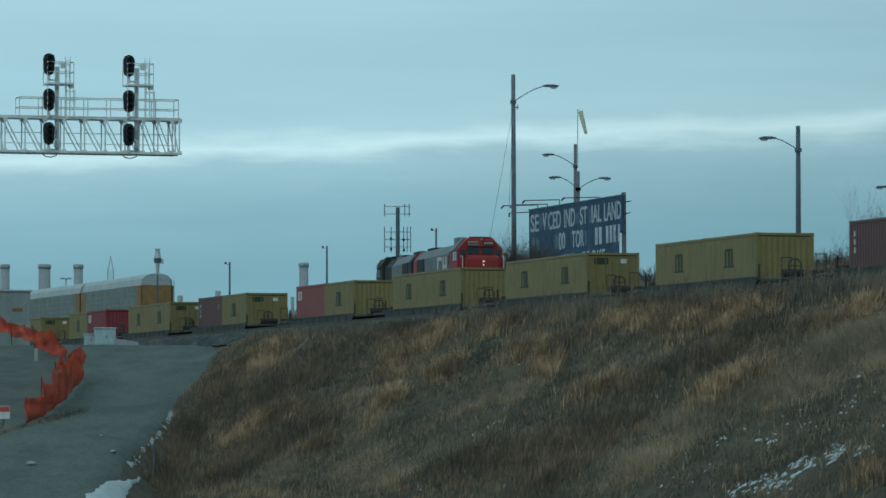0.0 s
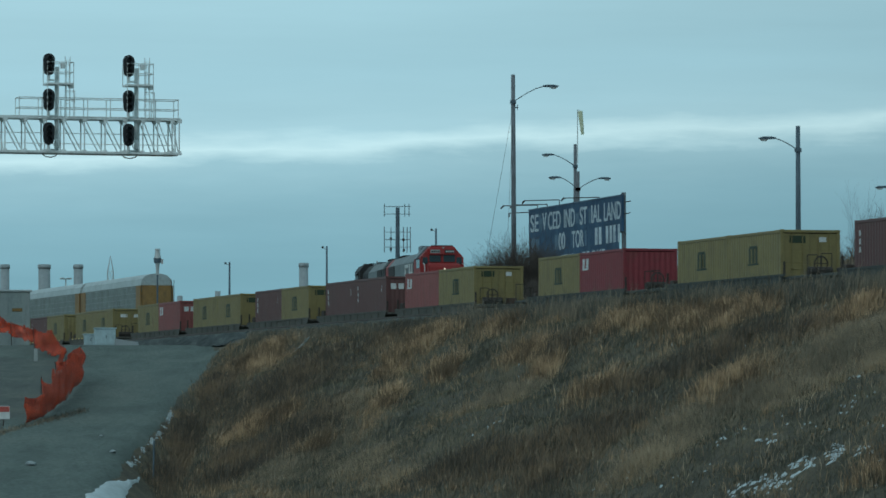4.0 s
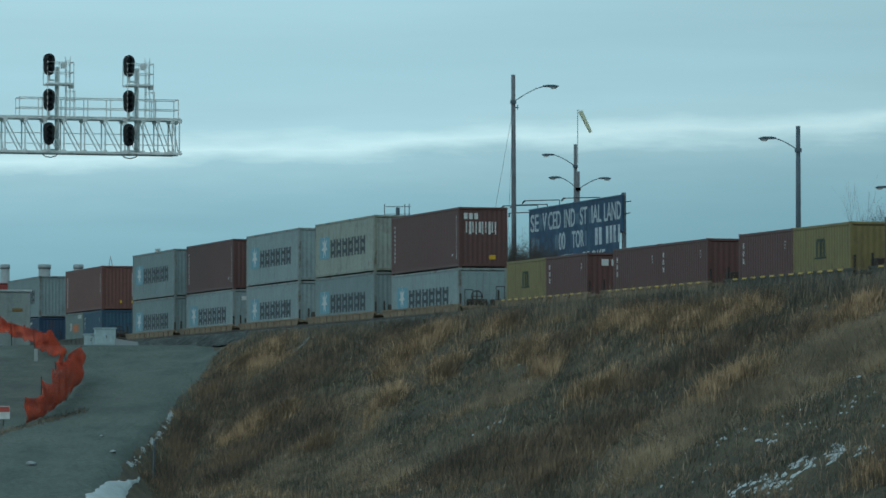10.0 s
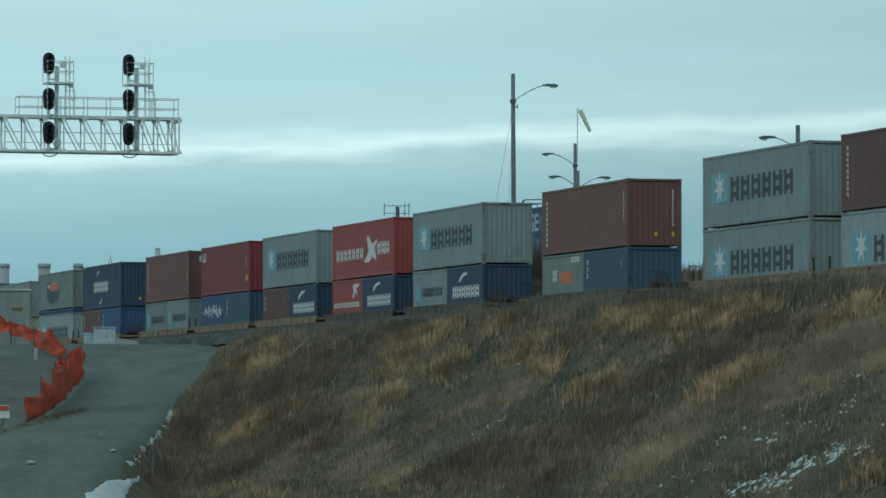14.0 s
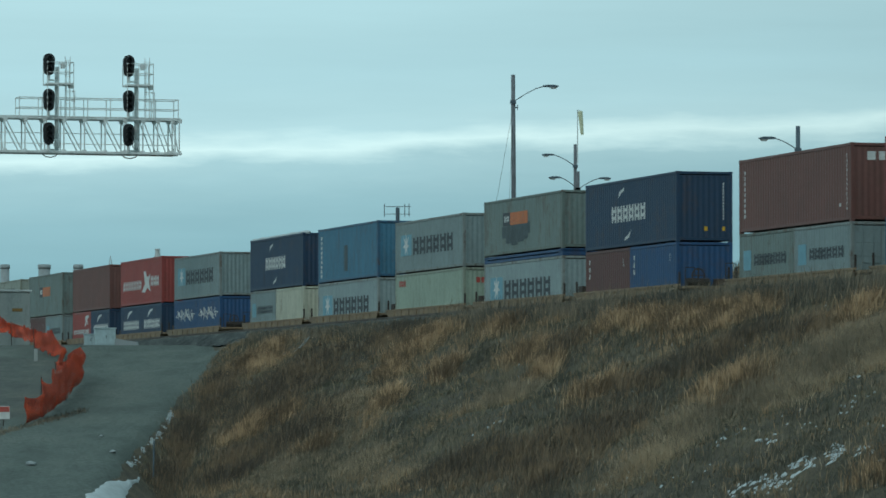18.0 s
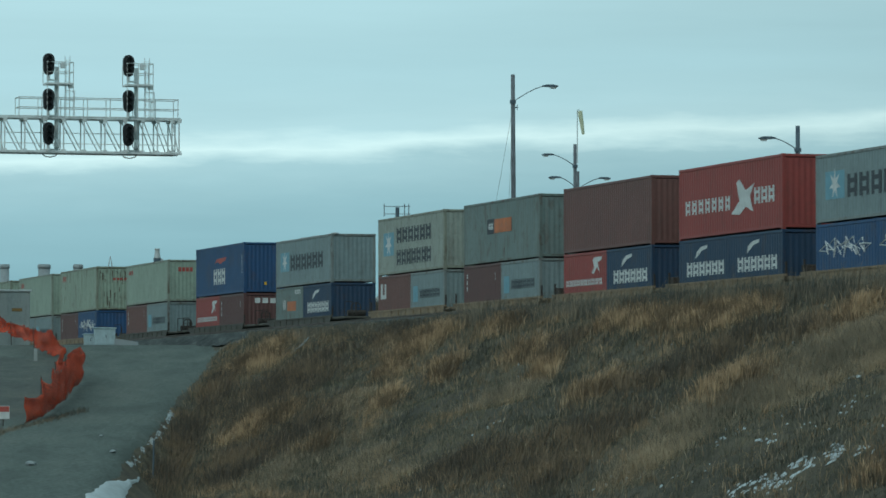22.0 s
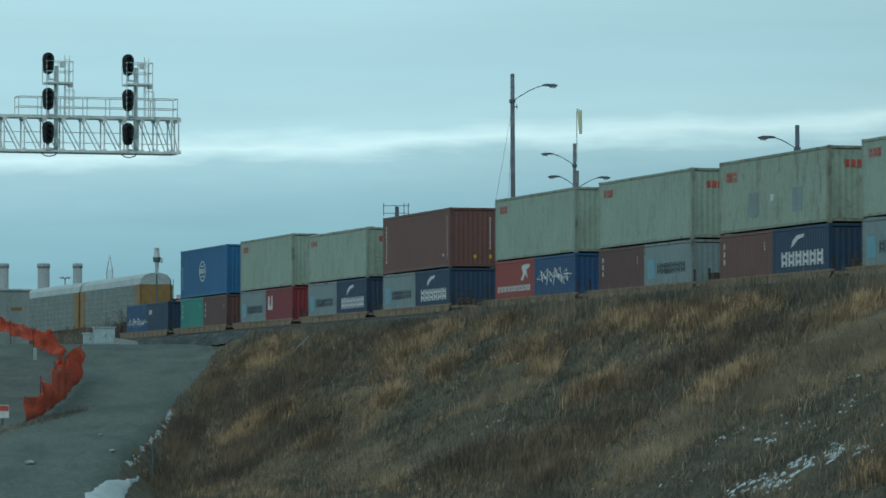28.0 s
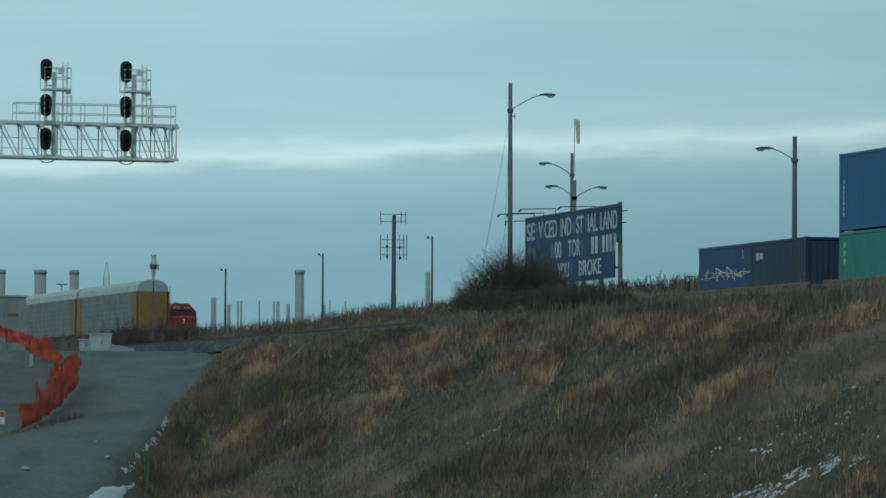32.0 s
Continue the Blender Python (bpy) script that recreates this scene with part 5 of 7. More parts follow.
def street_lamp(x, y, top, r, arms, label, lean=0.0, z0=None, wood=M_WOOD):
    z0 = float(land(x, y)) - 0.2 if z0 is None else z0
    ob = thing("street_lamp", pose(x, y, z0), label, "street lamp", "lamps along the yard")
    h = top - z0
    part("pole", rods(((lean * h, 0, 0), (0, 0, h), r * 1.15, r * 0.85), sides=12), wood, ob, smooth=True)
    for joint, reach, rise in arms:
        s = -1 if reach < 0 else 1
        zj = joint - z0
        pts = [Vector((reach * f, 0, zj + rise * (1 - (1 - f) ** 1.35))) for f in (0, 0.25, 0.5, 0.75, 1.0)]
        bm = bmesh.new()
        for a, b in zip(pts, pts[1:]):
            rod(bm, a, b, 0.034, sides=8)
        part("arm", bm, M_ARM, ob)
        part("clamp", shape((-r * 1.1 - 0.03, r * 1.1 + 0.03, -r - 0.05, r + 0.05, zj - 0.12, zj + 0.12)), M_POLE, ob)
        lamp_head(ob, pts[-1].x - 0.05 * s, pts[-1].z, reach < 0, r / 0.15)
    return ob


lamp_a = street_lamp(5.26, 342.0, 26.21, 0.18, [(24.14, 2.27, 1.19)], "tall weathered wooden street lamp with one long arm", lean=0.004)
part("wire_bracket", shape((0.12, 0.40, -0.08, 0.08, 16.15, 16.22), (0.30, 0.36, -0.04, 0.04, 16.0, 16.4)), M_POLE, lamp_a)
for dx, dy in ((-2.5, -1.0), (-0.6, -1.6)):
    part("guy_wire", rods(((0, 0, 16.2), (dx * 1.14, dy, 0.2), 0.011), sides=5), M_IRON, lamp_a)
street_lamp(10.62, 365.8, 22.42, 0.153, [(20.65, -1.71, 0.92)], "dark wooden lamp pole carrying a windsock mast")
street_lamp(10.68, 360.5, 19.94, 0.153, [(18.53, -1.36, 0.92), (18.53, 1.65, 0.85)], "wooden lamp pole with two opposite arms")
street_lamp(23.4, 300.0, 19.6, 0.17, [(18.0, -1.5, 0.78)], "weathered blue-grey street lamp with a curved arm", wood=M_POLE)
street_lamp(33.6, 330.0, 17.8, 0.15, [(16.6, -1.3, 0.5)], "weathered wooden street lamp beside bare trees")

# windsock on its mast
mast = thing("windsock_mast", pose(10.8, 365.6, 22.3) @ Matrix.Scale(1.18, 4), "thin steel windsock mast atop a lamp pole", "mast")
part("pipe", rods(((0, 0, -1.2), (0, 0, 2.45), 0.028), sides=8), M_STEEL, mast)
part("hoop", rods(((0, -0.02, 2.42), (0.16, -0.02, 2.42), 0.02), sides=6), M_STEEL, mast)
bm = bmesh.new()
for a, b, ra, rb in ((0, 0.59, 0.19, 0.175), (0.59, 1.18, 0.175, 0.155), (1.18, 1.91, 0.155, 0.12)):
    rod(bm, (0, 0, -a), (0, 0, -b), ra, rb, sides=12, caps=False)
sock = tagged(put("windsock", baked("windsock", bm, M_SOCK, True)), "limp yellow-white cloth windsock hanging from a mast", "windsock")
SOCK_TURNS = [(0.0, -14), (1.0, -16), (2.0, -12), (3.0, -8), (4.5, -5), (6.0, -2), (7.0, -9), (8.0, -14), (9.0, -22), (10.0, -26), (11.0, -34), (12.0, -42), (13.0, -48),
              (13.8, -28), (15.0, -22), (16.6, -14), (18.0, -5), (19.0, -3), (21.0, -5), (23.0, -10), (25.0, -8), (28.0, -3), (30.0, -2), (32.0, -3)]
OTHERS.append((sock, [(t, pose(11.01, 365.54, 25.08, 0, a, 0)) for t, a in SOCK_TURNS]))


def small_pole(x, y, top, label):
    z0 = float(land(x, y)) - 0.2
    ob = thing("floodlight_pole", pose(x, y, z0), label, "light pole", "yard light poles")
    h = top - z0
    part("pole", rods(((0, 0, 0), (0, 0, h), 0.13, 0.09), sides=10), M_POLE, ob, smooth=True)
    part("bracket", rods(((0, 0, h - 0.35), (-0.35, 0, h - 0.15), 0.03), sides=6), M_STEEL, ob)
    part("floodlight", shape((-0.52, -0.30, -0.12, 0.12, h - 0.22, h - 0.02), bevel=0.04), M_BLACK, ob)
    return ob


small_pole(-11.5, 450.0, 17.5, "thin dark yard pole with a small floodlight")
small_pole(-21.2, 452.0, 16.0, "thin dark yard pole with a small floodlight")
small_pole(-0.67, 430.0, 18.4, "thin dark yard pole with a small floodlight")

# telecom pole with antenna frames
z0 = float(land(-4.8, 480.0)) - 0.2
tel = thing("telecom_pole", pose(-4.8, 480.0, z0), "dark steel telecom pole with two tiers of antennas", "telecom mast")
h = 22.75 - z0
part("pole", rods(((0, 0, 0), (0, 0, 5.4), 0.32, 0.30), ((0, 0, 5.4), (0, 0, h), 0.25, 0.21), sides=14), M_POLE, tel)
for zc, tall, cols in ((h - 0.3, 1.35, (-1.4, 0.75, 1.2)), (h - 3.4, 2.7, (-1.4, -0.7, 0.62, 1.0, 1.35))):
    for q in ((-0.42, 0.42) if tall < 2 else (-0.42, 0.0, 0.42)):
        part("mount_rail", rods(((-1.4, 0, zc + q * tall * 0.7), (1.35, 0, zc + q * tall * 0.7), 0.035), sides=6), M_ARM, tel)
    for c in cols:
        part("antenna", shape((c - 0.045, c + 0.045, -0.1, 0.05, zc - tall / 2, zc + tall / 2), bevel=0.02), M_ARM, tel)
for c, zq in ((-0.72, 3.3), (-0.72, 4.4), (0.62, 3.4), (0.66, 4.5)):
    part("radio_box", shape((c - 0.12, c + 0.12, -0.3, -0.05, h - zq - 0.15, h - zq + 0.12), bevel=0.03), M_IRON, tel)

# siren on a pole
z0 = float(land(-20.7, 330.0)) - 0.2
siren = thing("siren_pole", pose(-20.7, 330.0, z0), "slim pole topped by a round caged siren", "siren")
h = 12.65 - z0
part("pole", rods(((0, 0, 0), (0, 0, h - 1.0), 0.075, 0.06), sides=10), M_POLE, siren)
part("collar", rods(((0, 0, h - 1.9), (0, 0, h - 1.0), 0.10, 0.16), sides=12), M_STEEL, siren)
part("drum", rods(((0, 0, h - 1.05), (0, 0, h - 0.7), 0.24, 0.30), sides=16), M_POLE, siren)
part("horn", rods(((0, 0, h - 0.7), (0, 0, h - 0.1), 0.24, 0.16), sides=16), M_STEEL, siren)
part("cap", rods(((0, 0, h - 0.1), (0, 0, h), 0.22, 0.18), sides=16), M_STEEL, siren)
part("side_box", shape((0.26, 0.42, -0.1, 0.1, h - 1.1, h - 0.75)), M_STEEL, siren)


# ---- billboard ----
def words(text, size, mat):
    cu = bpy.data.curves.new("words", "FONT")
    cu.body, cu.size, cu.extrude, cu.offset = text, size, 0.01, 0.012
    tmp = bpy.data.objects.new("words", cu)
    scene.collection.objects.link(tmp)
    me = bpy.data.meshes.new_from_object(tmp.evaluated_get(bpy.context.evaluated_depsgraph_get()))
    bpy.data.objects.remove(tmp)
    me.materials.clear()
    me.materials.append(mat)
    return me


def fit_words(text, x0, x1, z0, z1, parent):
    """Letters stretched to a box of the board's face."""
    me = words(text, 1.0, M_SIGNWORD)
    co = np.empty(len(me.vertices) * 3, np.float32)
    me.vertices.foreach_get("co", co)
    co = co.reshape(-1, 3)
    lo, hi = co.min(0), co.max(0)
    co[:, 0] = x0 + (co[:, 0] - lo[0]) / (hi[0] - lo[0]) * (x1 - x0)
    co[:, 1] = z0 + (co[:, 1] - lo[1]) / (hi[1] - lo[1]) * (z1 - z0)
    me.vertices.foreach_set("co", co.ravel())
    me.update()
    return put("lettering", me, parent, pose(0, -0.115, 0, 90, 0, 0), "peeling white capital letters")


W, H = 15.0, 4.35
board = thing("billboard", pose(6.875, 357.5, 11.31, 0, -1.0, -69.2) @ Matrix.Scale(1.25, 4), "weathered blue land-sale billboard with peeling white words", "billboard")
panel = 8
for i in range(panel):
    x0, x1 = W / panel * i + 0.01, W / panel * (i + 1) - 0.01
    low = random.uniform(-0.03, 0.03)
    if i == panel - 1:      # the last sheet has lost its lower corner
        part("board_panel", shape((x0, x1 - 0.75, -0.10, 0.0, low, H)), M_SIGN, board)
        part("board_panel", shape((x1 - 0.74, x1, -0.10, 0.0, H * 0.50, H + 0.02)), M_SIGN, board)
    else:
        part("board_panel", shape((x0, x1, -0.10, 0.0, low, H + random.uniform(-0.02, 0.02))), M_SIGN, board)
part("edge_strip", shape((0, W, -0.14, -0.10, H - 0.05, H + 0.02)), M_FADED, board)
for i in range(6):
    x = 0.4 + i * 2.85
    part("leg", shape((x - 0.11, x + 0.11, 0.02, 0.24, -2.2, H - 0.1 + (0.25 if i == 5 else 0)), bevel=0.01), M_WOOD, board)
for z in (0.5, 2.1, 3.8):
    part("stringer", shape((0, W, 0.0, 0.1, z, z + 0.14)), M_WOOD, board)
for x, z in ((-2.6, 4.2), (1.0, 4.75), (2.6, 4.7), (4.6, 4.85), (11.0, 4.6), (15.8, 3.9), (15.7, 3.2)):
    bm = bmesh.new()
    if 0 < x < W:
        rod(bm, (x, 0.1, H - 0.2), (x, 0.1, z - 0.15), 0.03, sides=6)
        rod(bm, (x, 0.1, z - 0.15), (x - 2.0, -1.4, z - 0.1), 0.03, sides=6)
        rod(bm, (x - 2.0, -1.4, z - 0.1), (x - 2.2, -1.5, z - 0.25), 0.06, sides=6)
    elif x < 0:
        rod(bm, (0.3, 0.1, z), (x, -0.4, z + 0.1), 0.03, sides=6)
        rod(bm, (x, -0.4, z + 0.1), (x, -0.4, z - 0.15), 0.05, sides=6)
    else:
        rod(bm, (W - 0.4, 0.1, z), (x, 0.1, z + 0.02), 0.03, sides=6)
    part("lamp_arm", bm, M_IRON, board)
for text, x0, x1, f0, f1 in (("SE", 0.33, 1.65, 0.665, 0.92), ("V", 2.3, 3.0, 0.665, 0.92), ("CED", 3.27, 5.3, 0.665, 0.92), ("IND", 5.85, 7.6, 0.665, 0.92), ("ST", 8.4, 9.55, 0.67, 0.92),
                             ("IAL", 10.25, 11.75, 0.67, 0.92), ("LAND", 12.2, 14.8, 0.67, 0.92), ("00", 4.95, 6.0, 0.36, 0.60), ("TOR", 7.1, 9.0, 0.36, 0.60), ("YOU", 5.4, 7.2, 0.07, 0.29), ("BROKE", 8.8, 12.3, 0.07, 0.29)):
    fit_words(text, x0, x1, H * f0, H * f1, board)
# ghosts of letters that have peeled away
for x0, x1, f0, f1 in ((1.75, 2.0, 0.69, 0.90), (2.05, 2.25, 0.67, 0.85), (3.05, 3.2, 0.68, 0.9), (7.75, 8.2, 0.70, 0.84), (9.8, 10.1, 0.68, 0.88), (0.4, 1.0, 0.38, 0.58), (1.2, 1.7, 0.38, 0.56), (4.3, 4.8, 0.37, 0.58), (9.15, 9.4, 0.37, 0.58),
                       (3.2, 3.5, 0.08, 0.26), (7.4, 7.7, 0.09, 0.28)):
    part("faded_patch", shape((x0, x1, -0.108, -0.10, H * f0, H * f1)), M_FADED, board, "ghost of a peeled letter")
for x0, x1 in ((10.75, 11.15), (11.35, 11.75), (12.45, 12.8), (13.05, 13.4), (13.6, 13.95), (14.3, 14.6)):
    part("number_bar", shape((x0, x1, -0.112, -0.098, H * 0.36, H * 0.60)), M_SIGNWORD, board, "plain pale bar in place of a digit")


# ---- things by the gravel road ----
shed = thing("equipment_hut", pose(-23.75, 262.0, float(land(-24.5, 262.0)) - 0.05, 0, 0, 12), "pale metal equipment hut with a yellow placard", "hut")
part("wall", shape((-3.4, 0.0, 0.0, 2.4, 0, 3.55), bevel=0.02), M_PALE, shed)
for i in range(9):
    part("wall_rib", shape((-3.3 + 0.4 * i, -3.24 + 0.4 * i, -0.03, 0.0, 0.05, 3.45)), M_PALE, shed)
part("roof", shape((-3.5, 0.1, -0.1, 2.5, 3.55, 3.67), bevel=0.02), M_STEEL, shed)
part("placard", shape((-1.05, -0.45, -0.045, -0.03, 2.42, 2.6)), M_OCHRE, shed, "small dull yellow placard")


def cabinet(x, y, w, d, h, label, turn=8):
    ob = thing("signal_cabinet", pose(x, y, float(land(x, y)) + 0.04, 0, 0, turn), label, "cabinet", "cabinets by the road")
    part("plinth", shape((-w / 2 - 0.05, w / 2 + 0.05, -d / 2, d / 2, -0.1, 0.12), bevel=0.02), M_CONCRETE, ob)
    part("body", shape((-w / 2, w / 2, -d / 2, d / 2, 0.12, h), bevel=0.02), M_CABINET, ob)
    part("lid", shape((-w / 2 - 0.06, w / 2 + 0.06, -d / 2 - 0.06, d / 2 + 0.06, h, h + 0.07), bevel=0.015), M_CABINET, ob)
    part("door_left", shape((-w / 2 + 0.05, -0.015, -d / 2 - 0.02, -d / 2, 0.2, h - 0.06)), M_CABINET, ob)
    part("door_right", shape((0.015, w / 2 - 0.05, -d / 2 - 0.02, -d / 2, 0.2, h - 0.06)), M_CABINET, ob)
    part("handle", shape((0.03, 0.06, -d / 2 - 0.05, -d / 2 - 0.02, h * 0.5, h * 0.5 + 0.16)), M_BLACK, ob)
    return ob


cabinet(-19.16, 247.0, 0.6, 0.7, 0.68, "low pale grey trackside cabinet")
cabinet(-18.3, 246.4, 1.12, 0.9, 1.0, "pale grey trackside cabinet with an open vent")
bm = bmesh.new()
prism(bm, [(0, 0), (1.3, 0), (1.2, 0.32), (0.1, 0.5), (0, 0.5)], 0.9, -0.45)
tagged(put("concrete_ramp", baked("concrete_ramp", bm, M_CONCRETE), None, pose(-17.7, 246.0, float(land(-17.2, 246.0)))), "sloping pale concrete block beside the cabinets", "block")


def net_material():
    """Orange plastic mesh: strands in a close grid, with air between them."""
    m = bpy.data.materials.new("orange_plastic_netting")
    m.use_nodes = True
    n, l = m.node_tree.nodes, m.node_tree.links
    p = n["Principled BSDF"]
    p.inputs["Roughness"].default_value, p.inputs["Specular IOR Level"].default_value = 0.8, 0.15
    co = n.new("ShaderNodeTexCoord")
    noise = n.new("ShaderNodeTexNoise")
    noise.inputs["Scale"].default_value, noise.inputs["Detail"].default_value = 1.3, 4.0
    l.new(co.outputs["Object"], noise.inputs["Vector"])
    ramp = n.new("ShaderNodeValToRGB")
    ramp.color_ramp.elements[0].position, ramp.color_ramp.elements[0].color = 0.3, (0.36, 0.034, 0.014, 1)
    ramp.color_ramp.elements[1].position, ramp.color_ramp.elements[1].color = 0.7, (0.68, 0.10, 0.040, 1)
    l.new(noise.outputs["Fac"], ramp.inputs[0])
    l.new(ramp.outputs[0], p.inputs["Base Color"])
    turn = n.new("ShaderNodeMapping")
    turn.inputs["Rotation"].default_value = (0, radians(90), 0)
    l.new(co.outputs["Object"], turn.inputs["Vector"])
    grid = n.new("ShaderNodeTexBrick")
    grid.inputs["Scale"].default_value, grid.inputs["Mortar Size"].default_value = 4.0, 0.028
    l.new(turn.outputs[0], grid.inputs["Vector"])
    gap = n.new("ShaderNodeMapRange")
    gap.inputs["To Min"].default_value, gap.inputs["To Max"].default_value = 0.52, 1.0
    l.new(grid.outputs["Fac"], gap.inputs["Value"])
    l.new(gap.outputs[0], p.inputs["Alpha"])
    return m


M_NET = net_material()


def netting(rows, seed, label, tear=()):
    """A slack run of plastic barrier; rows: (x, y, foot, top) above the ground at each stake. It hangs in long slanting folds."""
    rnd = random.Random(seed)
    ob = thing("barrier_netting", Matrix(), label, "safety fence", "orange netting by the road")
    per, high = 14, 11
    cols = []
    for (x0, y0, f0, t0), (x1, y1, f1, t1) in zip(rows, rows[1:]):
        dip, belly = rnd.uniform(0.05, 0.30) * (t0 - f0), rnd.uniform(-0.25, 0.25)
        for k in range(per):
            q = k / per
            arc = math.sin(math.pi * q)
            cols.append((x0 + (x1 - x0) * q + belly * arc, y0 + (y1 - y0) * q, f0 + (f1 - f0) * q + rnd.uniform(0, 0.04) + 0.10 * arc, t0 + (t1 - t0) * q - dip * arc ** 0.8))
    cols.append(rows[-1])
    vs, fs = [], []
    for i, (x, y, foot, top) in enumerate(cols):
        z = float(land(x, y)) + 0.04
        for j in range(high):
            q = j / (high - 1)
            crease = 0.07 * math.sin(0.55 * i + 4.2 * q + seed) + 0.06 * math.sin(0.23 * i - 6.0 * q) + 0.035 * math.sin(1.3 * i + 5.5 * q) + 0.02 * math.sin(2.3 * i - 3 * q)
            slack = math.sin(math.pi * q) ** 0.7
            vs.append((x + crease * (0.35 + 0.65 * slack) + 0.10 * slack, y + 0.5 * crease, z + foot + (top - foot) * q + 0.04 * math.sin(1.1 * i + 4 * q) * slack))
    for i in range(len(cols) - 1):
        for j in range(high - 1):
            if j == high - 2 and rnd.random() < 0.22 or j == 0 and rnd.random() < 0.25:
                continue
            if tear and tear[0] <= i < tear[1] and tear[2] <= j < tear[3]:
                continue
            a = i * high + j
            fs.append((a, a + high, a + high + 1, a + 1))
    net = put("net", mesh_of("net", vs, fs, M_NET, True), ob)
    sol = net.modifiers.new("thickness", "SOLIDIFY")
    sol.thickness = 0.012
    for x, y, foot, top in rows[::2]:
        z = float(land(x, y))
        part("stake", rods(((x, y, z - 0.2), (x + rnd.uniform(-0.08, 0.08), y, z + top + 0.1), 0.022), sides=6), M_IRON, ob)
    return ob


netting([(-25.4, 250, 1.0, 1.9), (-23.8, 245, 0.75, 1.67), (-23.1, 244, 0.45, 1.3), (-22.06, 240, 0.2, 1.1), (-21.25, 237, 0.05, 1.05), (-19.8, 230, 0.0, 1.35), (-18.8, 225, 0.0, 0.75), (-18.6, 219, 0.0, 0.35)], 3,
        "torn orange plastic barrier netting sagging from stakes")
netting([(-18.4, 217, 0.0, 0.45), (-17.6, 214, 0.35, 0.95), (-16.85, 211.5, 0.1, 1.5), (-16.6, 204, 0.05, 1.65), (-16.3, 197, 0.0, 1.8), (-16.35, 191, 0.0, 1.75), (-16.45, 186.5, 0.0, 1.6), (-16.8, 183, 0.0, 1.1)], 5,
        "orange plastic barrier netting slumped beside the road", tear=(30, 36, 3, 6))
sg = thing("warning_sign", pose(-17.55, 182.0, float(land(-17.55, 182.0))), "small white and red sign on a stake", "sign")
part("stake", rods(((0, 0, -0.2), (0, 0, 0.7), 0.025), sides=6), M_IRON, sg)
part("plate", shape((-0.25, 0.25, -0.03, -0.01, 0.3, 0.82), bevel=0.005), M_WHITE, sg)
part("red_band", shape((-0.24, 0.24, -0.036, -0.03, 0.58, 0.80)), M_REDMARK, sg)
for x, y, r in ((-14.67, 162.4, 0.16), (-12.18, 168.3, 0.10), (-13.2, 176.0, 0.07)):
    bm = bmesh.new()
    bmesh.ops.create_icosphere(bm, subdivisions=2, radius=r, matrix=Matrix.Diagonal((1.2, 1.6, 0.6, 1)))
    for v in bm.verts:
        v.co *= 1 + 0.16 * math.sin(v.co.x * 31 + v.co.y * 17 + v.co.z * 23)
    tagged(put("stone", baked("stone", bm, M_CONCRETE), None, pose(x, y, float(land(x, y)) + 0.05 + r * 0.35)), "pale stone lying on the gravel road", "stone", "stones on the road")
mp = thing("marker_post", pose(-10.75, 169.0, float(land(-10.75, 169.0)) - 0.2), "thin weathered grey post at the road's edge", "post")
part("shaft", rods(((0, 0, 0), (0.04, 0, 1.75), 0.035, 0.03), sides=8), M_POLE, mp)
part("cap", rods(((0.04, 0, 1.75), (0.04, 0, 1.80), 0.042, 0.02), sides=8), M_STEEL, mp)
tg = thing("marker_stake", pose(-20.2, 226.0, float(land(-20.2, 226.0))), "short white marker stake beside the netting", "marker")
part("blade", shape((-0.09, 0.09, -0.02, 0.02, -0.1, 0.65), bevel=0.005), M_PALE, tg)


# ---- yard: autorack cars, locomotives, plant beyond ----
M_RACK = material("perforated_grey_panel", (0.20, 0.235, 0.22), 0.6, 0.2, spread=0.25, scale=2.0, dirt=(0.12, 0.11, 0.09), dirt_amount=0.6, dirt_scale=(0.6, 0.6, 0.3), bump=0.3, bump_scale=9)
M_RACKRIB = material("dull_rack_rib", (0.26, 0.30, 0.285), 0.6, spread=0.25, scale=2.0, dirt=(0.12, 0.11, 0.09), dirt_amount=0.6)
M_RACKROOF = material("bright_roof_steel", (0.38, 0.43, 0.43), 0.5, 0.3, spread=0.15, scale=1.5, dirt=GRIME, dirt_amount=0.25)
YARD = 8.37


def arch(w, h, flat):
    pts = [(-w, 0), (w, 0), (w, flat)]
    for k in range(1, 8):
        a = math.pi * k / 8
        pts.append((w * math.cos(a) * (1 if k in (0, 8) else 1.0), flat + (h - flat) * math.sin(a) ** 0.7))
    pts.append((-w, flat))
    return pts


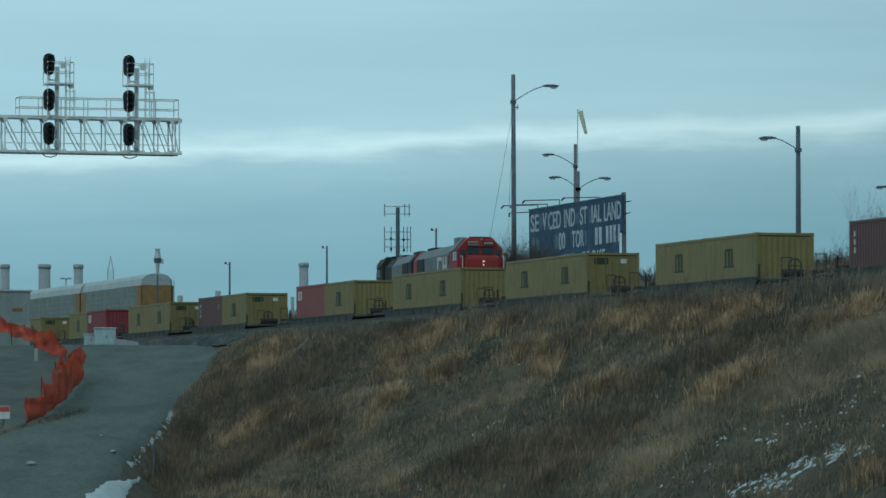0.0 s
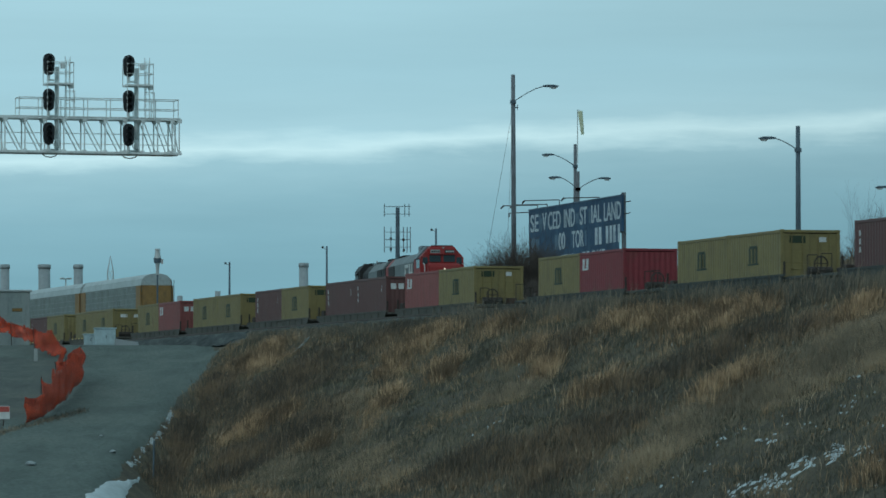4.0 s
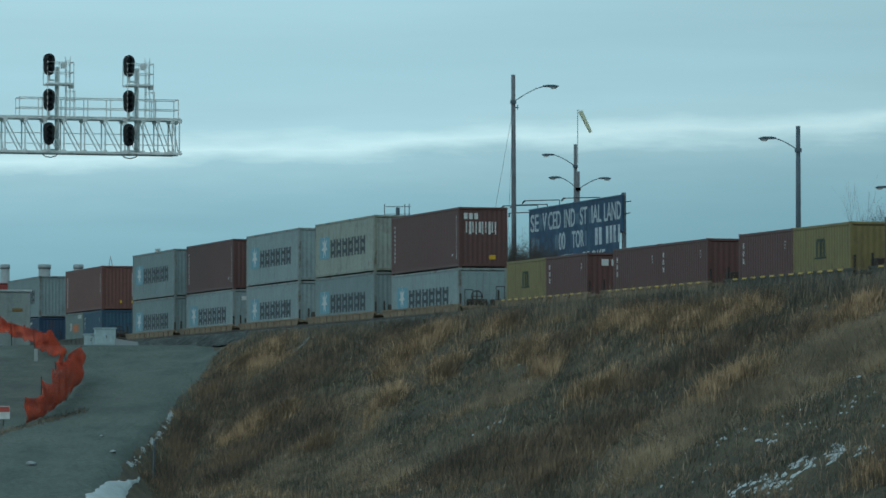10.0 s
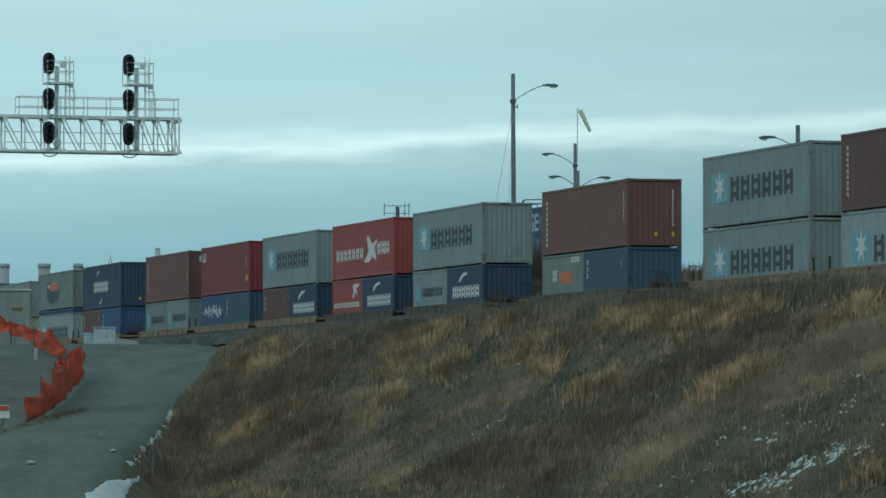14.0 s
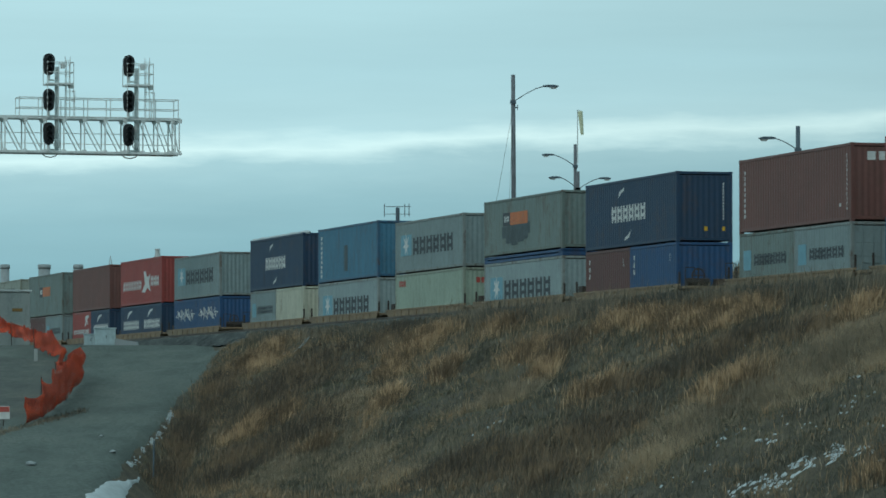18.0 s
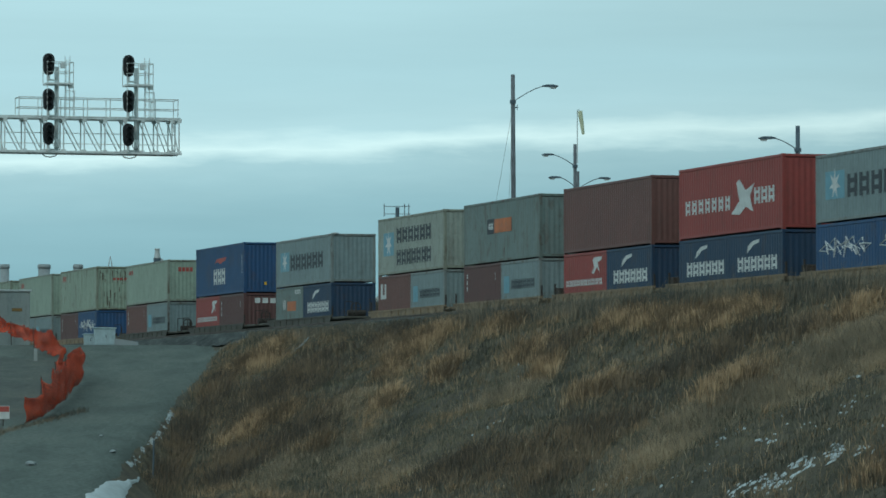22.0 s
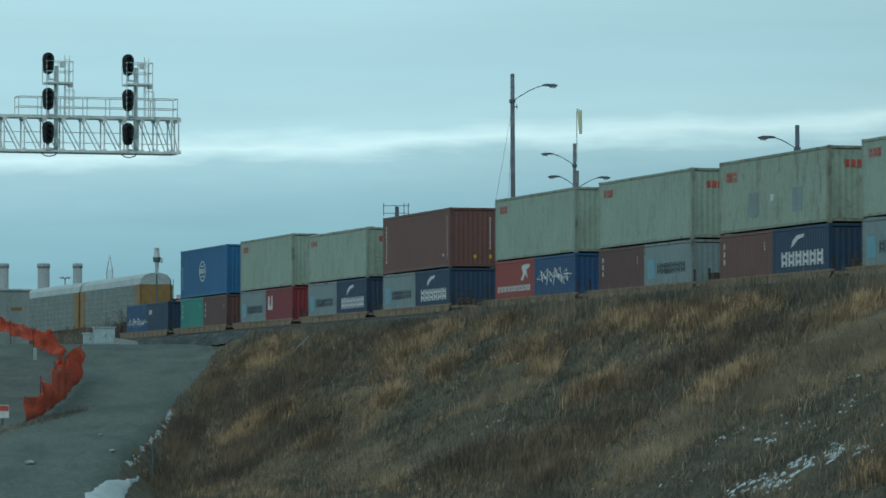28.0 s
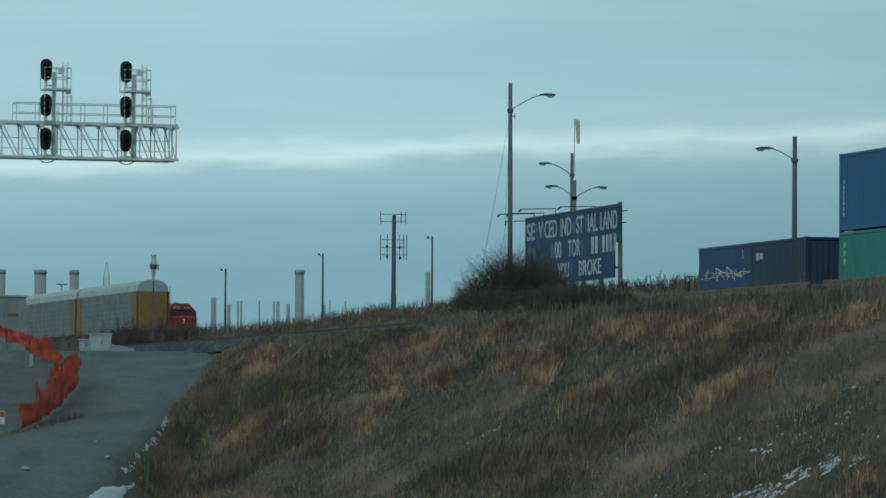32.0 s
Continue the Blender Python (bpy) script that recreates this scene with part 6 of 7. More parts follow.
def autorack(x, y, turn):
    ob = thing("autorack_car", pose(x, y, YARD, 0, 0, turn), "tall grey autorack railcar with ochre end doors", "railcar", "standing autorack cars")
    L, w = 27.2, 1.52

    def xprism(outline, x0, x1):
        bm = bmesh.new()
        prism(bm, outline, x1 - x0)
        bmesh.ops.transform(bm, matrix=Matrix.Translation((x0, 0, 0)) @ Matrix.Rotation(-math.pi / 2, 4, "Z"), verts=bm.verts)
        return bm
    roof_out = [(px, pz) for px, pz in arch(w, 5.85, 4.75)]
    roof_out[0], roof_out[1] = (-w, 4.72), (w, 4.72)
    part("roof", xprism(roof_out, -L / 2 + 0.15, L / 2 - 0.15), M_RACKROOF, ob)
    part("deck", shape((-L / 2, L / 2, -1.45, 1.45, 0.75, 1.05), bevel=0.02), M_IRON, ob)
    for s in (-1, 1):
        part("side_sill", shape((-L / 2 + 1.2, L / 2 - 1.2, s * 1.4 - 0.05, s * 1.4 + 0.05, 0.25, 0.76)), M_IRON, ob)
    n = 12
    for s in (-1, 1):
        for i in range(n):
            a = -L / 2 + 0.9 + i * (L - 1.8) / n
            b = a + (L - 1.8) / n - 0.05
            part("side_panel", shape((a, b, s * w - 0.03, s * w + 0.03, 1.05, 4.7)), M_RACK, ob)
        for z in (1.5, 2.0, 2.5, 3.0, 3.5, 4.0, 4.6):
            part("side_rib", shape((-L / 2 + 0.2, L / 2 - 0.2, s * (w + 0.04) - 0.03, s * (w + 0.04) + 0.03, z - 0.028, z + 0.028)), M_RACKRIB, ob)
        for e in (-1, 1):
            part("end_frame", shape((e * (L / 2 - 1.05) - 1.0, e * (L / 2 - 1.05) + 1.0, s * (w + 0.03) - 0.05, s * (w + 0.03) + 0.05, 1.05, 4.7), bevel=0.01), M_OCHRE, ob)
    for e in (-1, 1):
        dr = part("end_door", shape((e * (L / 2) - 0.06, e * (L / 2) + 0.06, -w + 0.06, w - 0.06, 1.05, 4.7), bevel=0.02), M_OCHRE, ob, "ochre end door")
        part("door_seam", shape((e * (L / 2 + 0.07) - 0.02, e * (L / 2 + 0.07) + 0.02, -0.03, 0.03, 1.1, 4.65)), M_IRON, dr)
        gb = xprism([(px * 0.97, pz) for px, pz in roof_out], e * (L / 2 - 0.08) - 0.05, e * (L / 2 - 0.08) + 0.05)
        part("gable", gb, M_RACKROOF, ob, "pale arched end panel")
        part("ladder", rods(((e * (L / 2 + 0.1), w - 0.15, 0.9), (e * (L / 2 + 0.1), w - 0.15, 5.2), 0.03), ((e * (L / 2 + 0.1), w + 0.1, 0.9), (e * (L / 2 + 0.1), w + 0.1, 5.2), 0.03), sides=6), M_IRON, ob)
        tr = put("truck", CACHE["truck"], ob, pose(e * (L / 2 - 3.2), 0, 0))
        for q in (-0.89, 0.89):
            put("wheelset", CACHE["wheels"], tr, pose(q, 0, 0.49))
    return ob


A_TURN = math.atan2(-math.cos(radians(16.5)), math.sin(radians(16.5)))
first = Vector((-27.13, 432.0, 0))
along = Vector((math.cos(A_TURN), math.sin(A_TURN), 0))
for i in range(4):
    c = first - along * (13.6 + 28.4 * i)
    autorack(c.x, c.y, math.degrees(A_TURN) + 0.4 * i)


def yard_bed(name, pts, top, label):
    vs, fs = [], []
    for p, q in pts:
        for o, z in ((-2.6, top(q) - 1.6), (-1.6, top(q) - 0.01), (1.6, top(q) - 0.01), (2.6, top(q) - 1.6)):
            vs.append((p + o, q, z))
    for i in range(len(pts) - 1):
        for j in range(3):
            a = i * 4 + j
            fs += [(a, a + 1, a + 5), (a, a + 5, a + 4)]
    return tagged(put(name, tri_mesh(name, vs, fs, M_BALLAST)), label, "ballast", kind="structure")


yard_bed("yard_bed_1", [(-27.13 + (432 - y) * math.tan(radians(16.5)), y) for y in range(380, 640, 10)], lambda y: YARD, "ballast under the standing autorack cars")


# the locomotives' track bends a little: how far it veers for each metre of depth
BEND_AT = np.array((0.0, 25.0, 45.0, 70.0, 90.0, 105.0, 140.0, 330.0)) + 316
BEND = np.array((-0.186, -0.148, -0.128, -0.135, -0.190, -0.24, -0.25, -0.25))


def loco_x(y):
    ys = np.linspace(316, y, 60)
    vs = np.interp(ys, BEND_AT, BEND)
    return 2.86 + float(np.sum((vs[1:] + vs[:-1]) / 2 * np.diff(ys)))


def loco_z(y):
    return 8.24 + 0.0008 * (min(y, 540) - 316)


yard_bed("yard_bed_2", [(loco_x(y), y) for y in range(304, 640, 8)], loco_z, "ballast under the moving locomotives")

M_LRED = material("loco_red_paint", (0.27, 0.016, 0.015), 0.6, spread=0.12, scale=2.0, dirt=GRIME, dirt_amount=0.3, dirt_scale=(1, 1, 0.4))
M_LGREY = material("loco_grey_paint", (0.118, 0.145, 0.150), 0.55, spread=0.3, scale=2.0, dirt=GRIME, dirt_amount=0.6, dirt_scale=(1.5, 1.5, 0.3))
M_NOSELAMP = material("lit_nose_lamp", (1.0, 0.84, 0.62), 0.3, spread=0.0, bump=0, emit=0.7)
M_LBLACK = material("loco_black_paint", (0.016, 0.017, 0.018), 0.75, spread=0.3, scale=2.0, dirt=(0.06, 0.055, 0.05), dirt_amount=0.25)


def locomotive(lead):
    """A six-axle diesel, cab at +x; z = 0 on the rail's top."""
    ob = thing("diesel_locomotive", Matrix(), "red-cabbed grey and black diesel freight locomotive" if lead else "sooty black and grey diesel locomotive coupled backwards", "locomotive", "pair of locomotives")
    L = 21.0
    tail = 1.6 if lead else 0.0      # the leading engine is a little longer behind

    def xp(outline, x0, x1):
        bm = bmesh.new()
        prism(bm, outline, x1 - x0)
        bmesh.ops.transform(bm, matrix=Matrix.Translation((x0, 0, 0)) @ Matrix.Rotation(-math.pi / 2, 4, "Z"), verts=bm.verts)
        return bm
    part("frame", shape((-L / 2 - tail, L / 2, -1.55, 1.55, 1.15, 1.45), bevel=0.03), M_LBLACK, ob)
    part("fuel_tank", shape((-2.6, 2.6, -1.4, 1.4, 0.4, 1.15), bevel=0.12), M_LBLACK, ob)
    cab_c = M_LRED if lead else M_LBLACK
    section = [(-1.58, 1.45), (1.58, 1.45), (1.58, 3.86), (0.86, 4.64), (0.74, 4.69), (-0.74, 4.69), (-0.86, 4.64), (-1.58, 3.86)]
    if not lead:
        section = [(-1.58, 1.45), (1.58, 1.45), (1.58, 4.10), (1.30, 4.50), (0.74, 4.69), (-0.74, 4.69), (-1.30, 4.50), (-1.58, 4.10)]
    part("cab", xp(section, 5.5, 9.0), cab_c, ob)
    nose = [(9.0, 1.45), (10.3, 1.45), (10.3, 3.16), (10.22, 3.30), (10.0, 3.38), (9.0, 3.46)]
    bm = bmesh.new()
    prism(bm, nose, 2.3, -1.15)
    bmesh.ops.bevel(bm, geom=bm.edges[:], offset=0.06, segments=2, affect="EDGES")
    part("nose", bm, cab_c, ob)
    brow = [(9.0, 4.03), (9.0, 4.60), (9.14, 4.55), (9.24, 4.06)]
    bm = bmesh.new()
    prism(bm, brow, 1.9, -0.95)
    part("brow", bm, cab_c, ob)
    for y0, y1 in ((-0.95, -0.10), (0.10, 0.95)):
        ws = part("windshield", shape((8.99, 9.06, y0, y1, 3.52, 4.01), bevel=0.01), M_GLASS, ob, "dark cab windshield")
        part("wiper", rods(((9.08, y0 + 0.3, 4.0), (9.08, y0 + 0.5, 3.6), 0.012), sides=5), M_LBLACK, ws)
        part("corner_window", shape((8.99, 9.05, 1.06 if y0 > 0 else -1.44, 1.44 if y0 > 0 else -1.06, 3.36, 3.86), bevel=0.01), M_GLASS, ob)
        board = part("number_board", shape((9.20, 9.27, y0 + 0.06, y1 - 0.08, 4.16, 4.40), bevel=0.01), M_PALE if y0 < 0 else M_LBLACK, ob, "plain pale number board" if y0 < 0 else "plain dark number board")
        for k in range(4):
            part("bar", shape((9.27, 9.276, y0 + 0.14 + 0.16 * k, y0 + 0.25 + 0.16 * k, 4.22, 4.34)), M_LBLACK if y0 < 0 else M_STEEL, board)
    part("corner_door", shape((8.99, 9.04, -1.5, -1.0, 1.5, 3.32), bevel=0.01), cab_c, ob)
    for s in (-1, 1):
        for a, b in ((7.0, 7.7), (7.85, 8.55)):
            # rear engine: pale grey in place of skylight seen through the cab windows
            part("side_window", shape((a, b, s * 1.585 - 0.02, s * 1.585 + 0.02, 3.1, 3.75)), M_GLASS if lead else M_ARM, ob)
        part("door_panel", shape((8.65, 8.95, s * 1.58 - 0.03, s * 1.58 + 0.03, 1.6, 3.5)), cab_c, ob)
        part("handrail", rods(((10.15, s * 1.45, 1.45), (10.15, s * 1.45, 3.3), 0.03), ((10.15, s * 1.45, 3.3), (9.4, s * 1.45, 3.4), 0.03), sides=6), M_WHITE, ob)
    part("headlight", rods(((9.1, 0.05, 4.55), (9.28, 0.05, 4.55), 0.07), sides=12), M_LAMPGLASS if lead else M_LBLACK, ob)
    part("nose_light", rods(((10.26, 0.0, 2.98), (10.36, 0.0, 2.98), 0.05), ((10.26, 0.0, 2.74), (10.36, 0.0, 2.74), 0.045), sides=12), M_NOSELAMP if lead else M_LAMPGLASS, ob, "twin lit nose headlight" if lead else "")
    for y in (-0.95, 0.95):
        part("ditch_light", rods(((10.28, y, 1.75), (10.4, y, 1.75), 0.11), sides=12), M_LAMPGLASS, ob)
    part("pilot", shape((10.3, 10.6, -1.45, 1.45, 0.25, 1.2), bevel=0.06), M_LBLACK, ob)
    part("coupler", shape((10.6, 11.1, -0.15, 0.15, 0.7, 1.0), bevel=0.04), M_IRON, ob)
    hood = [(-1.35, 1.45), (1.35, 1.45), (1.35, 3.75), (0.85, 4.36), (-0.85, 4.36), (-1.35, 3.75)]
    part("long_hood", xp(hood, -8.3 - tail, 5.5), M_LGREY, ob)
    part("hood_end", xp(hood, -9.9 - tail, -8.3 - tail), M_LRED if lead else M_LBLACK, ob, "red painted rear hood end" if lead else "")
    if not lead:
        part("sooty_hood", xp([(y * 1.012, z if z < 2 else z + 0.02) for y, z in hood], 1.6, 5.5), M_LBLACK, ob, "soot-blackened hood behind the cab")
    for e in (-1, 1):
        part("radiator_grille", shape((-8.1 - tail, -5.0 - tail, e * 1.36 - 0.05, e * 1.36 + 0.05, 2.65, 3.74), bevel=0.01), M_LBLACK, ob)
    part("roof_deck", shape((-3.0, 5.4, -0.5, 0.5, 4.34, 4.42), bevel=0.02), M_LBLACK, ob)
    for fx in (-7.9 - tail, -6.7 - tail, -5.6 - tail):
        part("radiator_fan", rods(((fx, 0, 4.4), (fx, 0, 4.58), 0.62), sides=16), M_LBLACK, ob)
    part("dynamic_brake_hatch", shape((2.2, 3.9, -0.7, 0.7, 4.34, 4.56), bevel=0.05), M_LGREY, ob)
    for fx in (2.6, 3.5):
        part("brake_fan", rods(((fx, 0, 4.55), (fx, 0, 4.68), 0.4), sides=14), M_LBLACK, ob)
    part("air_horn", rods(((4.9, 0.2, 4.4), (4.9, 0.2, 4.78), 0.04), ((4.8, 0.2, 4.8), (5.3, 0.2, 4.8), 0.05, 0.09), sides=8), M_STEEL, ob)
    part("exhaust", shape((0.2, 1.3, -0.3, 0.3, 4.4, 4.55), bevel=0.04), M_LBLACK, ob)
    part("horn_bracket", shape((4.5, 5.4, -0.8, -0.2, 4.3, 4.62), bevel=0.03), M_STEEL, ob)
    for e in (-1, 1):
        part("visor", xp([(e * 1.80, 3.78), (e * 1.62, 3.80), (e * 0.92, 4.62), (e * 1.02, 4.70)], 6.2, 7.9), M_ARM if lead else M_LBLACK, ob, "grey sheet visor over the side windows")
    part("roof_box", shape((5.5, 6.9, -1.25, -0.55, 4.40, 4.78), bevel=0.04), M_ARM if lead else M_LBLACK, ob, "grey air conditioner on the cab roof")
    part("roof_rim", rods(((9.0, -0.8, 4.72), (9.0, 0.8, 4.72), 0.03), sides=6), M_ARM if lead else M_LBLACK, ob)
    for s in (-1, 1):
        part("intake_grille", shape((3.9, 5.3, s * 1.36 - 0.03, s * 1.36 + 0.03, 2.9, 3.6)), M_LBLACK, ob)
        if lead:
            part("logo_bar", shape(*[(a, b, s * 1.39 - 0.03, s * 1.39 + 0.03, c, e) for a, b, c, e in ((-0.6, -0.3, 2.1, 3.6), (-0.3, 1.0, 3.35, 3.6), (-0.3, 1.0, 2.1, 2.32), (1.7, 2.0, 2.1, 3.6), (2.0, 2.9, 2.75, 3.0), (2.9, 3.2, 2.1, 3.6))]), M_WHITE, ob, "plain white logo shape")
        for i in range(8):
            x = -7.9 + i * 1.75
            part("hood_door", shape((x, x + 1.55, s * 1.352 - 0.015, s * 1.352 + 0.015, 1.55, 2.75)), M_LGREY, ob)
    for e in (-1, 1):
        tr = part("truck", shape((e * 6.6 - 2.3, e * 6.6 + 2.3, -1.25, -1.05, 0.4, 0.95), (e * 6.6 - 2.3, e * 6.6 + 2.3, 1.05, 1.25, 0.4, 0.95), (e * 6.6 - 0.3, e * 6.6 + 0.3, -1.1, 1.1, 0.5, 0.9), bevel=0.05), M_LBLACK, ob)
        for q in (-1.65, 0, 1.65):
            put("wheelset", CACHE["wheels"], tr, pose(e * 6.6 + q, 0, 0.49))
    return ob


LOCO_Y = [(0.0, 316.0), (3.0, 327.0), (6.0, 341.5), (8.0, 352.0), (12.0, 373.0), (16.0, 393.2), (20.0, 413.0), (24.0, 432.8), (28.0, 452.5), (32.0, 472.0)]


def loco_rows(back, turn=0.0):
    rows = []
    for t, y in LOCO_Y:
        c = y + back * 0.98
        slope = float(np.interp(c, BEND_AT, BEND))
        rows.append((t, pose(loco_x(c), c, loco_z(c), 0, 0, math.degrees(math.atan2(-1.0, -slope)) + turn)))
    return rows


OTHERS.append((locomotive(True), loco_rows(10.3)))
OTHERS.append((locomotive(False), loco_rows(33.2, 180.0)))

# plant stacks far beyond
def stack(px, w, top, y=1500.0):
    x = (px - 784) / FOCAL * y
    ob = thing("chimney", pose(x, y, 8.8), "pale concrete factory chimney far beyond the yard", "chimney", "factory chimneys")
    r = w / 2
    h = top - 8.8
    part("shaft", rods(((0, 0, 0), (0, 0, h), r * 1.08, r), sides=20), M_CONCRETE, ob, smooth=True)
    if w > 2:
        part("rim", rods(((0, 0, h - 1.4), (0, 0, h - 0.2), r * 1.12, r * 1.12), sides=20), M_CONCRETE, ob, smooth=True)
    return ob


for px, w, top in ((537, 3.0, 52.8), (78, 3.9, 52.3), (138, 3.0, 52.3), (8, 3.0, 52.3), (385, 1.8, 43.5), (412, 1.2, 41.3), (428, 0.6, 42.4), (434, 0.7, 42.6), (466, 0.6, 42.6), (492, 0.6, 42.4),
                   (499, 1.0, 42.4), (517, 1.2, 41.5), (580, 1.1, 41.5), (591, 0.4, 43.0), (618, 0.45, 42.6), (764, 1.7, 52.4), (318, 1.8, 42.0)):
    stack(px, w, top)
tw = thing("lattice_tower", pose((195 - 784) / FOCAL * 1500, 1500, 8.8), "slender steel lattice tower with a pointed head", "tower")
h = 46.2
for sx, sy in ((-1, -1), (1, -1), (1, 1), (-1, 1)):
    part("leg", rods(((sx * 1.0, sy * 1.0, 0), (sx * 0.95, sy * 0.95, h - 5), 0.13), ((sx * 0.95, sy * 0.95, h - 5), (0, 0, h), 0.12), sides=5), M_STEEL, tw)
for k in range(10):
    z = h - 5 - k * 2.2
    part("brace", rods(((-0.97, -0.97, z), (0.97, -0.97, z - 2.2), 0.08), ((0.97, -0.97, z), (-0.97, -0.97, z - 2.2), 0.08), ((-0.97, -0.97, z), (0.97, -0.97, z), 0.09), sides=5), M_STEEL, tw)
hm = thing("high_mast_light", pose((116 - 784) / FOCAL * 1300, 1300, 8.8), "distant high mast light with a ring of lamps", "light mast")
part("pole", rods(((0, 0, 0), (0, 0, 32.4), 0.28, 0.2), sides=8), M_STEEL, hm)
for a in range(6):
    c, s = math.cos(a * math.pi / 3), math.sin(a * math.pi / 3)
    part("lamp", rods(((0, 0, 32.3), (1.4 * c, 1.4 * s, 32.6), 0.12), ((1.1 * c, 1.1 * s, 32.6), (1.6 * c, 1.6 * s, 32.4), 0.25), sides=6), M_STEEL, hm)
far = thing("factory_building", pose(-19.0, 1480, 8.8), "low pale factory hall on the horizon", "building")
part("wall", shape((-5, 5, 0, 30, 0, 30.6)), M_CONCRETE, far)
part("roof", shape((-5.3, 5.3, -0.3, 30.3, 30.6, 31.3)), M_STEEL, far)
for i in range(2):
    part("roof_vent", shape((-3 + i * 4, -1.5 + i * 4, 5, 7, 31.3, 32.4 + i * 0.5)), M_STEEL, far)


# ---- plants ----
def twigs(segs, mat, name):
    """Tapered three-sided twigs from (a, b, ra, rb), all in one mesh."""
    A = np.array([s[0] for s in segs], float)
    B = np.array([s[1] for s in segs], float)
    ra = np.array([s[2] for s in segs])[:, None]
    rb = np.array([s[3] for s in segs])[:, None]
    D = B - A
    D /= np.linalg.norm(D, axis=1)[:, None] + 1e-9
    ref = np.tile((0.3, 0.9, 0.2), (len(segs), 1))
    S = np.cross(D, ref)
    S /= np.linalg.norm(S, axis=1)[:, None] + 1e-9
    T = np.cross(D, S)
    vs = []
    for k in range(3):
        c, s = math.cos(2.0944 * k), math.sin(2.0944 * k)
        vs += [A + ra * (c * S + s * T), B + rb * (c * S + s * T)]
    V = np.stack(vs, 1).reshape(-1, 3)
    base = np.arange(len(segs))[:, None] * 6
    tri = []
    for k in range(3):
        a, b, c, d = 2 * k, 2 * k + 1, 2 * ((k + 1) % 3), 2 * ((k + 1) % 3) + 1
        tri += [base + np.array([[a, c, b]]), base + np.array([[c, d, b]])]
    return tri_mesh(name, V, np.concatenate(tri), mat)


def grow(rnd, p, d, length, r, depth, out, spread, rise):
    n = 3
    for k in range(n):
        d = (d + Vector((rnd.gauss(0, 0.13), rnd.gauss(0, 0.13), rnd.gauss(0.02, 0.08)))).normalized()
        q = p + d * (length / n)
        out.append((tuple(p), tuple(q), r * (1 - 0.25 * k / n), r * (1 - 0.25 * (k + 1) / n)))
        p = q
        if depth > 0:
            for _ in range(2 if depth > 1 else 2):
                side = Vector((rnd.gauss(0, 1), rnd.gauss(0, 1), rnd.gauss(rise, 0.6))).normalized()
                grow(rnd, p, (d * (1 - spread) + side * spread).normalized(), length * rnd.uniform(0.5, 0.75), r * 0.55, depth - 1, out, spread, rise)


def bare_shrub(x, y, stems, size, seed, label, name="bush", spread=0.5, rise=0.4, fan=0.7, r=0.03, depth=3, category="bush", wide=0.38):
    rnd = random.Random(seed)
    ob = thing(name, pose(0, 0, 0), label, category)
    main, fine = [], []
    for s in range(stems):
        px, py = x + rnd.gauss(0, size * wide), y + rnd.gauss(0, size * wide * 1.3)
        p = Vector((px, py, float(land(px, py)) - 0.05))
        d = Vector(((px - x) / size * fan + rnd.gauss(0, 0.25), rnd.gauss(0, 0.3), 1)).normalized()
        edge = max(0.35, 1 - abs(px - x) / (size * 3.0 * wide))
        out = []
        grow(rnd, p, d, size * 0.42 * edge * rnd.uniform(0.7, 1.1), r, depth, out, spread, rise)
        for seg in out:
            (main if seg[2] > r * 0.5 else fine).append(seg)
    put("stem_tangle", twigs(main, M_TWIG, "stem_tangle"), ob)["kind"] = "stuff"
    put("crown", twigs(fine, M_TWIG, "crown"), ob)["kind"] = "stuff"
    return ob


def thicket(x, y, wide, deep, high, stems, seed, label, skew=0.3):
    """A rounded thicket of many fine stems; its height falls off to the sides."""
    rnd = random.Random(seed)
    ob = thing("bush", pose(0, 0, 0), label, "bush")
    main, fine = [], []
    for s in range(stems):
        a = max(-1.0, min(1.0, rnd.gauss(0, 0.46)))
        px, py = x + a * wide, y + rnd.uniform(-1, 1) * deep
        env = high * (1 - abs(a - skew) / (1 + (skew if a < skew else -skew))) ** 0.55 if abs(a) < 1 else 0.0
        env = max(env, 0.22 * high) * rnd.uniform(0.72, 1.06)
        p = Vector((px, py, float(land(px, py)) - 0.05))
        d = Vector((0.45 * (a - skew) + rnd.gauss(0, 0.16), rnd.gauss(0, 0.2), 1)).normalized()
        out = []
        grow(rnd, p, d, env * 0.60, 0.027, 2, out, 0.46, 0.22)
        for seg in out:
            (main if seg[2] > 0.012 else fine).append(seg)
    put("stem_tangle", twigs(main, M_TWIG, "stem_tangle"), ob)["kind"] = "stuff"
    put("crown", twigs(fine, M_TWIG, "crown"), ob)["kind"] = "stuff"
    return ob


thicket(5.5, 336.0, 4.9, 4.5, 5.6, 330, 11, "dense leafless brown bush in front of the billboard", 0.12)
thicket(1.9, 338.0, 2.8, 3.0, 2.6, 90, 12, "low leafless bush on the bank", 0.5)
for k in range(7):
    thicket(-31.5 + 2.0 * k, 352.0 - 3.0 * (k % 3), 1.8, 2.5, 1.7 + 0.3 * math.sin(k * 2.2), 12, 60 + k, "low leafless scrub before the standing railcars", 0.2)
bare_shrub(-23.0, 330.0, 44, 5.2, 18, "leafless bush before the standing railcars", wide=0.22, depth=2)
bare_shrub(-20.6, 332.0, 12, 4.2, 19, "leafless bush before the standing railcars")
bare_shrub(28.6, 316.0, 5, 10.5, 20, "bare twiggy tree on the rise", "tree", 0.4, 0.9, 0.3, 0.02, 3, "tree", wide=0.2)
